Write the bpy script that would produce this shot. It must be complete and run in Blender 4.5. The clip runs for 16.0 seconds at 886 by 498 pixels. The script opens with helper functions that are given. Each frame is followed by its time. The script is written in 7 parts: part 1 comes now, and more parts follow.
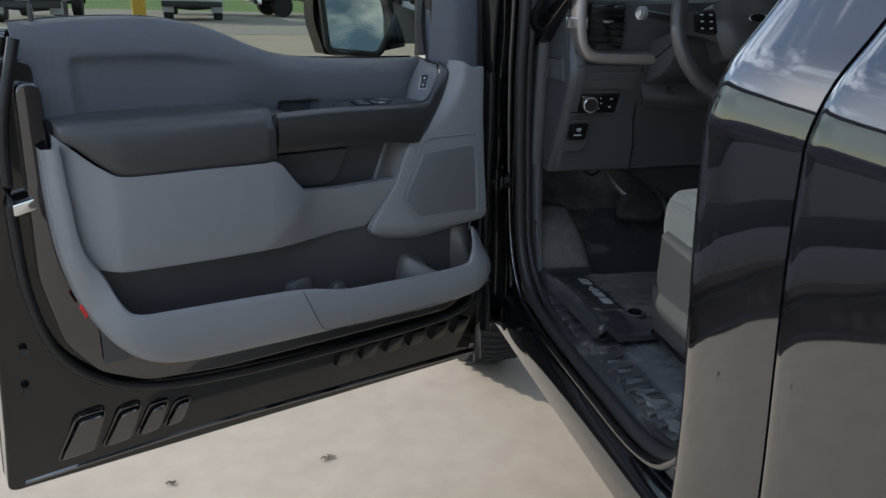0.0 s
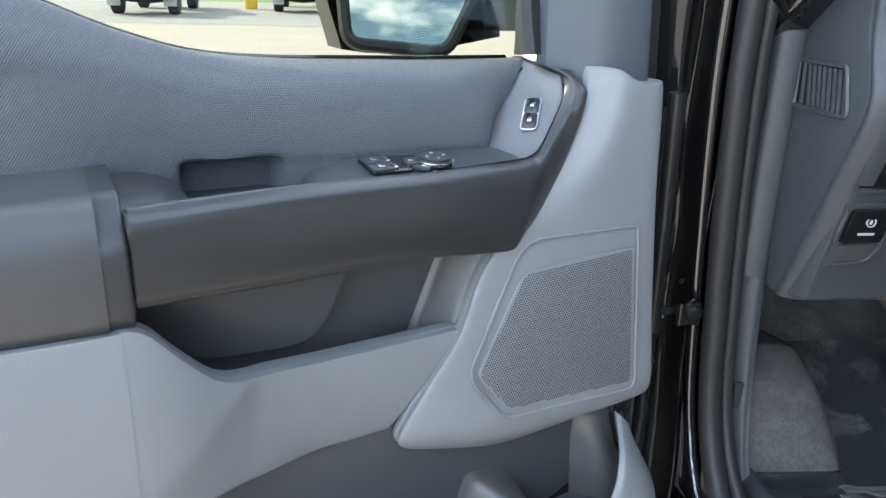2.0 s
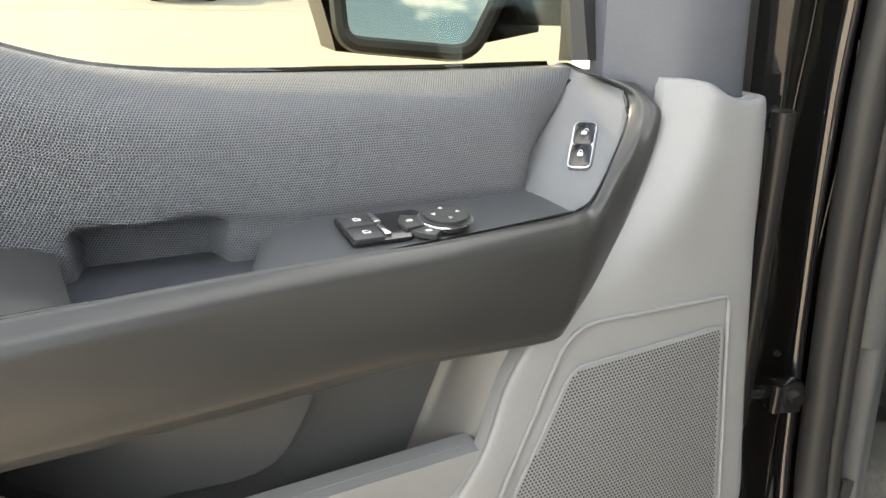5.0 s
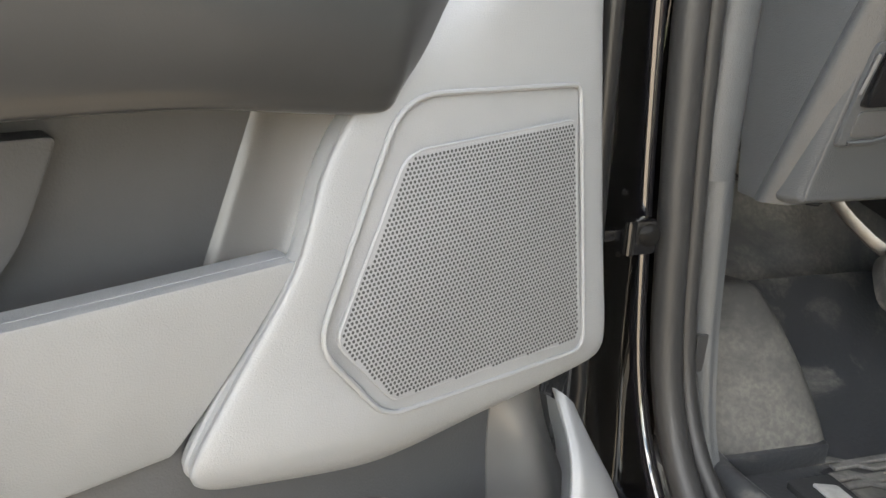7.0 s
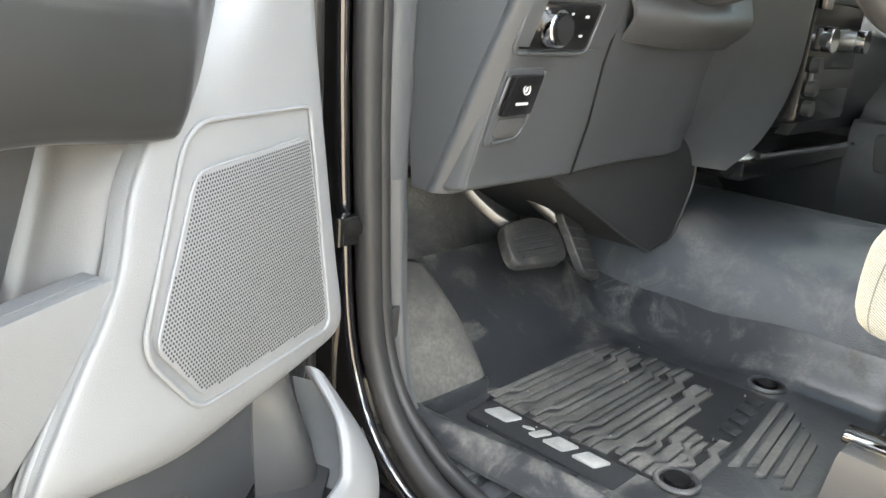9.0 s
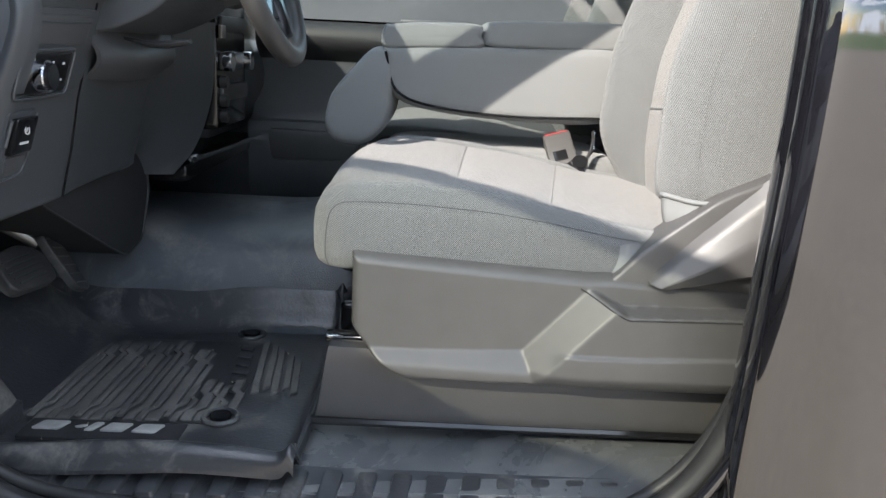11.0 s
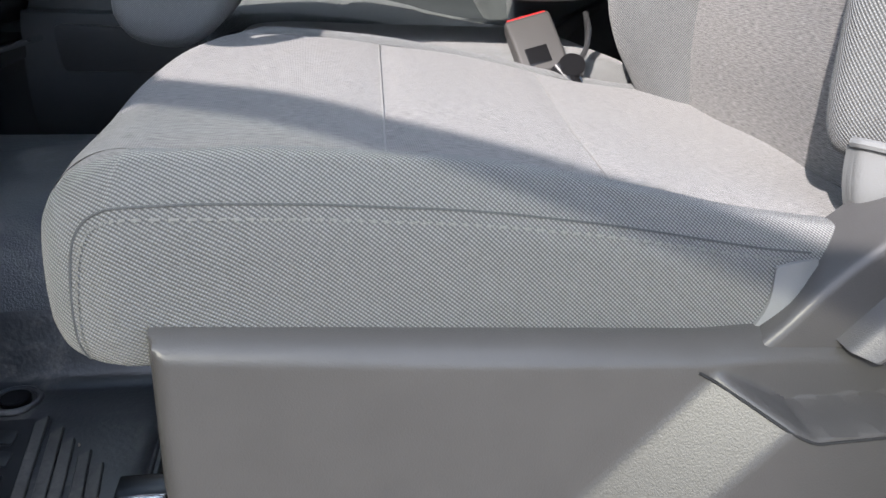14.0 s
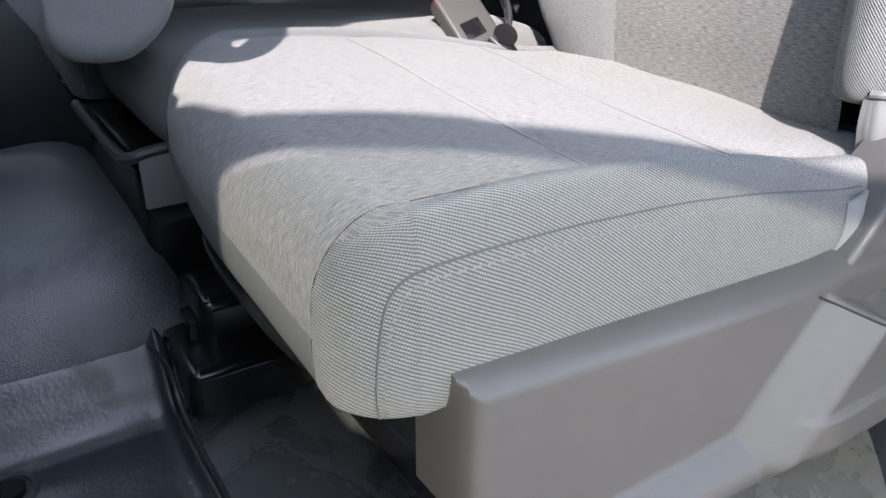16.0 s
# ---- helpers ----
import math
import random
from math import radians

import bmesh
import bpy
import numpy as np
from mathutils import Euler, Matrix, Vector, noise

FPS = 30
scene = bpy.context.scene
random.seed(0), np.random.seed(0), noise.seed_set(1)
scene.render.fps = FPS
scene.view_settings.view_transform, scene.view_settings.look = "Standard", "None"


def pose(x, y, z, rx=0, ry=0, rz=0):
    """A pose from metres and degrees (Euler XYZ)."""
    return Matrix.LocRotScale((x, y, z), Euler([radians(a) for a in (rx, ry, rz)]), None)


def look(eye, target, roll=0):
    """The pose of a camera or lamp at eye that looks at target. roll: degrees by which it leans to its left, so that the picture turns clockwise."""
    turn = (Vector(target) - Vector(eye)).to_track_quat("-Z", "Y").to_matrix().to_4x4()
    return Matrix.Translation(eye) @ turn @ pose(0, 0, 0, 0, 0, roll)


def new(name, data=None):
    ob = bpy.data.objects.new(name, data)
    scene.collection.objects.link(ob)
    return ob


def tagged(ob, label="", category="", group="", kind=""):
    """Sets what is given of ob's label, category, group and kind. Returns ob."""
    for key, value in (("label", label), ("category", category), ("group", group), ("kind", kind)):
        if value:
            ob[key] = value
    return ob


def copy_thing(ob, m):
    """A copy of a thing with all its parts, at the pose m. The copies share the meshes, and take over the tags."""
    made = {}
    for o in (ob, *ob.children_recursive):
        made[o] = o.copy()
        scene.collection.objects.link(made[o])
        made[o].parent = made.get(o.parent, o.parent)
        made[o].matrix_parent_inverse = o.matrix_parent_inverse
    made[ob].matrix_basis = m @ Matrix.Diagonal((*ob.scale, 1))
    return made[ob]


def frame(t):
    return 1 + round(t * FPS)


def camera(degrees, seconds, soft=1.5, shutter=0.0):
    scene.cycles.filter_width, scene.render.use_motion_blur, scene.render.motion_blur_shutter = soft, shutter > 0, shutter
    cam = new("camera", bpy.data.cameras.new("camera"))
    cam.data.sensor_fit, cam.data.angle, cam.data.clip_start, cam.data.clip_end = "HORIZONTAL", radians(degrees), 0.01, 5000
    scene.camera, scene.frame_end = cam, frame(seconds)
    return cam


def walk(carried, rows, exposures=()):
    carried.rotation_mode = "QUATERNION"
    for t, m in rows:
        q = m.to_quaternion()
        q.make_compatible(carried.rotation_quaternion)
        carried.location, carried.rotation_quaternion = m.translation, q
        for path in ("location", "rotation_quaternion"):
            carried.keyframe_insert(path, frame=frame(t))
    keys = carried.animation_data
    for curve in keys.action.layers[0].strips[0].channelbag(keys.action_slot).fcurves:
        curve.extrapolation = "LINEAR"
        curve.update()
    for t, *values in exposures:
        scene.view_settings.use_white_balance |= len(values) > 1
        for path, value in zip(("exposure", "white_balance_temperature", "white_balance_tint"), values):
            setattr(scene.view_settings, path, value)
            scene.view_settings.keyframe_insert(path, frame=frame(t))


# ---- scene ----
cam = camera(59.5, 16.0)
PATH = [
    (0, (0.206, 0.148, 1.543), (0.639, 1.987, 0.888), 1.7),
    (0.5, (0.265, 0.449, 1.535), (0.652, 2.296, 0.871), 1.7),
    (1, (0.312, 0.697, 1.509), (0.635, 2.557, 0.848), 1.7),
    (1.5, (0.378, 0.992, 1.475), (0.619, 2.863, 0.813), 1.5),
    (2, (0.43, 1.248, 1.447), (0.603, 3.124, 0.773), 1.6),
    (2.5, (0.468, 1.525, 1.455), (0.582, 3.372, 0.695), 1.3),
    (3, (0.499, 1.689, 1.439), (0.533, 3.508, 0.608), 0.6),
    (3.2, (0.507, 1.728, 1.435), (0.511, 3.538, 0.584), 0.3),
    (5.3, (0.445, 1.382, 1.442), (0.572, 3.261, 0.766), 1.2),
    (5.5, (0.415, 1.239, 1.441), (0.603, 3.122, 0.793), 2.0),
    (6, (0.361, 1.095, 1.356), (0.708, 2.983, 0.794), 1.7),
    (6.5, (0.391, 1.314, 1.251), (0.886, 3.168, 0.687), 1.7),
    (7, (0.482, 1.588, 1.232), (1.027, 3.395, 0.57), 2.0),
    (7.5, (0.529, 1.72, 1.216), (1.104, 3.502, 0.514), 1.7),
    (8, (0.539, 1.746, 1.205), (1.234, 3.484, 0.501), 2.2),
    (8.5, (0.504, 1.695, 1.203), (1.47, 3.319, 0.547), 3.2),
    (9, (0.319, 1.555, 1.253), (1.721, 2.852, 0.66), 4.5),
    (9.5, (0.134, 1.5, 1.305), (1.872, 2.345, 0.789), 4.8),
    (10, (-0.015, 1.547, 1.32), (1.89, 1.952, 0.865), 4.2),
    (10.2, (-0.079, 1.583, 1.324), (1.858, 1.826, 0.89), 4.1),
    (12.3, (0.446, 1.554, 1.226), (2.358, 1.389, 0.662), 3.1),
    (12.5, (0.523, 1.566, 1.221), (2.424, 1.383, 0.626), 3.0),
    (13, (0.647, 1.575, 1.213), (2.524, 1.373, 0.553), 2.7),
    (13.5, (0.684, 1.581, 1.217), (2.54, 1.349, 0.511), 2.5),
    (14, (0.686, 1.594, 1.221), (2.517, 1.259, 0.487), 2.2),
    (14.5, (0.721, 1.743, 1.24), (2.489, 1.213, 0.47), 2.2),
    (15, (0.775, 1.864, 1.263), (2.464, 1.16, 0.457), 2.2),
    (15.5, (0.779, 1.889, 1.269), (2.388, 1.056, 0.423), 1.7),
    (16, (0.788, 1.893, 1.273), (2.301, 0.914, 0.405), 0.3),
]
EXPOSURES = [(0.0, 0.3, 6300, 10), (0.5, 1.66, 6090, 8), (1.0, 2.06, 6030, 10), (1.5, 2.16, 6200, 10), (2.0, 2.14, 6460, 10), (3.0, 2.1, 6870, 10), (5.5, 2.49, 8900, 12), (6.0, 2.25, 8670, 13), (6.5, 2.81, 8460, 12), (7.0, 2.85, 8340, 12), (8.0, 2.68, 8340, 10), (8.5, 2.87, 8010, 10), (9.0, 3.29, 8010, 10), (9.5, 2.74, 8120, 12), (10.0, 1.84, 7480, 12), (12.5, 1.48, 6470, 14), (14.0, 1.42, 6410, 17), (16.0, 1.7, 6360, 18)]
walk(cam, [(t, look(eye, target, roll)) for t, eye, target, roll in PATH], EXPOSURES)

# ---- light ----
SUN_AZ, SUN_EL = -56.0, 31.0          # degrees from straight ahead (left is minus) and above the horizon
sun_way = Vector((math.sin(radians(SUN_AZ)) * math.cos(radians(SUN_EL)), math.cos(radians(SUN_AZ)) * math.cos(radians(SUN_EL)), math.sin(radians(SUN_EL))))
sun = new("sun", bpy.data.lights.new("sun", "SUN"))
sun.data.energy, sun.data.angle, sun.data.color = 3.5, radians(0.6), (1.0, 0.95, 0.86)
sun.matrix_world = look(sun_way * 40, (0, 0, 0))

world = bpy.data.worlds.new("sky")
world.use_nodes = True
scene.world = world
wn, wl = world.node_tree.nodes, world.node_tree.links
sky = wn.new("ShaderNodeTexSky")
sky.sky_type, sky.sun_disc = "NISHITA", False
sky.sun_elevation, sky.sun_rotation = radians(SUN_EL), radians(SUN_AZ)
sky.air_density, sky.dust_density = 1.0, 1.2
wco = wn.new("ShaderNodeTexCoord")
wsep = wn.new("ShaderNodeSeparateXYZ")
wl.new(wco.outputs["Generated"], wsep.inputs[0])
wmap = wn.new("ShaderNodeMapping")
wmap.inputs["Scale"].default_value = (2.2, 2.2, 5.0)
wl.new(wco.outputs["Generated"], wmap.inputs[0])
cloud = wn.new("ShaderNodeTexNoise")
cloud.inputs["Scale"].default_value, cloud.inputs["Detail"].default_value, cloud.inputs["Roughness"].default_value = 2.0, 8.0, 0.56
wl.new(wmap.outputs[0], cloud.inputs["Vector"])
cramp = wn.new("ShaderNodeValToRGB")
cramp.color_ramp.elements[0].position, cramp.color_ramp.elements[1].position = 0.475, 0.575
wl.new(cloud.outputs["Fac"], cramp.inputs[0])
wmix = wn.new("ShaderNodeMixRGB")
wmix.inputs[2].default_value = (11.5, 13.0, 15.0, 1)
wl.new(cramp.outputs[0], wmix.inputs[0])
blue = wn.new("ShaderNodeMixRGB")
blue.blend_type, blue.inputs[0].default_value, blue.inputs[2].default_value = "MULTIPLY", 1.0, (0.94, 1.04, 1.12, 1)
wl.new(sky.outputs[0], blue.inputs[1])
wl.new(blue.outputs[0], wmix.inputs[1])
wn["Background"].inputs["Strength"].default_value = 0.128
wl.new(wmix.outputs[0], wn["Background"].inputs["Color"])


# ---- materials ----
def mat(name, color, rough=0.5, metal=0.0, vary=0.12, scale=30.0, bump=0.0, bump_scale=400.0, coat=0.0, spread=None, big=3.0, spec=0.5):
    """A surface with variation at two scales, fine relief and a little uneven gloss."""
    m = bpy.data.materials.new(name)
    m.use_nodes = True
    n, l = m.node_tree.nodes, m.node_tree.links
    b = n["Principled BSDF"]
    b.inputs["Metallic"].default_value = metal
    b.inputs["Coat Weight"].default_value = coat
    b.inputs["Coat Roughness"].default_value = 0.03
    b.inputs["Specular IOR Level"].default_value = spec
    co = n.new("ShaderNodeTexCoord")
    fine, wide = n.new("ShaderNodeTexNoise"), n.new("ShaderNodeTexNoise")
    fine.inputs["Scale"].default_value, wide.inputs["Scale"].default_value = scale, big
    fine.inputs["Detail"].default_value = wide.inputs["Detail"].default_value = 4
    for x in (fine, wide):
        l.new(co.outputs["Object"], x.inputs["Vector"])
    add = n.new("ShaderNodeMath")
    add.operation = "ADD"
    l.new(fine.outputs["Fac"], add.inputs[0])
    l.new(wide.outputs["Fac"], add.inputs[1])
    ramp = n.new("ShaderNodeMapRange")
    ramp.inputs["From Min"].default_value, ramp.inputs["From Max"].default_value = 0.6, 1.4
    ramp.inputs["To Min"].default_value, ramp.inputs["To Max"].default_value = 1 - vary, 1 + vary
    l.new(add.outputs[0], ramp.inputs["Value"])
    mul = n.new("ShaderNodeVectorMath")
    mul.operation = "SCALE"
    mul.inputs[0].default_value = color
    l.new(ramp.outputs[0], mul.inputs["Scale"])
    l.new(mul.outputs[0], b.inputs["Base Color"])
    rr = n.new("ShaderNodeMapRange")
    rr.inputs["To Min"].default_value, rr.inputs["To Max"].default_value = rough * 0.85, min(1, rough * 1.15)
    l.new(wide.outputs["Fac"], rr.inputs["Value"])
    l.new(rr.outputs[0], b.inputs["Roughness"])
    if bump:
        g = n.new("ShaderNodeTexNoise")
        g.inputs["Scale"].default_value, g.inputs["Detail"].default_value = bump_scale, 2
        l.new(co.outputs["Object"], g.inputs["Vector"])
        bp = n.new("ShaderNodeBump")
        bp.inputs["Strength"].default_value, bp.inputs["Distance"].default_value = bump, 0.001
        l.new(g.outputs["Fac"], bp.inputs["Height"])
        l.new(bp.outputs[0], b.inputs["Normal"])
    return m


def woven(name, dark, light, pitch, rough=0.9, slub=0.25, turn=0.0, depth=0.6, twill=True, stripe=0.0):
    """Cloth: crossing threads as relief and colour, with slubs."""
    m = mat(name, dark, rough, vary=0.10, scale=60)
    n, l = m.node_tree.nodes, m.node_tree.links
    b = n["Principled BSDF"]
    b.inputs["Sheen Weight"].default_value = 0.25
    b.inputs["Specular IOR Level"].default_value = 0.2
    co = n.new("ShaderNodeTexCoord")
    mp = n.new("ShaderNodeMapping")
    mp.inputs["Rotation"].default_value = (0, 0, radians(turn))
    l.new(co.outputs["UV"], mp.inputs[0])
    waves = []
    for axis in ("X", "Y"):
        w = n.new("ShaderNodeTexWave")
        w.bands_direction = axis
        w.inputs["Scale"].default_value = 0.31416 / pitch
        w.inputs["Distortion"].default_value = 0.3
        l.new(mp.outputs[0], w.inputs["Vector"])
        waves.append(w)
    mixw = n.new("ShaderNodeMath")
    mixw.operation = "MULTIPLY" if twill else "ADD"
    weft = n.new("ShaderNodeMath")
    weft.operation = "MULTIPLY_ADD"
    weft.inputs[1].default_value, weft.inputs[2].default_value = 1 - stripe, stripe
    l.new(waves[1].outputs["Fac"], weft.inputs[0])
    l.new(waves[0].outputs["Fac"], mixw.inputs[0])
    l.new(weft.outputs[0], mixw.inputs[1])
    st = n.new("ShaderNodeMapping")
    st.inputs["Scale"].default_value = (110, 900, 1)
    l.new(mp.outputs[0], st.inputs[0])
    sl = n.new("ShaderNodeTexNoise")
    sl.inputs["Scale"].default_value, sl.inputs["Detail"].default_value = 1.0, 3
    l.new(st.outputs[0], sl.inputs["Vector"])
    f1 = n.new("ShaderNodeMath")
    f1.operation = "MULTIPLY_ADD"
    f1.inputs[1].default_value = slub * 2
    l.new(sl.outputs["Fac"], f1.inputs[0])
    f0 = n.new("ShaderNodeMath")
    f0.operation = "MULTIPLY_ADD"
    f0.inputs[1].default_value, f0.inputs[2].default_value = 1 - slub, -slub * 0.5
    l.new(mixw.outputs[0], f0.inputs[0])
    l.new(f0.outputs[0], f1.inputs[2])
    mx = n.new("ShaderNodeMixRGB")
    mx.inputs[1].default_value, mx.inputs[2].default_value = (*dark, 1), (*light, 1)
    l.new(f1.outputs[0], mx.inputs[0])
    l.new(mx.outputs[0], b.inputs["Base Color"])
    bp = n.new("ShaderNodeBump")
    bp.inputs["Strength"].default_value, bp.inputs["Distance"].default_value = depth, 0.0012
    l.new(mixw.outputs[0], bp.inputs["Height"])
    l.new(bp.outputs[0], b.inputs["Normal"])
    return m


paint = mat("black_paint", (0.006, 0.006, 0.008), 0.04, vary=0.1, coat=1.0, big=1.0, spec=1.0)
jamb_black = mat("black_jamb_paint", (0.010, 0.010, 0.010), 0.08, vary=0.2, coat=0.6, bump=0.06, bump_scale=16, spec=0.3)
seal_black = mat("black_door_seal", (0.014, 0.014, 0.015), 0.30, bump=0.1, spec=0.4)
rubber = mat("weatherstrip_rubber", (0.026, 0.026, 0.027), 0.46, bump=0.2, spec=0.4)
upper_grey = mat("slate_soft_trim", (0.095, 0.103, 0.122), 0.50, vary=0.06, bump=0.5, bump_scale=700)
light_grey = mat("light_grey_trim", (0.206, 0.210, 0.217), 0.46, vary=0.04, bump=0.35, bump_scale=900)
charcoal = mat("charcoal_satin_trim", (0.034, 0.034, 0.035), 0.36, vary=0.08, bump=0.15, bump_scale=900)
pad_black = mat("charcoal_vinyl_pad", (0.054, 0.053, 0.053), 0.31, vary=0.08, bump=0.16, bump_scale=600)
pocket_dark = mat("dark_pocket_plastic", (0.066, 0.067, 0.070), 0.38, vary=0.08, bump=0.3, bump_scale=600)
dash_grey = mat("dark_slate_dash", (0.058, 0.062, 0.067), 0.38, vary=0.06, bump=0.45, bump_scale=700)
dash_metal = mat("bronze_satin_trim", (0.30, 0.27, 0.25), 0.35, metal=0.6, vary=0.05)
gloss_black = mat("gloss_black_plastic", (0.010, 0.010, 0.011), 0.15, vary=0.1)
chrome = mat("bright_chrome", (0.75, 0.76, 0.78), 0.12, metal=1.0, vary=0.03)
satin_metal = mat("satin_metal_rim", (0.42, 0.43, 0.45), 0.30, metal=1.0, vary=0.03)
pedal_steel = mat("dull_steel", (0.16, 0.155, 0.15), 0.36, metal=0.8, vary=0.1)
white_mark = mat("white_print", (0.52, 0.53, 0.54), 0.5, vary=0.03)
shield_grey = mat("seat_side_plastic", (0.075, 0.073, 0.073), 0.36, vary=0.08, bump=0.20, bump_scale=900, spec=0.45)
tyre_rubber = mat("tyre_rubber", (0.02, 0.02, 0.021), 0.8, vary=0.2, bump=0.3)
concrete = mat("sunlit_concrete", (0.330, 0.280, 0.222), 0.9, vary=0.14, scale=9, bump=0.5, bump_scale=60, big=0.7)
asphalt = mat("grey_asphalt", (0.25, 0.235, 0.21), 0.95, vary=0.15, scale=6, big=0.3)
grass_mat = mat("mown_grass", (0.10, 0.17, 0.035), 0.95, vary=0.3, scale=8, big=0.4)
weed = mat("dry_weed", (0.16, 0.13, 0.08), 0.9, vary=0.3)
yellow = mat("yellow_bollard_paint", (0.72, 0.46, 0.06), 0.5, vary=0.08)
white_paint = mat("white_vehicle_paint", (0.72, 0.73, 0.74), 0.25, vary=0.04, coat=0.5)
dark_paint = mat("dark_vehicle_paint", (0.02, 0.022, 0.025), 0.25, vary=0.1, coat=0.5)
red_mark = mat("red_plastic", (0.55, 0.03, 0.03), 0.4, vary=0.05)
roof_cloth = mat("grey_headliner", (0.35, 0.35, 0.34), 0.95, vary=0.05)
cloth_side = woven("grey_twill_cloth", (0.056, 0.061, 0.065), (0.275, 0.280, 0.277), 0.0021, slub=0.14, turn=-36, depth=0.8, stripe=0.50)
cloth_insert = woven("heathered_grey_cloth", (0.062, 0.063, 0.068), (0.272, 0.262, 0.256), 0.0015, slub=1.0, turn=90, depth=0.5)
cloth_back = woven("heathered_grey_back_cloth", (0.066, 0.066, 0.068), (0.300, 0.288, 0.280), 0.0015, slub=1.0, depth=0.5)
cloth_far = woven("grey_fine_twill_cloth", (0.15, 0.155, 0.157), (0.27, 0.272, 0.268), 0.0017, slub=0.15, turn=38, depth=0.3)
shield_cloth = mat("plain_pale_cloth", (0.18, 0.187, 0.19), 0.85, vary=0.05, bump=0.3, bump_scale=900)
seam_cloth = mat("pale_seam_cloth", (0.27, 0.265, 0.26), 0.85, vary=0.1)
bar_satin = mat("satin_charcoal_bar", (0.034, 0.034, 0.034), 0.29, vary=0.08, bump=0.05, bump_scale=900, spec=0.55)
thread = mat("pale_thread", (0.165, 0.168, 0.164), 0.75, vary=0.08)


def embossed(name, color, pitch, rough=0.5, depth=0.5, crown=None):
    """Soft trim with a fine crossed emboss; with crown, groove shading is put into the colour too."""
    m = mat(name, color, rough, vary=0.05)
    n, l = m.node_tree.nodes, m.node_tree.links
    co = n.new("ShaderNodeTexCoord")
    fields = []
    for turn in (30, -30, 90):
        mp = n.new("ShaderNodeMapping")
        mp.inputs["Rotation"].default_value = (0, 0, radians(turn))
        l.new(co.outputs["UV"], mp.inputs[0])
        w = n.new("ShaderNodeTexWave")
        w.inputs["Scale"].default_value = 0.31416 / pitch
        l.new(mp.outputs[0], w.inputs["Vector"])
        fields.append(w)
    a, b = n.new("ShaderNodeMath"), n.new("ShaderNodeMath")
    l.new(fields[0].outputs["Fac"], a.inputs[0])
    l.new(fields[1].outputs["Fac"], a.inputs[1])
    l.new(a.outputs[0], b.inputs[0])
    l.new(fields[2].outputs["Fac"], b.inputs[1])
    # colour follows the relief: paler crowns, painted shade in the grooves
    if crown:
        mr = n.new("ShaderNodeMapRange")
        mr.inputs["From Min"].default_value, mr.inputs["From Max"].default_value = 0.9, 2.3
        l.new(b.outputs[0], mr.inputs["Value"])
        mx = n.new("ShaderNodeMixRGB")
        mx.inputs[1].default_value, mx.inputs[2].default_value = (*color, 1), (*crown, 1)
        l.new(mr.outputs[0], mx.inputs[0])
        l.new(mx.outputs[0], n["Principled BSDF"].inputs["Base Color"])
    bp = n.new("ShaderNodeBump")
    bp.inputs["Strength"].default_value, bp.inputs["Distance"].default_value = depth, 0.0006
    l.new(b.outputs[0], bp.inputs["Height"])
    l.new(bp.outputs[0], n["Principled BSDF"].inputs["Normal"])
    return m


# dark groove colour and pale crown colour imitate shading of the emboss
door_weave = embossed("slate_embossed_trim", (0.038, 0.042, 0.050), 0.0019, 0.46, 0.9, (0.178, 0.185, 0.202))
shelf_slate = mat("slate_shelf_plastic", (0.056, 0.060, 0.065), 0.36, vary=0.05, bump=0.12, bump_scale=900)
lock_slate = mat("slate_lock_panel", (0.125, 0.130, 0.138), 0.42, vary=0.04, bump=0.15, bump_scale=900)


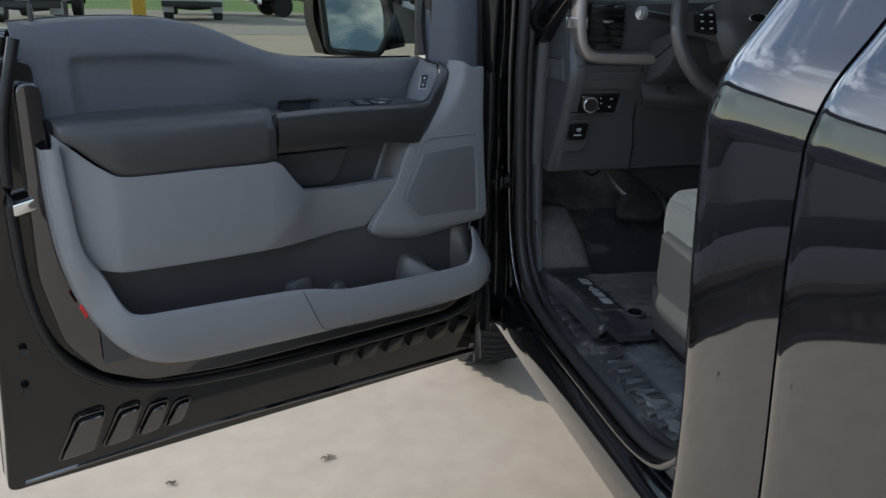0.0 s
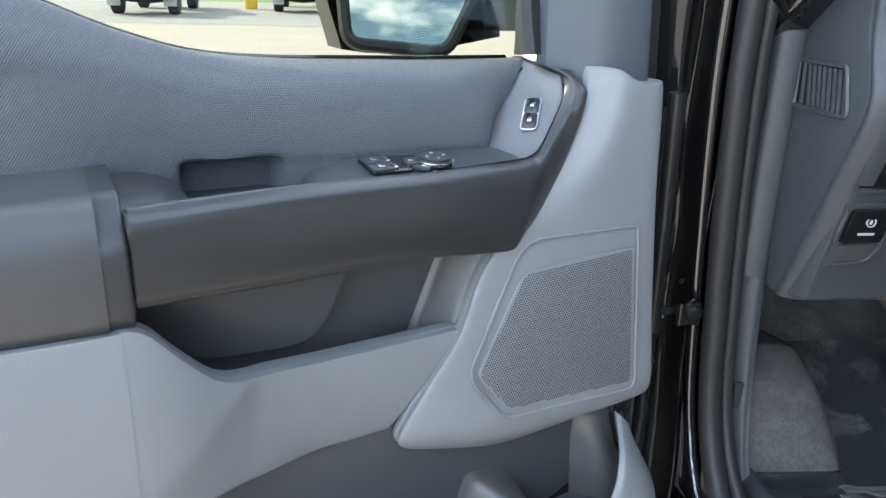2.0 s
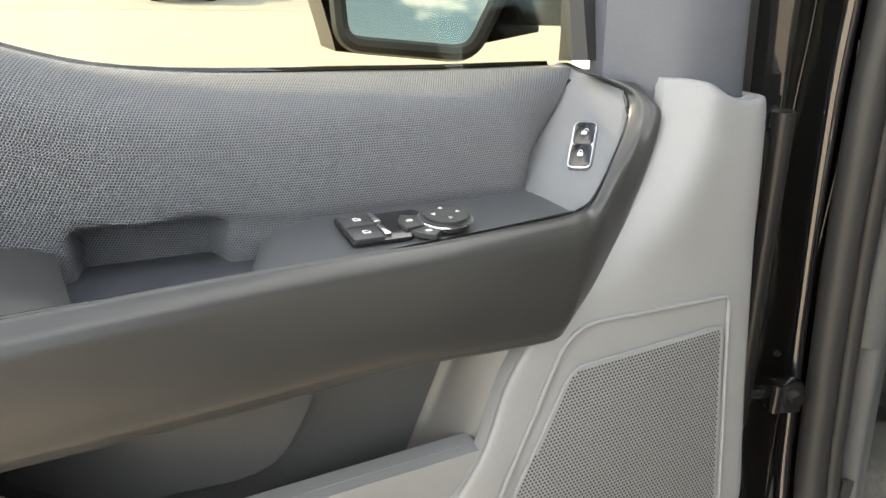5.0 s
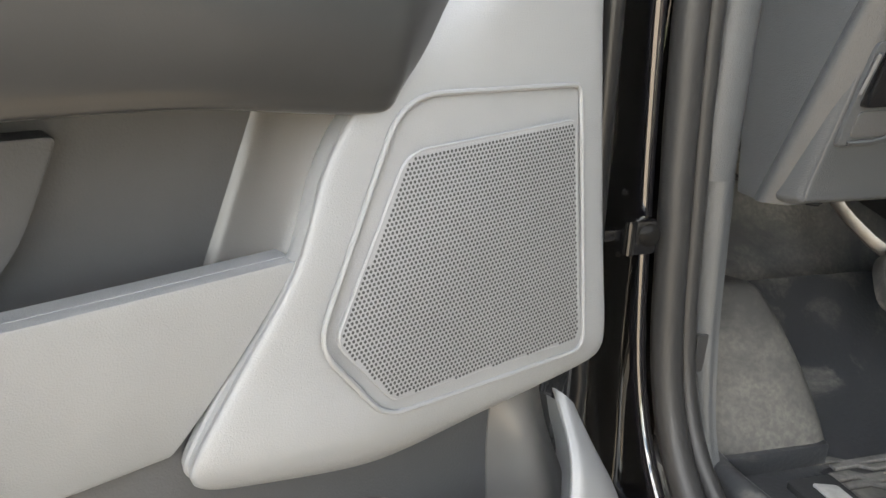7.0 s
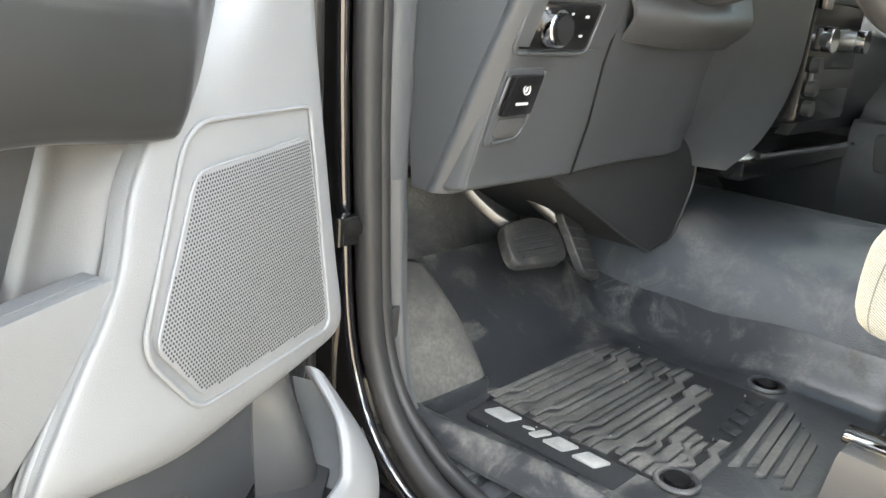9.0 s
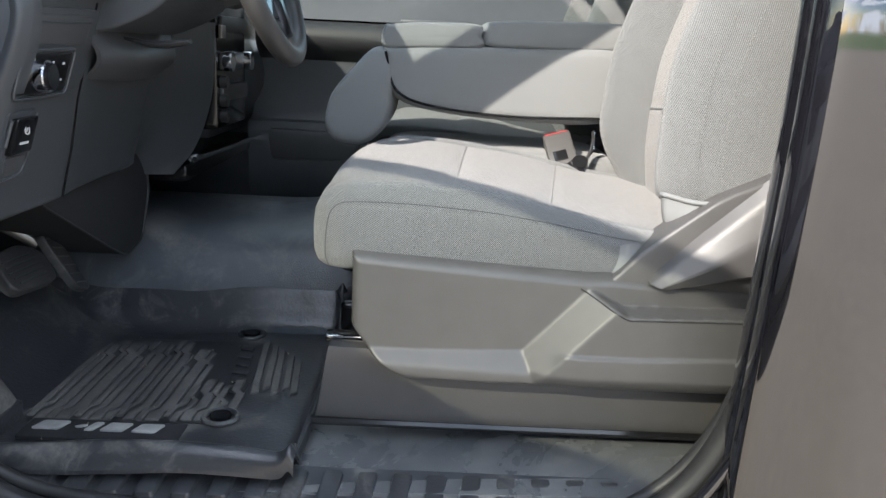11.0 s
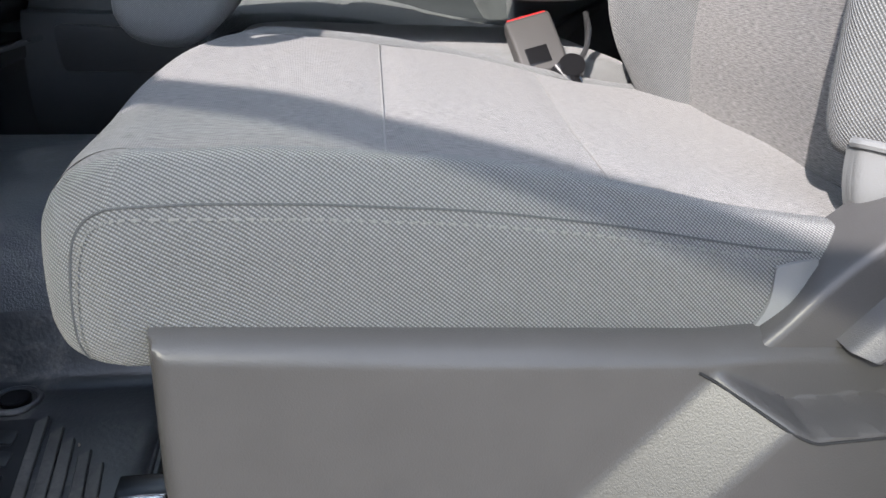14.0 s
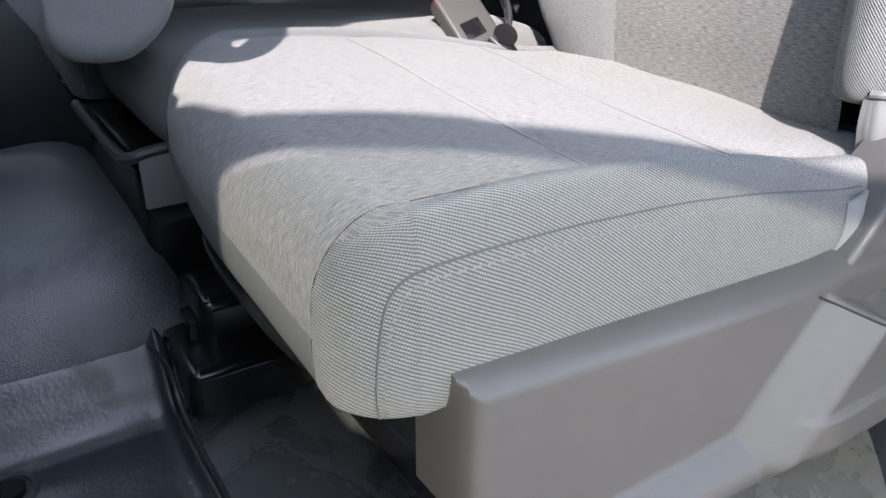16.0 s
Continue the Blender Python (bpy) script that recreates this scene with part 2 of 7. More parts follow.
def dusty(name, base, dust, cover, rough, size=7.0, bump=0.4, bump_scale=260.0, stretch=(1, 1, 1), spec=0.5):
    """A dark surface with patches and smears of pale dust; the dust is dull, the rest keeps its gloss."""
    m = mat(name, base, rough, vary=0.15, scale=20, bump=bump, bump_scale=bump_scale, spec=spec)
    n, l = m.node_tree.nodes, m.node_tree.links
    b = n["Principled BSDF"]
    co = n.new("ShaderNodeTexCoord")
    mp = n.new("ShaderNodeMapping")
    mp.inputs["Scale"].default_value = stretch
    l.new(co.outputs["Object"], mp.inputs[0])
    patch, fine = n.new("ShaderNodeTexNoise"), n.new("ShaderNodeTexNoise")
    patch.inputs["Scale"].default_value, patch.inputs["Detail"].default_value, patch.inputs["Roughness"].default_value, patch.inputs["Distortion"].default_value = size, 8, 0.68, 0.8
    fine.inputs["Scale"].default_value, fine.inputs["Detail"].default_value = 160, 3
    for x in (patch, fine):
        l.new(mp.outputs[0], x.inputs["Vector"])
    r1 = n.new("ShaderNodeMapRange")
    r1.inputs["From Min"].default_value, r1.inputs["From Max"].default_value = 0.62 - cover * 0.35, 0.78 - cover * 0.2
    r1.inputs["To Min"].default_value, r1.inputs["To Max"].default_value = 0.0, 1.0
    l.new(patch.outputs["Fac"], r1.inputs["Value"])
    r2 = n.new("ShaderNodeMapRange")
    r2.inputs["From Min"].default_value, r2.inputs["From Max"].default_value = 0.35, 0.65
    r2.inputs["To Min"].default_value, r2.inputs["To Max"].default_value = 0.45, 1.0
    l.new(fine.outputs["Fac"], r2.inputs["Value"])
    mul = n.new("ShaderNodeMath")
    mul.operation = "MULTIPLY"
    l.new(r1.outputs[0], mul.inputs[0])
    l.new(r2.outputs[0], mul.inputs[1])
    mx = n.new("ShaderNodeMixRGB")
    old = b.inputs["Base Color"].links[0].from_socket
    l.new(old, mx.inputs[1])
    mx.inputs[2].default_value = (*dust, 1)
    l.new(mul.outputs[0], mx.inputs[0])
    l.new(mx.outputs[0], b.inputs["Base Color"])
    rr = n.new("ShaderNodeMapRange")
    rr.inputs["To Min"].default_value, rr.inputs["To Max"].default_value = rough, 0.9
    l.new(mul.outputs[0], rr.inputs["Value"])
    l.new(rr.outputs[0], b.inputs["Roughness"])
    return m


mat_rubber = dusty("dusty_black_rubber", (0.036, 0.038, 0.042), (0.20, 0.189, 0.172), 0.30, 0.30, 10.0, 0.5, 180.0, spec=0.7)
floor_vinyl = dusty("black_floor_vinyl", (0.076, 0.083, 0.092), (0.22, 0.213, 0.20), 0.34, 0.30, 5.0, 0.9, 420.0, spec=0.75)
# paler copy of the floor vinyl: sunlight put into the colour, besides dust
floor_sunlit = dusty("sunlit_grey_floor_vinyl", (0.120, 0.126, 0.132), (0.30, 0.29, 0.27), 0.42, 0.27, 4.0, 0.5, 420.0, spec=0.9)
toe_vinyl = dusty("dusty_toe_vinyl", (0.105, 0.105, 0.105), (0.32, 0.30, 0.272), 0.60, 0.5, 4.0, 0.35, 200.0)
mat_top = dusty("trodden_rubber", (0.070, 0.069, 0.067), (0.21, 0.20, 0.185), 0.66, 0.45, 11.0)
recess_grey = mat("mid_grey_trim", (0.105, 0.101, 0.098), 0.28, vary=0.05, bump=0.12, bump_scale=900)
buckle_grey = mat("grey_buckle_plastic", (0.062, 0.059, 0.057), 0.45, vary=0.06, bump=0.3, bump_scale=700)
hole_dark = mat("perforation_shade", (0.035, 0.036, 0.038), 0.7, vary=0.05)
rest_dust = dusty("dusty_foot_rest", (0.050, 0.050, 0.050), (0.16, 0.151, 0.138), 0.55, 0.55, 5.0, 0.15, 300.0)
pedal_rubber = dusty("worn_pedal_rubber", (0.035, 0.035, 0.036), (0.13, 0.122, 0.11), 0.35, 0.5, 30.0)
black_felt = mat("black_felt", (0.017, 0.018, 0.020), 0.85, vary=0.25, bump=0.8, bump_scale=300)


def glass_mat(name, tint, shade=0.0):
    m = bpy.data.materials.new(name)
    m.use_nodes = True
    n, l = m.node_tree.nodes, m.node_tree.links
    n.remove(n["Principled BSDF"])
    tr, gl, mix, fr = n.new("ShaderNodeBsdfTransparent"), n.new("ShaderNodeBsdfGlossy"), n.new("ShaderNodeMixShader"), n.new("ShaderNodeFresnel")
    tr.inputs["Color"].default_value = (*tint, 1)
    gl.inputs["Roughness"].default_value = 0.02
    fr.inputs["IOR"].default_value = 1.25
    l.new(fr.outputs[0], mix.inputs[0])
    l.new(tr.outputs[0], mix.inputs[1])
    l.new(gl.outputs[0], mix.inputs[2])
    l.new(mix.outputs[0], n["Material Output"].inputs["Surface"])
    return m


glass = glass_mat("tinted_glass", (0.43, 0.45, 0.39))
far_glass = glass_mat("dark_tinted_glass", (0.20, 0.24, 0.235))
clear_glass = glass_mat("clear_glass", (0.52, 0.57, 0.55))
mirror_mat = mat("mirror_silver", (0.9, 0.9, 0.9), 0.02, metal=1.0, vary=0.0)


# ---- shapes ----
def link_mesh(name, bm, material, parent=None, m=None, sharp=38, label=""):
    me = bpy.data.meshes.new(name)
    for f in bm.faces:
        f.smooth = True
    lim = radians(sharp)
    for e in bm.edges:
        if len(e.link_faces) == 2 and e.calc_face_angle(0) > lim:
            e.smooth = False
    bm.to_mesh(me)
    bm.free()
    me.materials.append(material)
    ob = new(name, me)
    if parent:
        ob.parent = parent
    if m is not None:
        ob.matrix_local = m
    if label:
        ob["label"] = label
    return ob


def part(name, bm, material, parent, label="", sharp=38):
    return link_mesh(name, bm, material, parent, None, sharp, label)


def thing(name, label, category, m=None, group="", kind=""):
    e = new(name)
    e.empty_display_size = 0.05
    if m is not None:
        e.matrix_world = m
    return tagged(e, label, category, group, kind)


def spline(pts, n):
    """n points along a smooth line through pts."""
    p = [Vector(q) for q in pts]
    if len(p) == 2:
        return [p[0].lerp(p[1], i / (n - 1)) for i in range(n)]
    out, k = [], len(p) - 1
    for i in range(n):
        s = i / (n - 1) * k
        j = min(int(s), k - 1)
        f = s - j
        a, b = p[j], p[j + 1]
        ta = (p[j + 1] - p[j - 1]) * 0.5 if j > 0 else b - a
        tb = (p[j + 2] - p[j]) * 0.5 if j + 2 <= k else b - a
        f2, f3 = f * f, f * f * f
        out.append(a * (2 * f3 - 3 * f2 + 1) + ta * (f3 - 2 * f2 + f) + b * (3 * f2 - 2 * f3) + tb * (f3 - f2))
    return out


def line(pts, n):
    """n points evenly along the straight pieces between pts."""
    p = [Vector(q) for q in pts]
    out, k = [], len(p) - 1
    for i in range(n):
        s = i / (n - 1) * k
        j = min(int(s), k - 1)
        out.append(p[j].lerp(p[j + 1], s - j))
    return out


def sheet(rows, nu=24, nv=16, thick=0.0, way=(0, -1, 0), warp=None, su=True, sv=True, uv=True):
    """A bent panel through rows of points (all rows as long as each other), with thickness along way."""
    rows = [(spline if su else line)(r, nu) for r in rows]
    cols = [(spline if sv else line)([r[i] for r in rows], nv) for i in range(nu)]
    grid = [[cols[i][j] for i in range(nu)] for j in range(nv)]
    if warp:
        grid = [[warp(p, i / (nu - 1), j / (nv - 1)) for i, p in enumerate(r)] for j, r in enumerate(grid)]
    bm = bmesh.new()
    lay = bm.loops.layers.uv.new("UVMap")
    v = [[bm.verts.new(p) for p in r] for r in grid]
    du = [[0.0] * nu for _ in range(nv)]
    dv = [[0.0] * nu for _ in range(nv)]
    for j in range(nv):
        for i in range(nu):
            du[j][i] = du[j][i - 1] + (grid[j][i] - grid[j][i - 1]).length if i else 0.0
            dv[j][i] = dv[j - 1][i] + (grid[j][i] - grid[j - 1][i]).length if j else 0.0
    where = {}
    for j in range(nv):
        for i in range(nu):
            where[v[j][i]] = (du[j][i], dv[j][i])
    front = []
    for j in range(nv - 1):
        for i in range(nu - 1):
            front.append(bm.faces.new((v[j][i], v[j + 1][i], v[j + 1][i + 1], v[j][i + 1])))
    if thick:
        off = Vector(way).normalized() * thick
        b = [[bm.verts.new(p + off) for p in r] for r in grid]
        for j in range(nv):
            for i in range(nu):
                where[b[j][i]] = where[v[j][i]]
        for j in range(nv - 1):
            for i in range(nu - 1):
                bm.faces.new((b[j][i], b[j][i + 1], b[j + 1][i + 1], b[j + 1][i]))
        ring = [(0, i) for i in range(nu)] + [(j, nu - 1) for j in range(1, nv)] + [(nv - 1, i) for i in range(nu - 2, -1, -1)] + [(j, 0) for j in range(nv - 2, 0, -1)]
        for k in range(len(ring)):
            (j0, i0), (j1, i1) = ring[k], ring[(k + 1) % len(ring)]
            bm.faces.new((v[j0][i0], v[j1][i1], b[j1][i1], b[j0][i0]))
    for f in bm.faces:
        for lp in f.loops:
            lp[lay].uv = where[lp.vert]
    bmesh.ops.recalc_face_normals(bm, faces=bm.faces)
    return bm


def fillet(pts, r, seg=5):
    """The outline with its corners rounded; r is one radius or one per corner."""
    out, k = [], len(pts)
    for i in range(k):
        ri = r[i] if isinstance(r, (list, tuple)) else r
        a, b, c = Vector(pts[i - 1]), Vector(pts[i]), Vector(pts[(i + 1) % k])
        da, dc = a - b, c - b
        t = min(ri, da.length * 0.49, dc.length * 0.49)
        if t < 1e-5:
            out.append(b)
            continue
        p, q = b + da.normalized() * t, b + dc.normalized() * t
        for s in range(seg + 1):
            f = s / seg
            out.append(p * (1 - f) ** 2 + b * 2 * f * (1 - f) + q * f * f)
    return out


def prism(outline, lo, hi, place, bevel=0.003, seg=2, top_only=True):
    """A slab of that outline between lo and hi; place(a, b, h) gives the point."""
    bm = bmesh.new()
    n = len(outline)
    bot = [bm.verts.new(place(p[0], p[1], lo)) for p in outline]
    top = [bm.verts.new(place(p[0], p[1], hi)) for p in outline]
    ft, fb = bm.faces.new(top), bm.faces.new(bot[::-1])
    for i in range(n):
        bm.faces.new((bot[i], bot[(i + 1) % n], top[(i + 1) % n], top[i]))
    bmesh.ops.recalc_face_normals(bm, faces=bm.faces)
    if bevel:
        bm.normal_update()
        edges = list(ft.edges) if top_only else list(ft.edges) + list(fb.edges)
        bmesh.ops.bevel(bm, geom=edges, offset=bevel, segments=seg, profile=0.6, affect="EDGES", clamp_overlap=True)
    lay = bm.loops.layers.uv.new("UVMap")
    for f in bm.faces:
        for lp in f.loops:
            c = lp.vert.co
            lp[lay].uv = (c.y, c.z)
    return bm


def box(lo, hi, bevel=0.004, seg=2):
    bm = bmesh.new()
    bmesh.ops.create_cube(bm, size=1)
    for v in bm.verts:
        v.co = Vector((lo[i] + (hi[i] - lo[i]) * (v.co[i] + 0.5) for i in range(3)))
    if bevel:
        bmesh.ops.bevel(bm, geom=list(bm.edges), offset=bevel, segments=seg, profile=0.6, affect="EDGES", clamp_overlap=True)
    return bm


def tube(path, r, seg=10, closed=False, flat=1.0, up=(0, 0, 1)):
    """A round bar of radius r (or one radius per point) along path; flat squeezes it along up."""
    p = [Vector(q) for q in path]
    bm = bmesh.new()
    rings, k = [], len(p)
    for i in range(k):
        a = p[i - 1] if i or closed else p[i]
        b = p[(i + 1) % k] if i + 1 < k or closed else p[i]
        t = (b - a).normalized()
        s = t.cross(Vector(up))
        if s.length < 1e-4:
            s = t.cross(Vector((1, 0, 0)))
        s.normalize()
        w = s.cross(t)
        ri = r[i] if isinstance(r, (list, tuple)) else r
        rings.append([bm.verts.new(p[i] + s * math.cos(2 * math.pi * q / seg) * ri + w * math.sin(2 * math.pi * q / seg) * ri * flat) for q in range(seg)])
    for i in range(k if closed else k - 1):
        A, B = rings[i], rings[(i + 1) % k]
        for q in range(seg):
            bm.faces.new((A[q], A[(q + 1) % seg], B[(q + 1) % seg], B[q]))
    if not closed:
        bm.faces.new(rings[0][::-1])
        bm.faces.new(rings[-1])
    bmesh.ops.recalc_face_normals(bm, faces=bm.faces)
    return bm


def disc(r, h, m, seg=24, bevel=0.001, r2=None):
    bm = bmesh.new()
    bmesh.ops.create_cone(bm, cap_ends=True, segments=seg, radius1=r, radius2=r if r2 is None else r2, depth=h)
    if bevel:
        bmesh.ops.bevel(bm, geom=[e for e in bm.edges if len(e.link_faces) == 2 and e.calc_face_angle(0) > 0.8], offset=bevel, segments=2, affect="EDGES")
    bmesh.ops.transform(bm, matrix=m, verts=bm.verts)
    return bm


def xyz(a, b, h):
    return Vector((a, b, h))


def yz(a, b, h):
    """outline in y and z, height along -x"""
    return Vector((-h, a, b))


def xz(a, b, h):
    """outline in x and z, height towards the rear"""
    return Vector((a, -h, b))


# ---- ground and distance ----
def flat(name, x0, x1, y0, y1, z, material, nx=2, ny=2):
    bm = bmesh.new()
    v = [[bm.verts.new((x0 + (x1 - x0) * i / (nx - 1), y0 + (y1 - y0) * j / (ny - 1), z)) for i in range(nx)] for j in range(ny)]
    for j in range(ny - 1):
        for i in range(nx - 1):
            bm.faces.new((v[j][i], v[j][i + 1], v[j + 1][i + 1], v[j + 1][i]))
    return link_mesh(name, bm, material)


tagged(flat("ground", -600, 600, -600, 600, -0.03, grass_mat), "mown green grass round the parking lot", "grass", kind="structure")
tagged(flat("pavement", -60, 60, -60, 36.5, 0.0, concrete), "pale sunlit concrete parking lot", "pavement", kind="structure")
tagged(flat("road", -60, 60, 22.5, 36.0, 0.006, asphalt), "grey asphalt lane across the lot", "road", kind="structure")

# ---- cab of the truck ----


def structure(name, bm, material, label, sharp=38):
    return tagged(link_mesh(name, bm, material, sharp=sharp), label, "", kind="structure")


structure("floor", sheet([[(0.985, 2.62, 0.72), (1.3, 2.62, 0.72), (1.75, 2.62, 0.74), (2.5, 2.62, 0.72)],
                          [(0.985, 2.40, 0.675), (1.3, 2.40, 0.675), (1.75, 2.40, 0.69), (2.5, 2.40, 0.675)],
                          [(0.985, 2.0, 0.68), (1.3, 2.0, 0.68), (1.75, 2.0, 0.69), (2.5, 2.0, 0.68)],
                          [(0.985, 1.3, 0.70), (1.3, 1.3, 0.70), (1.75, 1.3, 0.71), (2.5, 1.3, 0.70)],
                          [(0.985, 0.3, 0.70), (1.3, 0.3, 0.70), (1.75, 0.3, 0.71), (2.5, 0.3, 0.70)]], 12, 20, 0.05, (0, 0, -1)), floor_sunlit, "black vinyl cab floor")
# tunnel hump and toe board
tunnel = [[(1.585, y, 0.69), (1.604, y, 0.80), (1.640, y, 0.875), (1.71, y, 0.904), (1.86, y, 0.908), (2.02, y, 0.904), (2.09, y, 0.87), (2.15, y, 0.69)] for y in (2.72, 2.3, 1.95, 1.75)]
tunnel += [[(1.585, y, 0.695), (1.604, y, 0.73), (1.640, y, 0.752), (1.71, y, 0.765), (1.86, y, 0.768), (2.02, y, 0.765), (2.09, y, 0.74), (2.15, y, 0.70)] for y in (1.66, 1.4, 0.9)]
structure("floor_tunnel", sheet(tunnel, 30, 40, 0.02, (0, 0, -1)), floor_vinyl, "black vinyl tunnel hump")
structure("toe_board", sheet([[(0.97, 2.36, 0.67), (1.6, 2.36, 0.67), (2.6, 2.36, 0.67)], [(0.97, 2.46, 0.74), (1.6, 2.46, 0.74), (2.6, 2.46, 0.74)],
                              [(0.97, 2.60, 0.95), (1.6, 2.60, 0.95), (2.6, 2.60, 0.95)], [(0.97, 2.66, 1.30), (1.6, 2.66, 1.30), (2.6, 2.66, 1.30)]], 60, 40, 0.03, (0, 1, 0), lambda p, a, b: p + Vector((0, -0.035 * max(0, noise.noise(Vector((p.x * 5.5, p.z * 4, 2.0)))) - 0.012 * noise.noise(p * 16), 0))), toe_vinyl, "dark sloping toe board")

# rocker and sill
structure("rocker", sheet([[(0.93, y, 0.500) for y in (2.5, 2.2, 1.0, -0.6)], [(0.897, y, 0.508) for y in (2.5, 2.2, 1.0, -0.6)], [(0.888, y, 0.535) for y in (2.5, 2.2, 1.0, -0.6)],
                           [(0.885, y, 0.58) for y in (2.5, 2.2, 1.0, -0.6)], [(0.90, y, 0.615) for y in (2.5, 2.2, 1.0, -0.6)], [(0.945, y, 0.64) for y in (2.5, 2.2, 1.0, -0.6)]], 8, 20, 0.03, (1, 0, 0), su=False), paint, "glossy black painted rocker panel")
structure("body_floor", box((0.915, -0.6, 0.505), (2.66, 2.45, 0.545), 0.01), rubber, "dark underside of the truck")

# weatherstrip round the door opening
opening = [(0.905, 2.235, 1.62), (0.905, 2.238, 1.30), (0.918, 2.240, 1.05), (0.932, 2.225, 0.82), (0.938, 2.14, 0.70), (0.938, 1.98, 0.662), (0.938, 1.6, 0.655), (0.938, 1.36, 0.665), (0.938, 1.235, 0.73), (0.935, 1.16, 0.88), (0.935, 1.12, 1.10), (0.945, 1.10, 1.35), (1.0, 1.07, 1.62)]
structure("door_seal", tube(spline(opening, 90), 0.017, 12), rubber, "dark rubber weatherstrip round the door opening")
structure("inner_seal", tube(spline([Vector(p) + Vector((0.026, 0.004 if i < 5 else 0, 0.012 if 3 < i < 9 else 0)) for i, p in enumerate(opening)], 90), 0.011, 10), rubber, "grey inner lip of the weatherstrip")
structure("sill_lip", tube(spline([Vector(p) + Vector((-0.028, 0.012 if i < 5 else (-0.012 if i > 8 else 0), -0.012 if 3 < i < 9 else 0)) for i, p in enumerate(opening)], 90), 0.009, 10), paint, "glossy black painted opening flange")

# hinge pillar: painted metal in front of the seal
flutes = ((-0.08, 0.030), (-0.052, 0.012), (-0.044, 0.010), (-0.036, 0.016), (-0.028, 0.045), (-0.006, 0.060), (0.004, 0.020), (0.010, 0.008), (0.017, 0.020), (0.024, 0.045), (0.046, 0.040), (0.060, 0.004))
structure("hinge_pillar", sheet([[(0.878 + dx + k * 0.4 + 0.0025 * math.sin(z * 19 + dx * 60), 2.252 + dy + k * 0.3 + 0.002 * math.sin(z * 27), z) for dx, dy in flutes] for z, k in ((1.70, 0.0), (1.55, 0.0), (1.4, 0.0), (1.3, 0.0), (1.2, 0.0), (1.1, 0.005), (1.0, 0.012), (0.9, 0.022), (0.8, 0.035), (0.7, 0.05), (0.6, 0.065), (0.5, 0.07))], 60, 60, 0.03, (0.3, 1, 0)), jamb_black, "black painted hinge pillar with pressed flutes")
structure("pillar_trim", sheet([[(0.950, 2.268, z), (0.958, 2.250, z), (0.985, 2.243, z), (0.996, 2.262, z), (1.0, 2.30, z)] for z in (1.60, 1.35, 1.2, 1.045)], 16, 8, 0.015, (-0.3, 1, 0)), dash_grey, "slate plastic pillar trim")
# fender
structure("fender", sheet([[(0.845, 2.34, 0.46), (0.845, 2.40, 0.50), (0.85, 2.52, 0.80), (0.87, 2.95, 0.98), (0.87, 3.38, 0.80)],
                           [(0.84, 2.34, 0.75), (0.84, 2.40, 0.78), (0.84, 2.55, 0.95), (0.85, 2.95, 1.04), (0.86, 3.5, 0.98)],
                           [(0.84, 2.34, 1.05), (0.84, 2.45, 1.05), (0.845, 2.65, 1.08), (0.86, 2.95, 1.10), (0.88, 3.7, 1.08)],
                           [(0.86, 2.34, 1.22), (0.86, 2.45, 1.22), (0.865, 2.65, 1.22), (0.88, 2.95, 1.22), (0.92, 3.7, 1.18)],
                           [(0.95, 2.34, 1.28), (0.95, 2.45, 1.28), (0.955, 2.65, 1.28), (0.97, 2.95, 1.28), (1.0, 3.7, 1.22)]], 18, 16, 0.02, (1, 0, 0)), paint, "glossy black front fender")
structure("hood", sheet([[(0.95, y, 1.28), (1.2, y, 1.33), (1.78, y, 1.35), (2.36, y, 1.33), (2.62, y, 1.28)] for y in (2.62, 3.1, 3.75)], 14, 6, 0.02, (0, 0, -1)), paint, "glossy black hood")
structure("cowl", sheet([[(0.95, 2.72, 1.27), (1.78, 2.78, 1.30), (2.62, 2.72, 1.27)], [(0.95, 2.50, 1.25), (1.78, 2.50, 1.26), (2.62, 2.50, 1.25)]], 8, 3, 0.03, (0, 0, -1)), rubber, "black cowl under the windscreen")

# roof, pillars, back of the cab
structure("ceiling", sheet([[(1.06, y, 1.83), (1.14, y, 1.90), (1.45, y, 1.945), (1.78, y, 1.95), (2.11, y, 1.945), (2.42, y, 1.90), (2.50, y, 1.83)] for y in (1.62, 1.2, 0.6, -0.3)], 18, 6, 0.03, (0, 0, 1)), roof_cloth, "grey headliner under a black roof")
for k, (xa, xb) in enumerate(((0.935, 1.075), (2.60, 2.46))):
    structure("windscreen_pillar_%d" % (k + 1), tube(spline([(xa, 2.50, 1.24), (xa + (xb - xa) * 0.55, 2.05, 1.60), (xb, 1.62, 1.85)], 12), 0.062, 12, flat=0.8), paint, "slanting black windscreen pillar")
    structure("roof_rail_%d" % (k + 1), tube(spline([(xb, 1.62, 1.85), (xb, 1.1, 1.87), (xb, 0.4, 1.86), (xb, -0.3, 1.83)], 8), 0.045, 10), paint, "black roof rail")
structure("wall_back", box((0.95, -0.42, 0.5), (2.61, -0.36, 1.86), 0.02), dash_grey, "dark rear wall of the cab")
structure("wall_right_lower", box((2.56, 2.1, 0.45), (2.64, 2.72, 1.28), 0.01), dash_grey, "dark kick panel side of the cab")

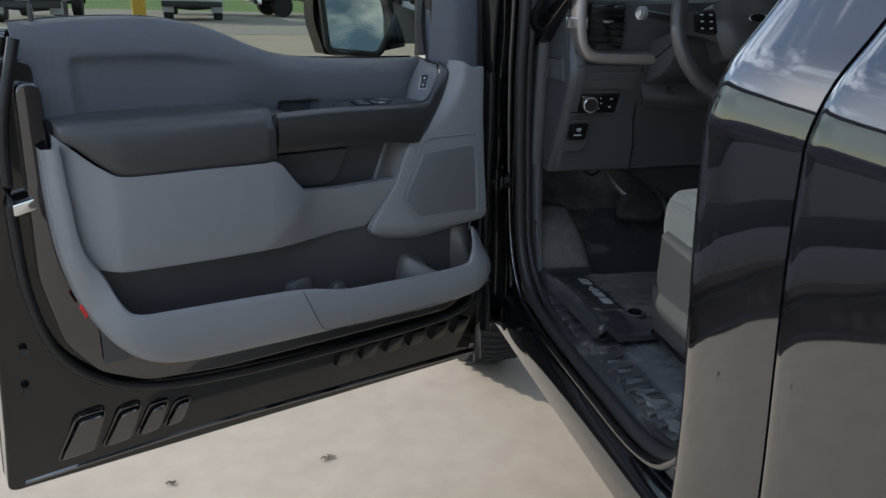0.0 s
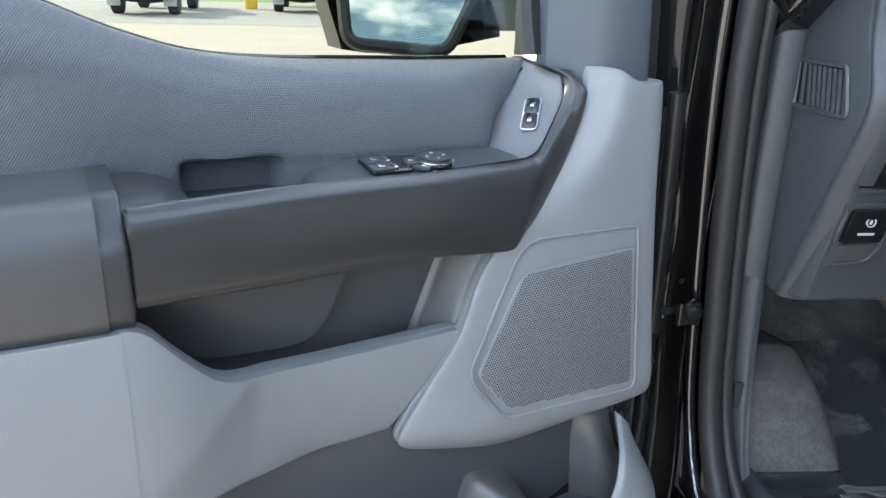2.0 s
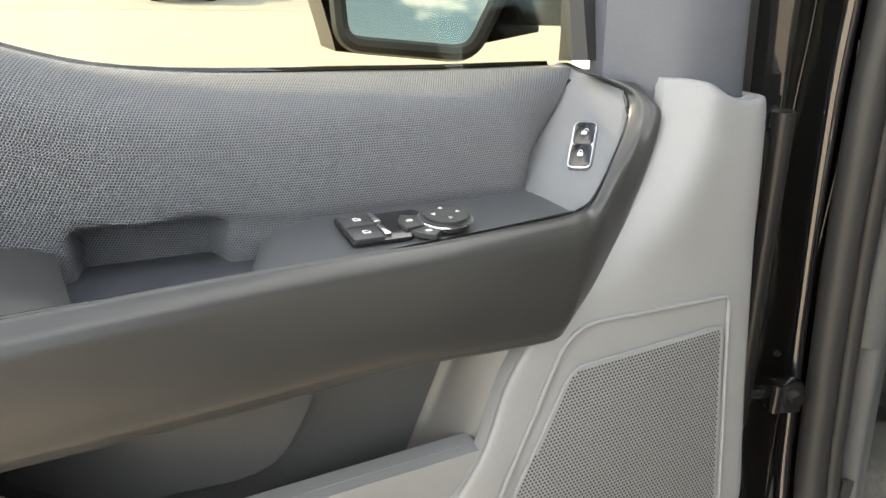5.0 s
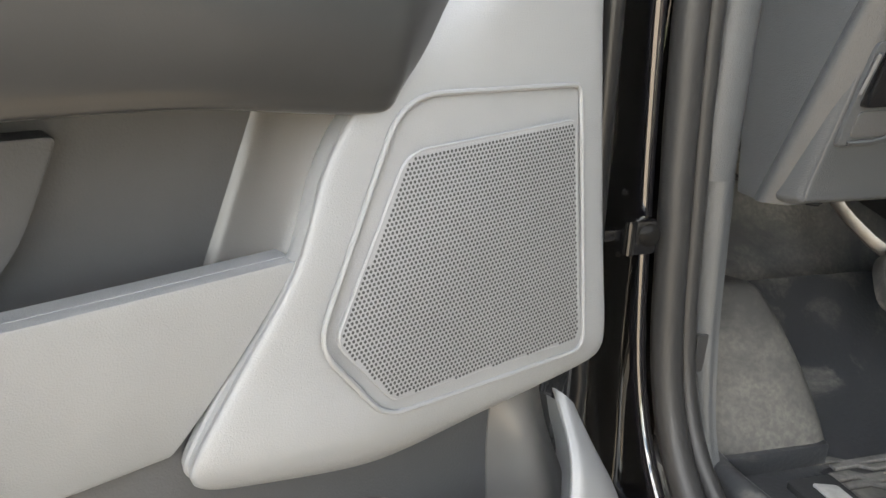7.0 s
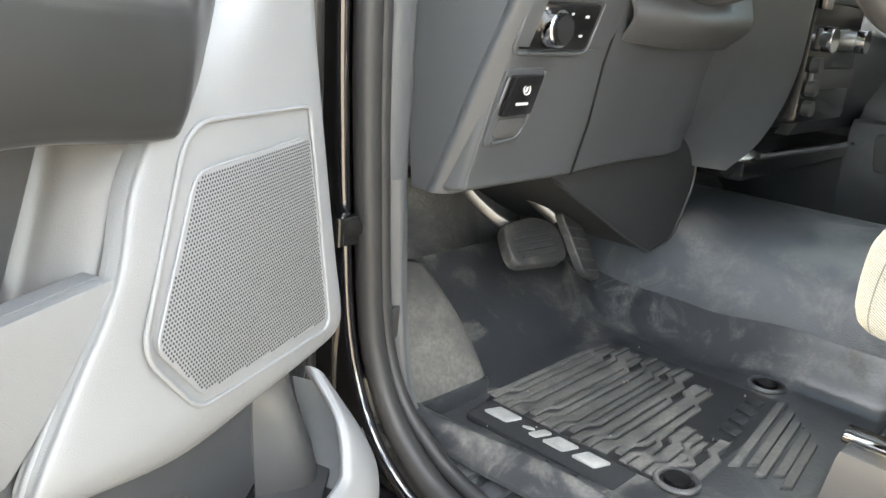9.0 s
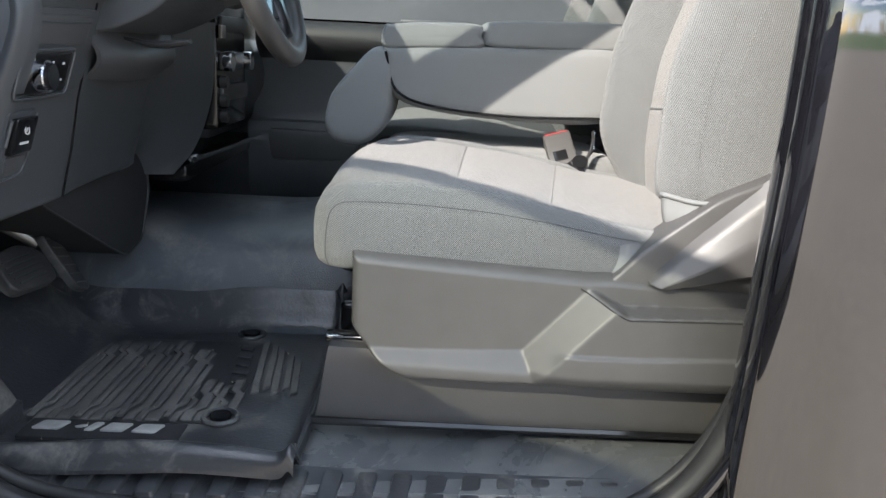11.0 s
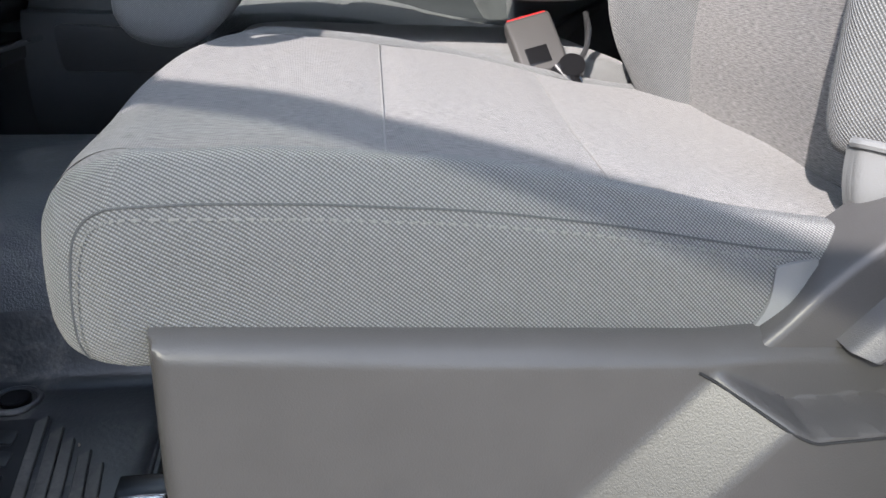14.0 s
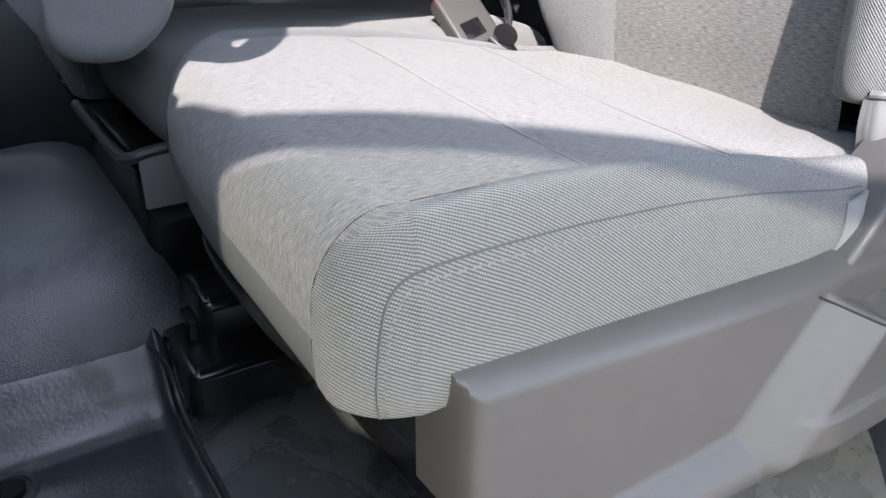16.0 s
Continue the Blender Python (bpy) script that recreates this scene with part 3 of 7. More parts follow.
# rear part of the opening: pillar, and the closed rear door's skin
prof = [(0.862, 0.50), (0.872, 0.66), (0.868, 0.86), (0.852, 1.08), (0.842, 1.22), (0.838, 1.33), (0.840, 1.38), (0.862, 1.44), (0.905, 1.50), (0.96, 1.58), (1.05, 1.74), (1.09, 1.84)]
structure("pillar_rear", sheet([[(x + 0.085, 1.145, z) for x, z in prof], [(x + 0.030, 1.185, z) for x, z in prof], [(x - 0.006, 1.160, z) for x, z in prof], [(x - 0.008, 1.06, z) for x, z in prof], [(x + 0.002, 0.955, z) for x, z in prof]], 40, 16, 0.03, (1, 0, 0)), paint, "glossy black painted door pillar")


# ---- the open driver's door ----
# local axes of the door: u from the hinge outwards, w towards the cab, z up
DOOR = pose(0.80, 2.13, 0, 0, 0, 180 + 22.5)
door = thing("truck_door", "open black truck door with grey and slate trim", "door", DOOR)


def uz(a, b, h):
    return Vector((a, h, b))


def low(a, b, h):
    """the painted inner face tucks outwards towards its lower edge"""
    return Vector((a, h + 0.25 * min(0.0, b - 0.62), b))


def lean(z):
    """how far the speaker side of the trim stands out at that height"""
    return 0.003 - (z - 0.96) * 0.14


def leaning(a, b, h):
    return Vector((a, lean(b) + h, b))


shell_out = fillet([(1.238, 0.434), (-0.115, 0.428), (-0.105, 1.0), (-0.09, 1.30), (0.14, 1.335), (0.50, 1.34), (0.80, 1.43), (1.15, 1.43), (1.19, 1.28), (1.20, 1.05), (1.228, 0.62)], 0.03)
shell = part("door_shell", prism(shell_out, -0.215, -0.168, uz, 0.014, 3, False), paint, door, "glossy black painted door shell")
low_out = fillet([(1.236, 0.437), (-0.042, 0.430), (-0.042, 1.0), (-0.042, 1.29), (-0.012, 1.30), (-0.012, 0.80), (0.03, 0.74), (0.95, 0.74), (1.04, 0.82), (1.07, 1.0), (1.075, 1.38), (1.145, 1.38), (1.186, 1.28), (1.197, 1.05), (1.225, 0.62)], 0.025)
low_out_dense = []
for a, b in zip(low_out, low_out[1:] + low_out[:1]):
    k = max(1, int(abs(a.y - b.y) / 0.03)) if a.x > 1.1 or a.x < 0 else 1
    low_out_dense += [a.lerp(b, i / k) for i in range(k)]
part("inner_face", prism(low_out_dense, -0.17, -0.075, low, 0.012, 3), jamb_black, shell, "black painted inner face")
part("hinge_edge", sheet([[(-0.034, -0.077, z), (-0.048, -0.080 + 0.004 * math.sin(z * 23), z), (-0.072, -0.098 + 0.006 * math.sin(z * 17 + 1), z), (-0.098, -0.132, z), (-0.113, -0.172, z)] for z in (0.432, 0.52, 0.64, 0.75, 0.84, 0.92, 1.0, 1.08, 1.16, 1.24, 1.295)], 24, 60, 0.006, (0, -1, 0)), paint, shell, "rounded black hinge edge")
inner_out = fillet([(1.112, 1.34), (1.120, 0.95), (1.09, 0.80), (1.03, 0.715), (0.93, 0.665), (0.75, 0.648), (0.10, 0.650), (0.01, 0.70), (-0.008, 0.80), (-0.008, 0.93), (0.02, 0.93), (0.06, 0.80), (0.12, 0.765), (0.9, 0.765), (1.02, 0.85), (1.06, 1.0), (1.07, 1.34)], 0.025)
part("inner_flange", prism(inner_out, -0.08, -0.047, uz, 0.012, 3), paint, shell, "glossy black inner flange")
seal = [(1.10, 1.42), (1.142, 1.25), (1.148, 1.05), (1.140, 0.90), (1.105, 0.775), (1.03, 0.69), (0.92, 0.642), (0.75, 0.62), (0.50, 0.613), (0.25, 0.615), (0.08, 0.625), (0.0, 0.66), (-0.045, 0.75), (-0.052, 0.95), (-0.048, 1.2), (-0.045, 1.31)]
part("weatherstrip", tube(spline([(u, -0.062 - (0.012 if u < -0.02 else 0.0), z) for u, z in seal], 80), 0.011, 10), seal_black, door)
for i, (u0, u1) in enumerate(((1.125, 1.045), (1.03, 0.965), (0.955, 0.90), (0.89, 0.845))):
    s = 0.045 - 0.006 * i
    z0, z1 = 0.498 + 0.004 * i, 0.60 - 0.010 * i
    q = [(u0, z0), (u1 + 0.012, z0 + 0.004), (u1 - s * 0.35, z1), (u0 - s, z1 - 0.004)]
    part("pressed_rib", prism(fillet(q, 0.010, 3), -0.08, -0.058, low, 0.011, 3), paint, shell)
    part("rib_edge", tube([low(p.x, p.y, -0.0735) for p in fillet([(q[0][0] + 0.006, q[0][1] - 0.006), (q[1][0] - 0.006, q[1][1] - 0.006), (q[2][0] - 0.006, q[2][1] + 0.006), (q[3][0] + 0.006, q[3][1] + 0.006)], 0.012, 4)], 0.0028, 6, True, up=(0, 1, 0)), paint, shell)
for i in range(6):
    u0 = 0.44 - i * 0.078
    q = [(u0, 0.545), (u0 - 0.045, 0.546), (u0 - 0.055, 0.592), (u0 - 0.012, 0.592)]
    part("pressed_rib", prism(fillet(q, 0.008, 3), -0.08, -0.062, low, 0.005, 2), jamb_black, shell)
part("lower_ridge", tube([(1.20, -0.121, 0.455), (0.8, -0.116, 0.468), (-0.09, -0.116, 0.450)], 0.008, 8), paint, shell)
for u, z in ((1.165, 0.79), (1.172, 0.70), (0.915, 0.56)):
    part("bolt", disc(0.008, 0.008, pose(u, -0.07 + 0.25 * min(0, z - 0.62), z, 90)), rubber, shell)
part("striker_slot", prism(fillet([(1.148, 1.09), (1.108, 1.10), (1.108, 1.122), (1.148, 1.113)], 0.004), -0.05, -0.028, uz, 0.003), chrome, door, "bright metal latch plate")

# upper trim, falling back to the glass
belt = [(1.098, 1.442), (0.96, 1.452), (0.82, 1.450), (0.70, 1.424), (0.60, 1.383), (0.505, 1.359), (0.32, 1.350), (0.22, 1.348), (0.150, 1.347)]


def pad_press(p, s, t):
    """the shallow pressed field in the upper trim"""
    u, z = p.x, p.z
    du = min((1.012 - u) / 0.018, (u - 0.60) / 0.22)
    dz = min((1.383 - 0.10 * max(0, 0.82 - u) - z) / 0.016, 1)
    d = max(0.0, min(1.0, du)) * max(0.0, min(1.0, dz))
    d = d * d * (3 - 2 * d)
    e = max(0.0, min(1.0, (0.568 - u) / 0.010)) * max(0.0, min(1.0, (u - 0.462) / 0.010)) * max(0.0, min(1.0, (1.266 - z) / 0.010))
    d = d + 2.2 * e * e * (3 - 2 * e)
    return p - Vector((0, 0.014 * d, 0))


rows = []
for f, w, we in ((0.0, -0.155, -0.158), (0.015, -0.135, -0.156), (0.08, -0.112, -0.148), (0.22, -0.092, -0.137), (0.5, -0.078, -0.122), (0.8, -0.072, -0.110), (1.0, -0.070, -0.102)):
    rows.append([((u if u > 0.16 else 0.137 + 0.90 * f * (z - 1.206)), we if u < 0.16 else w - (0.035 if u < 0.62 else 0.0) * f - (0.026 if u < 0.25 else 0.022 if u < 0.4 else 0.010 if u < 0.55 else 0.0) * (1 - f) ** 2, z + (1.206 - z) * f + (0.004 if w == -0.135 and u > 0.33 else 0)) for u, z in belt])
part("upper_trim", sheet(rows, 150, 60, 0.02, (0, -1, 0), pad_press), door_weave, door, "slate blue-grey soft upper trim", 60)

# armrest pad
sect = [(-0.10, 1.272), (-0.03, 1.270), (0.008, 1.266), (0.026, 1.252), (0.034, 1.225), (0.036, 1.185), (0.032, 1.160), (0.010, 1.150), (-0.05, 1.148)]
rows = []
for u, low_, out in ((0.652, 1.0, 0.0), (0.67, 1.0, 0.002), (0.80, 1.0, 0.003), (0.94, 1.0, 0.0), (0.985, 0.80, -0.004), (1.03, 0.45, -0.012), (1.055, 0.28, -0.022), (1.062, 0.2, -0.045)):
    rows.append([(u, min(w, w + out) if w > -0.02 else w, 1.27 + (z - 1.27) * low_ - (0.003 if u > 1.05 else 0)) for w, z in sect])
part("armrest_pad", sheet(rows, 40, 36, 0.0), pad_black, door, "charcoal vinyl armrest pad", 60)
part("armrest_end", prism(fillet([(-0.10, 1.272), (0.0, 1.268), (0.036, 1.23), (0.036, 1.165), (0.02, 1.15), (-0.06, 1.15)], 0.01), 0.0, 0.024, lambda a, b, h: Vector((0.654 - h, a - 0.002, b)), 0.005, 3), charcoal, door, "charcoal end cap of the armrest")
part("armrest_ledge", sheet([[(0.632, -0.10, 1.262), (0.60, -0.10, 1.259), (0.575, -0.10, 1.250)], [(0.632, -0.03, 1.262), (0.60, -0.03, 1.258), (0.568, -0.03, 1.246)], [(0.632, 0.01, 1.256), (0.60, 0.01, 1.250), (0.562, 0.01, 1.238)]], 12, 10, 0.03, (0, 0, -1)), charcoal, door, "dark ledge beside the armrest")

# pull bar that bends up towards the mirror
inner = [(0.628, 1.260), (0.50, 1.261), (0.393, 1.257), (0.336, 1.254), (0.268, 1.252), (0.225, 1.250), (0.200, 1.2505), (0.180, 1.254), (0.152, 1.278), (0.122, 1.308), (0.113, 1.326), (0.117, 1.336), (0.137, 1.345)]
outer = [(0.628, 1.168), (0.50, 1.165), (0.394, 1.163), (0.339, 1.160), (0.275, 1.151), (0.235, 1.147), (0.219, 1.148), (0.206, 1.157), (0.172, 1.179), (0.121, 1.254), (0.094, 1.307), (0.090, 1.323), (0.095, 1.337)]
wbar = [0.024, 0.011, -0.004, -0.013, -0.026, -0.036, -0.042, -0.049, -0.066, -0.088, -0.103, -0.118, -0.138]
wout = [0.020, 0.008, -0.006, -0.012, -0.022, -0.027, -0.030, -0.037, -0.052, -0.071, -0.084, -0.097, -0.115]
rows = [[] for _ in range(12)]
for (a, b), (c, d), w, wo in zip(inner, outer, wbar, wout):
    for k, (f, dw) in enumerate(((0.30, -0.008), (0.03, -0.0035), (0.0, 0.0), (0.03, 0.0045), (0.08, 0.0088), (0.13, 0.0115), (0.22, 0.0140), (0.50, 0.0165), (0.76, 0.0140), (0.90, 0.0085), (0.975, -0.001), (1.0, -0.05))):
        rows[k].append((a + (c - a) * f, w + (wo - w) * max(0.0, min(1.0, f)) + dw, b + (d - b) * f))
part("pull_bar", sheet(rows, 84, 44, 0.0), bar_satin, door, "satin charcoal pull bar", 60)
part("pull_bar_end", box((0.622, -0.04, 1.172), (0.630, 0.024, 1.254), 0.003), charcoal, door)

# switch shelf, lock panel, cup recess
rows = []
for w, u0, drop in ((-0.118, 0.424, 0.004), (-0.095, 0.438, 0.001), (-0.060, 0.452, 0.0), (-0.014, 0.466, 0.002)):
    f = (w + 0.118) / 0.104
    z = 1.2555 - 0.0045 * f
    rows.append([(u0 + 0.004, w, z - 0.045), (u0 + 0.003, w, z - 0.020), (u0 - 0.004, w, z - 0.008 - drop), (u0 - 0.020, w, z - 0.002 - drop), (0.390, w - 0.003 * f, z - 0.0005), (0.33, w - 0.011 * f, z), (0.26, w - 0.022 * f, z - 0.0006), (0.209 - 0.008 * f, w - 0.033 * f + 0.008 * (1 - f), z - 0.001)])
shelf = part("switch_shelf", sheet(rows, 60, 12, 0.02, (0, 0, -1)), shelf_slate, door, "dark switch shelf")
part("panel_gap", tube(spline([(0.620, 0.018, 1.2600), (0.50, 0.003, 1.2575), (0.466, -0.0125, 1.2520), (0.390, -0.016, 1.2515), (0.33, -0.024, 1.2515), (0.26, -0.0350, 1.2508), (0.201, -0.0460, 1.2505)], 40), 0.0011, 6), gloss_black, shelf)
back_edge = ((0.218, -0.112, 1.251), (0.199, -0.121, 1.272), (0.176, -0.133, 1.298), (0.153, -0.146, 1.324), (0.136, -0.156, 1.345))
bar_edge = ((0.199, -0.046, 1.2495), (0.178, -0.053, 1.256), (0.150, -0.070, 1.279), (0.120, -0.092, 1.309), (0.113, -0.110, 1.332))
lock_panel = part("lock_panel", sheet([[Vector(a).lerp(Vector(b), f) for a, b in zip(back_edge, bar_edge)] for f in (-0.35, 0.0, 0.33, 0.66, 0.98)], 24, 18, 0.012, (-1, 0, 0)), lock_slate, door, "slate panel with the lock switch")
part("panel_gap", tube(spline([Vector(b) + Vector((0.0006, 0.001, 0.0008)) for b in bar_edge], 30), 0.0011, 6), gloss_black, lock_panel)


def plate(origin, right, up, outline, h, bevel=0.0008):
    """A small raised shape on a leaning face."""
    o, r, t = Vector(origin), Vector(right).normalized(), Vector(up).normalized()
    nrm = r.cross(t).normalized()
    return prism(outline, -0.001, h, lambda a, b, k: o + r * a + t * b + nrm * k, bevel)


def rect(w, h, r=0.002):
    return fillet([(-w / 2, -h / 2), (w / 2, -h / 2), (w / 2, h / 2), (-w / 2, h / 2)], r, 4)


lo, lu, lside = Vector((0.1597, -0.0977, 1.2885)), Vector((-0.0272, -0.0309, 0.0347)), Vector((-0.026, 0.063, -0.019))
lside = (lside - lu.normalized() * lside.dot(lu.normalized())).normalized()
lo += lside.cross(lu.normalized()) * 0.0010
part("lock_bezel", plate(lo, lside, lu, rect(0.0205, 0.0505, 0.007), 0.0028), satin_metal, lock_panel, "bright rim of the lock switch")
for s in (-1, 1):
    o = Vector(lo) + lu.normalized() * 0.0116 * s
    part("lock_button", plate(o, lside, lu, rect(0.0180, 0.0236, 0.0045), 0.0036), gloss_black, lock_panel)
    part("lock_symbol", plate(o, lside, lu, rect(0.0048, 0.0036, 0.0006), 0.0042, 0), white_mark, lock_panel)
    nrm_ = lside.cross(lu.normalized())
    arc = [o + nrm_ * 0.0041 + lside * (0.0018 * math.cos(a * math.pi / 6) + (0.0016 if s > 0 else 0)) + lu.normalized() * (0.0018 + 0.0026 * math.sin(a * math.pi / 6)) for a in range(7)]
    part("lock_symbol", tube(arc, 0.0004, 5), white_mark, lock_panel)
# window and mirror switches
sb = Vector((0.324, -0.045, 1.2555))


def sw(du, dw, dz):
    """a place on the sloping switch shelf"""
    return sb + Vector((du, dw, dz - 0.09 * dw))



def on_shelf(du, dw, dz, outline, h, bevel=0.0008):
    return plate(sw(du, dw, dz), (-1, 0, 0), (0, -1, 0.09), outline, h, bevel)


part("switch_bezel", on_shelf(0.038, -0.0085, -0.0012, fillet([(-0.028, -0.0235), (0.016, -0.0235), (0.026, -0.010), (0.040, 0.016), (0.034, 0.0235), (-0.028, 0.0235)], 0.003), 0.002), gloss_black, shelf, "gloss black switch bezel")
for k in (-1, 1):
    part("window_switch", on_shelf(0.053, -0.0085 + 0.0112 * k, 0.0004, rect(0.023, 0.0205, 0.0015), 0.0026, 0.0012), charcoal, shelf, "black window switch")
    part("switch_tip", on_shelf(0.0385, -0.0085 + 0.0112 * k, 0.0018, fillet([(-0.0028, -0.0085), (0.0024, -0.0085), (0.0006, 0.0085), (-0.0030, 0.0085)], 0.001), 0.0022, 0.0008), chrome, shelf, "bright edge of the switch")
    part("switch_symbol", on_shelf(0.052, -0.0085 + 0.0112 * k, 0.0031, fillet([(-0.0028, -0.0024), (0.0028, -0.0024), (0.0028, 0.0002), (0.0006, 0.0026), (-0.0028, 0.0026)], 0.0005), 0.0004, 0), white_mark, shelf)
    part("switch_symbol", on_shelf(0.0518, -0.0085 + 0.0112 * k, 0.0034, rect(0.0030, 0.0012, 0.0003), 0.0003, 0), gloss_black, shelf)
for k, (a0, a1) in enumerate(((148, 197), (204, 238))):
    wedge_ = [(0.021 * math.cos(radians(a0 + (a1 - a0) * i / 8)), 0.021 * math.sin(radians(a0 + (a1 - a0) * i / 8))) for i in range(9)] + [(0.036 * math.cos(radians(a1 - (a1 - a0) * i / 8)), 0.030 * math.sin(radians(a1 - (a1 - a0) * i / 8))) for i in range(9)]
    part("mirror_button", on_shelf(-0.012, -0.003, 0.0002, wedge_, 0.0032, 0.001), charcoal, shelf, "black mirror select button")
    mid_a = radians((a0 + a1) / 2)
    part("button_mark", on_shelf(-0.012 - 0.028 * math.cos(mid_a), -0.003 - 0.026 * math.sin(mid_a), 0.0030, rect(0.0050, 0.0032, 0.0012), 0.0006, 0), white_mark, shelf)
part("knob_ring", disc(0.0212, 0.0044, Matrix.Translation(sw(-0.012, -0.004, 0.0018)) @ pose(0, 0, 0, -5), 40), chrome, shelf, "bright ring of the mirror control")
part("mirror_knob", disc(0.0192, 0.0090, Matrix.Translation(sw(-0.012, -0.004, 0.0022)) @ pose(0, 0, 0, -5), 40, 0.0022), charcoal, shelf, "round black mirror control")
for a in range(4):
    c = sw(-0.012 + 0.0095 * math.cos(a * math.pi / 2), -0.004 + 0.0095 * math.sin(a * math.pi / 2), 0.0069)
    part("knob_arrow", disc(0.0020, 0.0008, Matrix.Translation(c) @ pose(0, 0, 0, -5, 0, 90 * a), 3, 0), white_mark, shelf)
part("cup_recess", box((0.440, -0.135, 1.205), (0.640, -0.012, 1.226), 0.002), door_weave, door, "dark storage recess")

# recess with the release handle
part("handle_recess", sheet([[(0.66, -0.075, 1.20), (0.45, -0.085, 1.20), (0.262, -0.088, 1.20)], [(0.66, -0.075, 1.02), (0.45, -0.085, 1.02), (0.330, -0.088, 1.02)]], 20, 4, 0.02), pocket_dark, door, "dark recess behind the pull bar")
part("recess_side", sheet([[(0.275, -0.094, 1.21), (0.262, -0.090, 1.21), (0.252, -0.084, 1.21), (0.242, -0.070, 1.21), (0.218, -0.048, 1.21), (0.208, -0.044, 1.21)],
                           [(0.350, -0.094, 1.02), (0.338, -0.090, 1.02), (0.328, -0.084, 1.02), (0.319, -0.070, 1.02), (0.306, -0.046, 1.02), (0.296, -0.038, 1.02)]], 30, 8, 0.012), recess_grey, door, "grey side of the handle recess")
part("release_handle", prism(fillet([(0.62, 1.146), (0.404, 1.146), (0.428, 1.092), (0.444, 1.070), (0.470, 1.062), (0.57, 1.066), (0.63, 1.11)], [0.004, 0.006, 0.02, 0.02, 0.012, 0.03, 0.01]), -0.092, -0.064, uz, 0.003), pocket_dark, door, "charcoal inner release handle")
part("handle_slot", box((0.440, -0.075, 1.148), (0.545, -0.050, 1.156), 0.002), gloss_black, door)

# middle panel in light grey
cols = ((1.066, -0.016, 1.24, 0.985), (1.04, 0, 1.216, 0.972), (1.012, 0.014, 1.19, 0.963), (0.988, 0.028, 1.172, 0.959), (0.95, 0.038, 1.157, 0.957), (0.8, 0.041, 1.155, 0.954), (0.66, 0.037, 1.153, 0.951), (0.642, 0.0358, 1.1545, 0.950), (0.622, 0.0335, 1.1455, 0.949), (0.600, 0.0288, 1.119, 0.949), (0.578, 0.0215, 1.094, 0.948), (0.563, 0.0153, 1.080, 0.947), (0.546, 0.0084, 1.072, 0.947), (0.52, -0.001, 1.067, 0.945), (0.46, -0.008, 1.061, 0.944), (0.38, -0.011, 1.061, 0.944), (0.288, -0.013, 1.063, 0.945))
rows = []
for f, dw in ((-0.01, -0.016), (0.0, -0.004), (0.035, 0.0), (0.5, 0.002), (0.93, -0.003), (0.985, -0.010), (1.0, -0.03)):
    rows.append([(u + (0.084 if u < 0.3 else (0.038 if u < 0.4 else 0.0)) * max(0, min(1, f)), w + dw - (0.012 if u < 0.5 else 0.0) * max(0, f), zt + (zb - zt) * f) for u, w, zt, zb in cols])


def facet(p, s, t):
    """the lower corner folds back along a slanting crease"""
    k = (0.521 - p.x) * 0.624 + (1.074 - p.z) * 0.782 if p.z < 1.09 else 0.0
    k = max(0.0, k)
    return p - Vector((0, 0.0095 * (1 - math.exp(-k / 0.028)), 0))


part("middle_panel", sheet(rows, 170, 50, 0.012, warp=facet), light_grey, door, "light grey middle panel", 60)

# speaker side
lr_ = ((1.338, 0.084, -0.010, -0.066), (1.328, 0.088, -0.012, -0.056), (1.29, 0.104, -0.008, -0.047), (1.24, 0.146, -0.002, -0.038), (1.20, 0.196, 0.002, -0.032), (1.168, 0.228, 0.004, -0.027), (1.12, 0.264, 0.006, -0.020), (1.06, 0.291, 0.008, -0.011), (1.0, 0.330, 0.009, -0.002), (0.955, 0.359, 0.010, 0.005), (0.934, 0.362, 0.012, 0.004), (0.918, 0.345, 0.020, -0.002), (0.902, 0.318, 0.030, -0.018), (0.894, 0.290, 0.036, -0.036))
rows = []
for z, ul, ur, w in lr_:
    sag = 0.022 * max(0.0, (1.06 - z) / 0.12) if z < 1.06 else 0.0
    turn_in = 0.018 * max(0.0, min(1.0, (z - 1.17) / 0.06))
    top = max(0.0, min(1.0, (z - 1.325) / 0.013))
    base = max(0.0, min(1.0, (0.930 - z) / 0.036))
    rows.append([(ul, w - 0.012 - sag - turn_in, z + 0.006 * top), (ul - 0.008, w - 0.003 - sag * 0.8 - turn_in, z + 0.006 * top), (ul + (ur - ul) * 0.3, w - sag * 0.15, z - 0.006 * base + 0.004 * top), (ul + (ur - ul) * 0.65, w, z + 0.006 * base - 0.014 * top), (ur + 0.012, w - 0.003, z + 0.016 * base - 0.013 * top), (ur, w - 0.014, z + 0.018 * base - 0.014 * top), (ur - 0.002, w - 0.05, z + 0.018 * base - 0.014 * top)])
speaker = part("speaker_panel", sheet(rows, 50, 60, 0.012), light_grey, door, "light grey speaker panel", 60)
rim_line = fillet([(0.208, 1.160), (0.040, 1.158), (0.042, 0.946), (0.240, 0.951), (0.286, 1.012)], [0.030, 0.008, 0.016, 0.016, 0.020], 7)
part("speaker_rim", tube([leaning(p.x, p.y, 0.0005) for p in rim_line], 0.0020, 8, True, up=(0, 1, 0)), light_grey, speaker)
grille_out = fillet([(0.208, 1.124), (0.049, 1.132), (0.050, 0.957), (0.234, 0.962), (0.273, 1.012)], [0.016, 0.008, 0.010, 0.008, 0.010], 5)
grille = part("speaker_grille", prism(grille_out, -0.004, 0.0030, leaning, 0.0015), light_grey, speaker, "perforated light grey speaker grille")
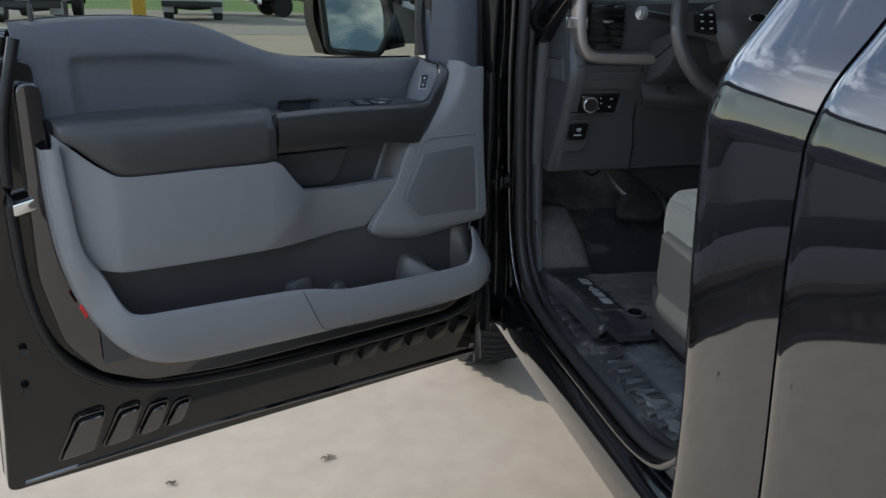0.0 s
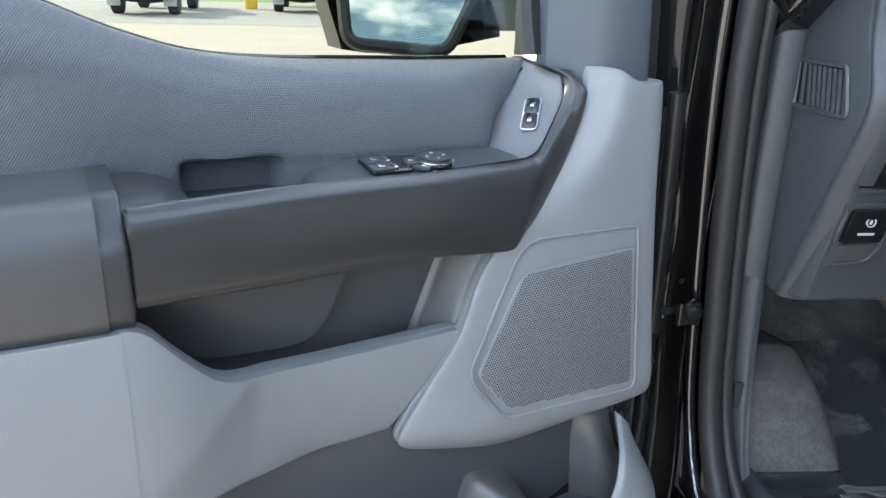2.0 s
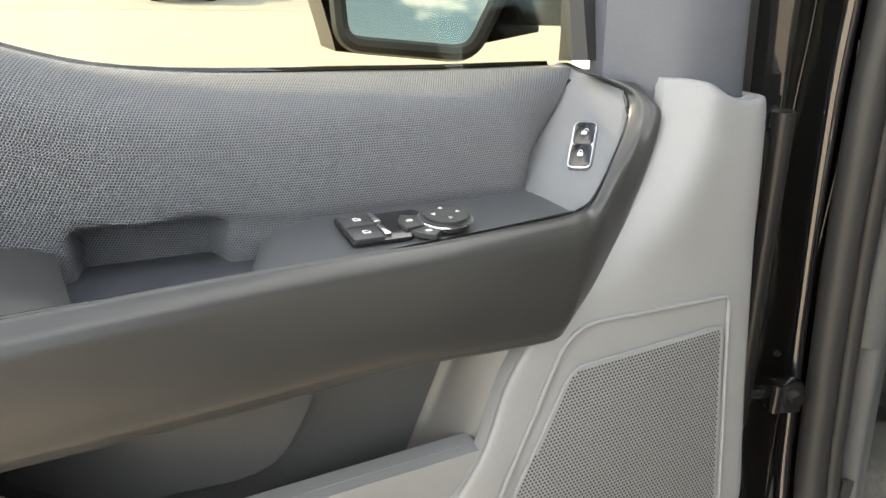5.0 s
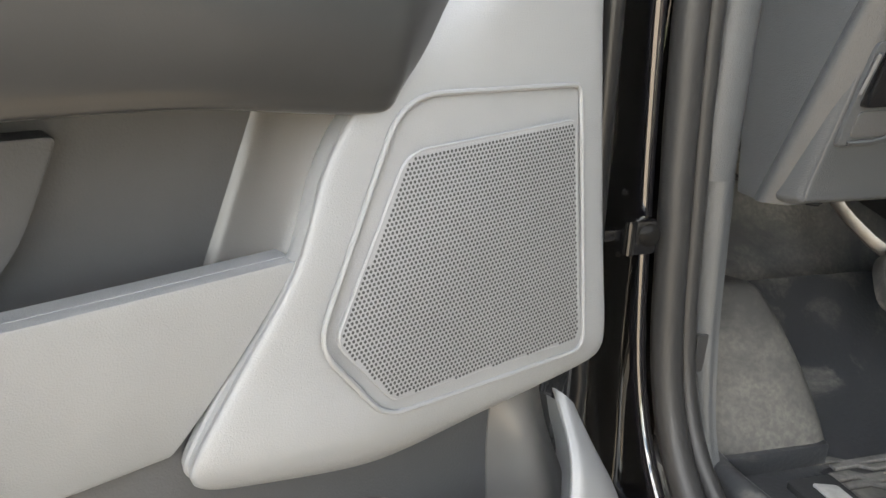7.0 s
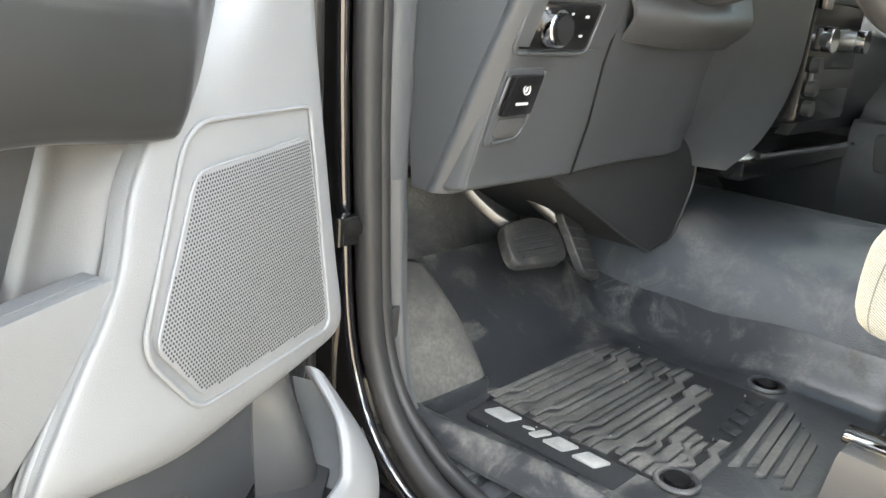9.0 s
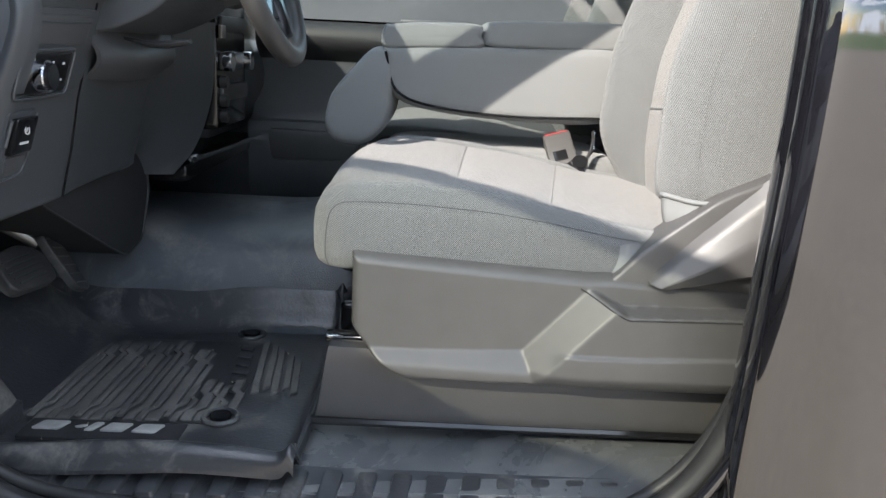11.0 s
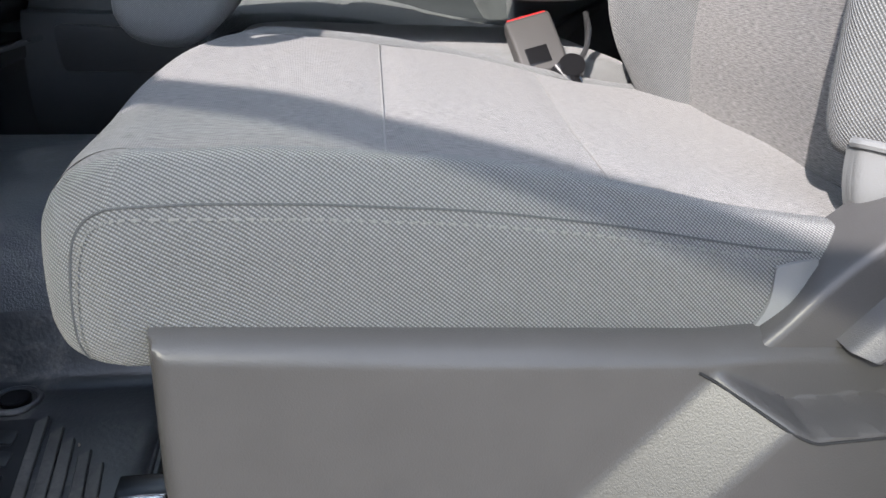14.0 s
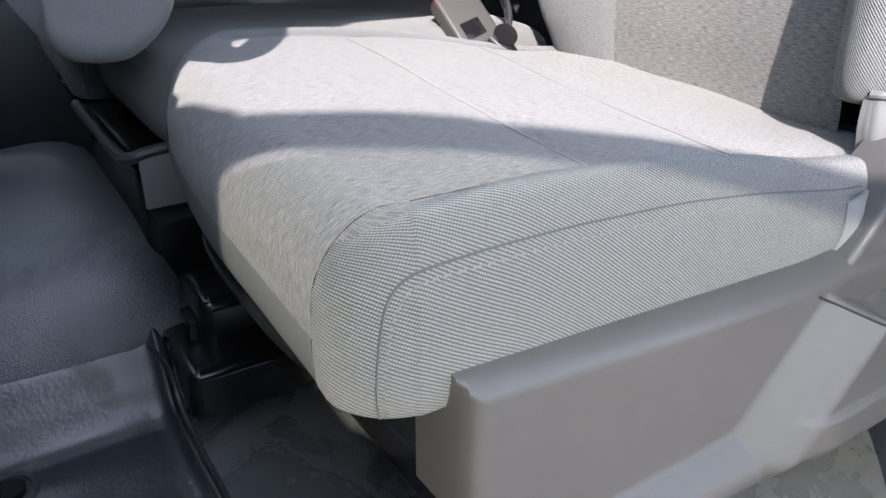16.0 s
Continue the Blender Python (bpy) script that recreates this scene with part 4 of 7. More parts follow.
part("grille_edge", tube([leaning(p.x, p.y, 0.0018) for p in grille_out], 0.0014, 6, True, up=(0, 1, 0)), light_grey, grille)


def inside(p, poly):
    c, n = False, len(poly)
    for i in range(n):
        a, b = poly[i], poly[i - 1]
        if (a.y > p[1]) != (b.y > p[1]) and p[0] < (b.x - a.x) * (p[1] - a.y) / (b.y - a.y) + a.x:
            c = not c
    return c


verts, faces = [], []
pitch = 0.0034
row = 0
z = 0.945
slope = -0.0548
while z < 1.150:
    u = 0.047 + (pitch / 2 if row % 2 else 0)
    while u < 0.277:
        zz = z + slope * (u - 0.066)
        if all(inside((u + dx, zz + dz), grille_out) for dx, dz in ((0.0016, 0), (-0.0016, 0), (0, 0.0016), (0, -0.0016))):
            k = len(verts)
            for a in range(8):
                verts.append(leaning(u + 0.00116 * math.cos(a * math.pi / 4), zz + 0.00116 * math.sin(a * math.pi / 4), 0.0032))
            faces.append(tuple(range(k, k + 8)))
        u += pitch
    z += pitch * 0.866
    row += 1
hm = bpy.data.meshes.new("perforation")
hm.from_pydata(verts, [], faces)
hm.materials.append(hole_dark)
holes = new("perforation", hm)
holes.parent = grille
tagged(holes, "fine dark round perforations", kind="stuff")

# lower shell with the map pocket
outer_edge = [(1.090, 1.218), (1.090, 1.10), (1.078, 0.98), (1.050, 0.88), (1.005, 0.80), (0.94, 0.748), (0.85, 0.727), (0.70, 0.722), (0.56, 0.721), (0.51, 0.721), (0.44, 0.720), (0.36, 0.719), (0.19, 0.719), (0.075, 0.734), (0.030, 0.768), (0.010, 0.806), (0.024, 0.872), (0.016, 0.912)]
inner_edge = [(1.058, 1.225), (1.052, 1.12), (1.042, 1.02), (1.010, 0.955), (0.985, 0.893), (0.957, 0.872), (0.88, 0.867), (0.72, 0.861), (0.605, 0.855), (0.55, 0.846), (0.48, 0.832), (0.40, 0.828), (0.22, 0.824), (0.125, 0.829), (0.104, 0.843), (0.083, 0.876), (0.056, 0.906)]
w_in = [0.004, 0.012, 0.018, 0.024, 0.048, 0.058, 0.060, 0.062, 0.064, 0.064, 0.064, 0.064, 0.064, 0.066, 0.062, 0.042, -0.004]
rows = [[], [], [], [], [], [], [], [], []]
for (a, b), (c, d), w in zip(inner_edge, outer_edge, w_in):
    for k, (f, dw) in enumerate(((0.40, -0.016), (0.10, -0.011), (0.0, -0.005), (0.01, 0.0), (0.09, 0.006), (0.45, max(0.006, w * 0.22)), (0.80, w * 0.30 - 0.012), (0.96, -0.014 - w * 0.15), (1.02, -0.05 - w * 0.8))):
        rows[k].append((a + (c - a) * f, w + dw, b + (d - b) * f))
lower = part("lower_shell", sheet(rows, 110, 36, 0.0), light_grey, door, "light grey lower shell with a map pocket", 60)
part("pocket_back", sheet([[(1.02, -0.03, 0.99), (0.6, -0.042, 0.98), (0.2, -0.046, 0.97), (0.05, -0.050, 0.96), (-0.02, -0.056, 0.95)], [(1.02, -0.03, 0.74), (0.6, -0.042, 0.73), (0.2, -0.046, 0.73), (0.05, -0.050, 0.73), (-0.02, -0.056, 0.73)]], 12, 4, 0.01), pocket_dark, door, "dark back of the map pocket")
part("pocket_floor", sheet([[(1.0, -0.03, 0.82), (0.6, -0.042, 0.76), (0.2, -0.046, 0.755), (0.02, -0.05, 0.775)], [(1.0, 0.03, 0.82), (0.6, 0.055, 0.76), (0.2, 0.05, 0.755), (0.02, 0.0, 0.775)]], 12, 4, 0.005, (0, 0, -1)), pocket_dark, door)
for u0, h, wide in ((0.552, 0.842, 0.040), (0.452, 0.812, 0.026)):
    part("bottle_rest", sheet([[(u0 + wide, -0.046, h - 0.012), (u0 + wide * 0.4, -0.044, h), (u0 - wide * 0.4, -0.044, h), (u0 - wide, -0.046, h - 0.012)], [(u0 + wide, -0.040, h - 0.02), (u0 + wide * 0.5, -0.026, h - 0.008), (u0 - wide * 0.5, -0.026, h - 0.008), (u0 - wide, -0.040, h - 0.02)], [(u0 + wide * 1.2, -0.042, 0.755), (u0 + wide * 0.7, -0.012, 0.755), (u0 - wide * 0.7, -0.012, 0.755), (u0 - wide * 1.2, -0.042, 0.755)]], 20, 14, 0.004), pocket_dark, door, "moulded bottle rest in the map pocket")
wedge = [[(0.282, -0.048, 0.755), (0.266, -0.046, 0.832), (0.246, -0.044, 0.850), (0.200, -0.046, 0.836), (0.150, -0.048, 0.755)], [(0.278, -0.02, 0.755), (0.260, -0.018, 0.826), (0.240, -0.014, 0.842), (0.192, -0.018, 0.812), (0.146, -0.02, 0.755)], [(0.240, 0.046, 0.755), (0.206, 0.046, 0.785), (0.176, 0.046, 0.800), (0.152, 0.046, 0.780), (0.130, 0.046, 0.755)]]
part("bottle_rest", sheet(wedge, 24, 12, 0.004, (0, 0, -1)), recess_grey, door, "moulded wedge that divides the map pocket")
part("pocket_floor", box((0.02, -0.044, 0.752), (0.30, 0.046, 0.760), 0.002), pocket_dark, door)
part("bottle_rest", sheet([[(0.092, -0.048, 0.90), (0.066, -0.040, 0.90), (0.040, -0.046, 0.90)], [(0.096, -0.046, 0.85), (0.064, -0.022, 0.85), (0.030, -0.040, 0.85)], [(0.090, -0.046, 0.76), (0.05, -0.004, 0.77), (0.010, -0.030, 0.79)]], 14, 14, 0.004), recess_grey, door, "rounded end of the map pocket")
part("shell_seam", tube(spline([(0.596, 0.066, 0.852), (0.588, 0.074, 0.83), (0.575, 0.0825, 0.796), (0.556, 0.082, 0.757), (0.535, 0.0785, 0.746), (0.50, 0.077, 0.743), (0.40, 0.076, 0.741), (0.28, 0.074, 0.739), (0.16, 0.068, 0.738)], 40), 0.0013, 5), pocket_dark, lower)
part("red_marker", prism(fillet([(1.062, 0.895), (1.052, 0.868), (1.046, 0.872), (1.056, 0.899)], 0.001), 0.0, 0.006, uz, 0.001), red_mark, door, "small red reflector")

# sail panel, window frame, glass
part("sail_panel", sheet([[(0.118, -0.136, 1.340), (0.090, -0.105, 1.322), (0.055, -0.085, 1.312), (0.0, -0.088, 1.312), (-0.022, -0.105, 1.312)], [(0.122, -0.134, 1.48), (0.095, -0.105, 1.48), (0.06, -0.088, 1.48), (0.0, -0.10, 1.48), (-0.022, -0.12, 1.48)], [(0.126, -0.140, 1.62), (0.10, -0.115, 1.62), (0.06, -0.105, 1.62), (0.0, -0.12, 1.62), (-0.02, -0.14, 1.62)]], 20, 8, 0.02), upper_grey, door, "slate sail panel beside the window")
part("sail_fin", prism(fillet([(0.112, 1.345), (-0.06, 1.31), (-0.04, 1.62), (0.135, 1.64)], 0.01), -0.165, -0.13, uz, 0.004), rubber, door)
frame_pts = [(0.126, 1.352), (0.130, 1.60), (0.29, 1.705), (0.55, 1.780), (0.85, 1.858), (1.05, 1.890), (1.125, 1.82), (1.135, 1.44)]
part("window_frame", tube(spline([(u, -0.165 - max(0, z - 1.35) * 0.12, z) for u, z in frame_pts], 50), 0.016, 8, flat=1.5), rubber, door, "black window frame")
part("glass_seal", tube(spline([(u, -0.158 - (0.022 if u < 0.4 else 0.010 if u < 0.55 else 0.0), z + 0.001) for u, z in belt], 40), 0.0030, 6), gloss_black, door)
part("glass_channel", sheet([[(0.36, -0.150, 1.340), (0.22, -0.150, 1.338), (0.105, -0.150, 1.336)], [(0.36, -0.168, 1.347), (0.22, -0.168, 1.345), (0.105, -0.168, 1.343)], [(0.36, -0.192, 1.340), (0.22, -0.192, 1.338), (0.105, -0.192, 1.336)]], 12, 8, 0.05, (0, 0, -1)), rubber, door, "black rubber window channel")
part("window_pane", sheet([[(0.126, -0.170, 1.33), (0.6, -0.170, 1.33), (1.13, -0.170, 1.33)], [(0.130, -0.20, 1.60), (0.6, -0.225, 1.815), (1.12, -0.228, 1.885)]], 6, 3, 0.0), glass, door, "clear green-tinted window pane")
part("lock_pin", tube([(1.055, -0.14, 1.445), (1.055, -0.14, 1.468), (1.055, -0.14, 1.478)], [0.006, 0.005, 0.0035], 8), charcoal, door)

# outside mirror
mir = part("mirror_housing", sheet([[(0.272, -0.50, 1.335), (0.20, -0.53, 1.325), (0.10, -0.53, 1.330), (0.0, -0.50, 1.35)], [(0.285, -0.54, 1.45), (0.2, -0.60, 1.45), (0.10, -0.60, 1.45), (-0.02, -0.54, 1.45)], [(0.28, -0.50, 1.62), (0.2, -0.54, 1.63), (0.10, -0.54, 1.63), (0.0, -0.50, 1.62)]], 14, 12, 0.06, (0, 1, 0)), gloss_black, door, "black outside mirror housing")
part("mirror_rim", tube([Vector((p.x, -0.412 - (p.x - 0.16) * 0.35 - (p.y - 1.46) * 0.20, p.y)) for p in fillet([(0.272, 1.62), (0.268, 1.345), (0.130, 1.333), (0.060, 1.46), (0.055, 1.62)], 0.022, 6)], 0.010, 8, True, up=(0, 1, 0)), charcoal, mir, "grey mirror rim")
part("mirror_glass", prism(fillet([(0.268, 1.62), (0.264, 1.350), (0.132, 1.338), (0.064, 1.46), (0.058, 1.62)], 0.022, 6), -0.421, -0.410, lambda a, b, h: Vector((a, h - (a - 0.16) * 0.35 - (b - 1.46) * 0.20, b)), 0.0), mirror_mat, mir, "mirror glass that reflects the sky")
part("mirror_arm", sheet([[(0.10, -0.47, 1.50), (0.06, -0.30, 1.46), (0.05, -0.16, 1.44)], [(0.10, -0.47, 1.36), (0.06, -0.30, 1.37), (0.05, -0.16, 1.38)]], 8, 6, 0.05, (-1, 0, 0)), gloss_black, mir, "black mirror arm")
part("red_strip", box((0.085, -0.436, 1.385), (0.092, -0.424, 1.43), 0.002), red_mark, mir, "small red lamp strip")

# door check strap at the pillar
check = thing("door_check", "black steel door check arm", "door check", pose(0.870, 2.232, 1.0))
part("check_arm", box((-0.075, -0.006, -0.006), (0.02, 0.004, 0.006), 0.003), gloss_black, check)
part("check_block", box((-0.014, -0.016, -0.019), (0.020, 0.006, 0.017), 0.006), gloss_black, check)
part("check_roller", disc(0.007, 0.034, pose(-0.010, -0.012, 0.0), 16, 0.001), jamb_black, check)
part("check_bolt", disc(0.0085, 0.010, pose(0.010, -0.018, 0.002, 90), 6, 0.001), jamb_black, check)
part("bolt_washer", disc(0.0115, 0.004, pose(0.010, -0.016, 0.002, 90), 20, 0.001), jamb_black, check)
for z in (1.036, 0.972):
    part("pillar_bolt", disc(0.0045, 0.006, pose(0.0, 0.022, z - 1.0, 90), 14, 0.001), jamb_black, check)


# ---- dashboard ----
dash = thing("dashboard", "dark slate dashboard with bronze vent trim", "dashboard")


def face_y(z):
    """the driver's face of the dash leans forward below the vents"""
    return 2.100 + (1.244 - z) * 0.30


zs = (1.345, 1.30, 1.25, 1.20, 1.15, 1.10, 1.06, 1.045)
rows = [[(0.992, face_y(z) + 0.030, z), (1.000, face_y(z) + 0.006, z), (1.014, face_y(z), z), (1.10, face_y(z), z), (1.20, face_y(z), z), (1.30, face_y(z) + 0.012, z), (1.42, face_y(z) + 0.02, z), (1.55, face_y(z) + 0.02, z), (1.64, face_y(z) + 0.05, z)] for z in zs]
rows.append([(x, y + 0.03, z - 0.008) for x, y, z in rows[-1]])
knee = part("knee_panel", sheet(rows, 60, 40, 0.02, (0, 1, 0)), dash_grey, dash, "dark slate knee panel", 50)
part("panel_seam", tube([(1.186, face_y(1.34) - 0.001, 1.34), (1.195, face_y(1.20) - 0.001, 1.20), (1.215, face_y(1.12) - 0.001, 1.12), (1.222, face_y(1.045) - 0.001, 1.045)], 0.0018, 6), gloss_black, knee)
# end cap on the door side, with its grille
cap_out = fillet([(2.285, 1.60), (2.275, 1.30), (2.238, 1.035), (2.208, 1.035), (2.085, 1.315), (2.120, 1.41), (2.14, 1.60)], [0.01, 0.01, 0.004, 0.004, 0.03, 0.02, 0.01])
cap = part("end_cap", prism(cap_out, -1.02, -0.988, yz, 0.004), dash_grey, dash, "dark end cap with a slotted grille")
part("cap_ridge", sheet([[(0.989, 2.214, 1.036), (0.989, 2.15, 1.18), (0.989, 2.092, 1.315), (0.992, 2.118, 1.40), (0.996, 2.14, 1.60)], [(0.986, 2.198, 1.036), (0.986, 2.135, 1.18), (0.986, 2.080, 1.312), (0.990, 2.105, 1.40), (0.994, 2.125, 1.60)], [(1.004, 2.182, 1.036), (1.004, 2.118, 1.18), (1.004, 2.070, 1.312), (1.006, 2.092, 1.40), (1.01, 2.11, 1.60)]], 30, 10, 0.02, (1, 0, 0)), dash_grey, dash)
part("grille_frame", tube([Vector((0.9865, p.x, p.y)) for p in fillet([(2.247, 1.352), (2.140, 1.354), (2.122, 1.296), (2.245, 1.292)], 0.010, 4)], 0.0035, 6, True, up=(1, 0, 0)), dash_grey, cap)
part("grille_back", prism(fillet([(2.245, 1.350), (2.142, 1.352), (2.126, 1.298), (2.243, 1.294)], 0.008), -0.99, -0.9868, yz, 0), gloss_black, cap)
for i in range(9):
    y = 2.234 - i * 0.0115
    part("slat", prism([(y, 1.349), (y - 0.004, 1.349), (y - 0.016 if i > 0 else y - 0.010, 1.297), (y - 0.011 if i > 0 else y - 0.005, 1.297)], -0.99, -0.984, yz, 0.001), dash_grey, cap)
# upper dash, vent and bronze surround
part("dash_top", sheet([[(0.99, 2.14, 1.50), (1.2, 2.09, 1.50), (1.5, 2.10, 1.51), (1.9, 2.12, 1.50), (2.5, 2.16, 1.48)], [(0.99, 2.24, 1.535), (1.2, 2.22, 1.545), (1.5, 2.20, 1.56), (1.9, 2.22, 1.53), (2.5, 2.24, 1.51)], [(0.99, 2.60, 1.40), (1.2, 2.62, 1.40), (1.5, 2.64, 1.41), (1.9, 2.62, 1.40), (2.5, 2.60, 1.38)]], 24, 10, 0.03, (0, 0, -1)), dash_grey, dash, "dark soft dash top")
part("upper_face", sheet([[(1.0, 2.115, 1.505), (1.3, 2.09, 1.505), (1.7, 2.10, 1.505), (2.5, 2.15, 1.485)], [(1.0, 2.09, 1.42), (1.3, 2.08, 1.42), (1.7, 2.09, 1.40), (2.5, 2.13, 1.38)], [(1.0, 2.085, 1.335), (1.3, 2.10, 1.335), (1.7, 2.10, 1.30), (2.5, 2.14, 1.26)]], 20, 8, 0.03, (0, 1, 0)), dash_grey, dash)
bz = spline([(0.990, 2.075, 1.52), (0.990, 2.068, 1.46), (0.998, 2.062, 1.40), (1.022, 2.058, 1.363), (1.06, 2.055, 1.352), (1.12, 2.053, 1.350), (1.205, 2.050, 1.350)], 40)
rows = [[], [], [], [], []]
for i, p in enumerate(bz):
    f = i / 39
    nx, nz = (1, 0) if f < 0.35 else ((0, 1) if f > 0.62 else (math.cos((f - 0.35) / 0.27 * math.pi / 2), math.sin((f - 0.35) / 0.27 * math.pi / 2)))
    for k, (d, yy) in enumerate(((-0.004, 0.03), (-0.002, 0.002), (0.010, -0.006), (0.024, -0.002), (0.030, 0.03))):
        rows[k].append((p.x + nx * d, p.y + yy, p.z + nz * d))
part("vent_surround", sheet(rows, 40, 20, 0.0), dash_metal, dash, "bronze satin vent surround")
vent = part("air_vent", prism(fillet([(1.028, 1.50), (1.122, 1.50), (1.122, 1.385), (1.05, 1.385), (1.028, 1.41)], 0.008), -2.09, -2.075, xz, 0.002), gloss_black, dash, "black air vent with slats")
for i in range(6):
    z = 1.488 - i * 0.0175
    part("slat", box((1.030, 2.062, z - 0.003), (1.120, 2.088, z + 0.001), 0.001), gloss_black, vent)
part("vent_tab", box((1.055, 2.055, 1.452), (1.085, 2.066, 1.460), 0.003), chrome, vent, "bright vent tab")
part("chrome_strip", box((0.960, 2.066, 1.437), (1.020, 2.073, 1.465), 0.002), chrome, dash, "bright chrome strip beside the vent")
# coin tray, headlamp switch, parking brake switch
part("tray_frame", prism(fillet([(1.000, 1.327), (1.178, 1.330), (1.176, 1.235), (1.158, 1.217), (0.994, 1.217), (0.998, 1.285)], 0.010), -2.085, -2.064, lambda a, b, h: Vector((a + 0.016, face_y(b) - h - 2.068, b)), 0.003), dash_grey, knee)
tray_line = fillet([(1.012, 1.318), (1.176, 1.321), (1.170, 1.281), (1.009, 1.278)], 0.008, 5)
tray = part("coin_tray", prism(tray_line, 0.0, 0.006, lambda a, b, h: Vector((a, face_y(b) - h, b)), 0.003), pocket_dark, knee, "dark closed coin tray")
part("tray_gap", tube([Vector((p.x, face_y(p.y) - 0.0012, p.y)) for p in tray_line], 0.0016, 6, True, up=(0, 1, 0)), gloss_black, tray)
part("tray_fold", tube([Vector((x, face_y(z) - 0.0062, z)) for x, z in ((1.016, 1.308), (1.170, 1.311))], 0.0014, 6), dash_grey, tray)


def on_face(outline, lo, hi, bevel=0.002):
    """a slab on the leaning face of the knee panel; the outline is in x and z"""
    return prism(outline, lo, hi, lambda a, b, h: Vector((a, face_y(b) - h, b)), bevel)


hl = part("headlamp_panel", on_face(fillet([(1.014, 1.277), (1.146, 1.280), (1.142, 1.226), (1.010, 1.224)], 0.008), 0.0, 0.006), gloss_black, knee, "gloss black headlamp switch panel")
part("panel_bezel", tube([Vector((p.x, face_y(p.y) - 0.006, p.y)) for p in fillet([(1.011, 1.281), (1.150, 1.284), (1.146, 1.222), (1.007, 1.220)], 0.010, 5)], 0.0022, 6, True, up=(0, 1, 0)), dash_grey, hl)
kx, kz = 1.062, 1.249
part("knob_ring", disc(0.0205, 0.017, pose(kx, face_y(kz) - 0.012, kz, 90), 32, 0.002), chrome, hl, "bright ring of the headlamp knob")
part("headlamp_knob", disc(0.0176, 0.022, pose(kx, face_y(kz) - 0.014, kz, 90), 32, 0.002), gloss_black, hl, "round black headlamp knob")
for x, z, w in ((1.024, 1.252, 0.005), (1.040, 1.270, 0.0042), (1.092, 1.266, 0.0042), (1.096, 1.252, 0.0042), (1.092, 1.237, 0.0042), (1.122, 1.264, 0.007), (1.122, 1.242, 0.007)):
    part("symbol", on_face([(x + p[0], z + p[1]) for p in rect(w, 0.0030, 0.0008)], 0.006, 0.0066, 0), white_mark, hl)
eb = part("brake_switch_frame", on_face(fillet([(1.010, 1.204), (1.080, 1.205), (1.078, 1.112), (1.014, 1.110)], 0.006), 0.0, 0.005, 0.003), dash_grey, knee, "parking brake switch in a shallow frame")
part("frame_edge", tube(spline([Vector((x, face_y(z) - 0.0075, z)) for x, z in ((1.0135, 1.194), (1.0125, 1.180), (1.0110, 1.160))], 8), 0.0026, 6), dash_grey, eb)
part("frame_edge", tube(spline([Vector((x, face_y(z) - 0.0060, z)) for x, z in ((1.0785, 1.200), (1.0770, 1.160), (1.0740, 1.136), (1.0660, 1.122), (1.050, 1.1165), (1.022, 1.1150))], 20), 0.0022, 6), dash_grey, eb)
part("brake_switch", on_face(fillet([(1.019, 1.196), (1.070, 1.197), (1.069, 1.150), (1.018, 1.148)], 0.004), 0.004, 0.014, 0.003), gloss_black, eb, "black parking brake switch")
part("switch_dip", on_face(fillet([(1.020, 1.144), (1.069, 1.145), (1.067, 1.122), (1.022, 1.120)], 0.006), 0.004, 0.007, 0.001), pocket_dark, eb)
part("symbol", tube([(1.044 + 0.0058 * math.cos(a * 0.5236), face_y(1.180) - 0.0146, 1.180 + 0.0058 * math.sin(a * 0.5236)) for a in range(12)], 0.0009, 5, True, up=(0, 1, 0)), white_mark, eb)
part("symbol", on_face([(1.044 + p[0], 1.180 + p[1]) for p in rect(0.0035, 0.006, 0.0006)], 0.0138, 0.0147, 0), white_mark, eb)
part("symbol", on_face([(1.044 + p[0], 1.163 + p[1]) for p in rect(0.022, 0.0034, 0.001)], 0.0138, 0.0147, 0), white_mark, eb)
for ob in (hl, eb):
    ob.location += Vector((-0.008, 0.0027, -0.009))
# lower dash towards the middle
shroud = part("column_cover", prism(fillet([(2.12, 1.395), (1.955, 1.445), (1.935, 1.405), (1.985, 1.335), (2.07, 1.300), (2.13, 1.300)], [0.01, 0.02, 0.02, 0.04, 0.02, 0.01]), -1.52, -1.205, yz, 0.014, 3, False), dash_grey, dash, "dark steering column shroud")
part("shroud_seam", tube([(1.2035, 2.12, 1.352), (1.2035, 2.03, 1.372), (1.2035, 1.945, 1.418)], 0.0014, 5), gloss_black, shroud)
part("tilt_lever", tube(spline([(1.26, 2.06, 1.292), (1.235, 2.0, 1.285), (1.225, 1.95, 1.292)], 10), [0.006, 0.007, 0.008, 0.009, 0.010, 0.010, 0.010, 0.009, 0.008, 0.006], 8, flat=0.6), charcoal, dash, "dark column tilt lever")
part("column_recess", sheet([[(1.19, 2.088, 1.300), (1.35, 2.084, 1.300), (1.56, 2.092, 1.300)], [(1.20, 2.075, 1.262), (1.35, 2.060, 1.258), (1.56, 2.085, 1.258)], [(1.22, 2.105, 1.230), (1.35, 2.100, 1.222), (1.54, 2.115, 1.222)]], 20, 10, 0.006, (0, 1, 0)), pocket_dark, dash, "dark recess under the column")
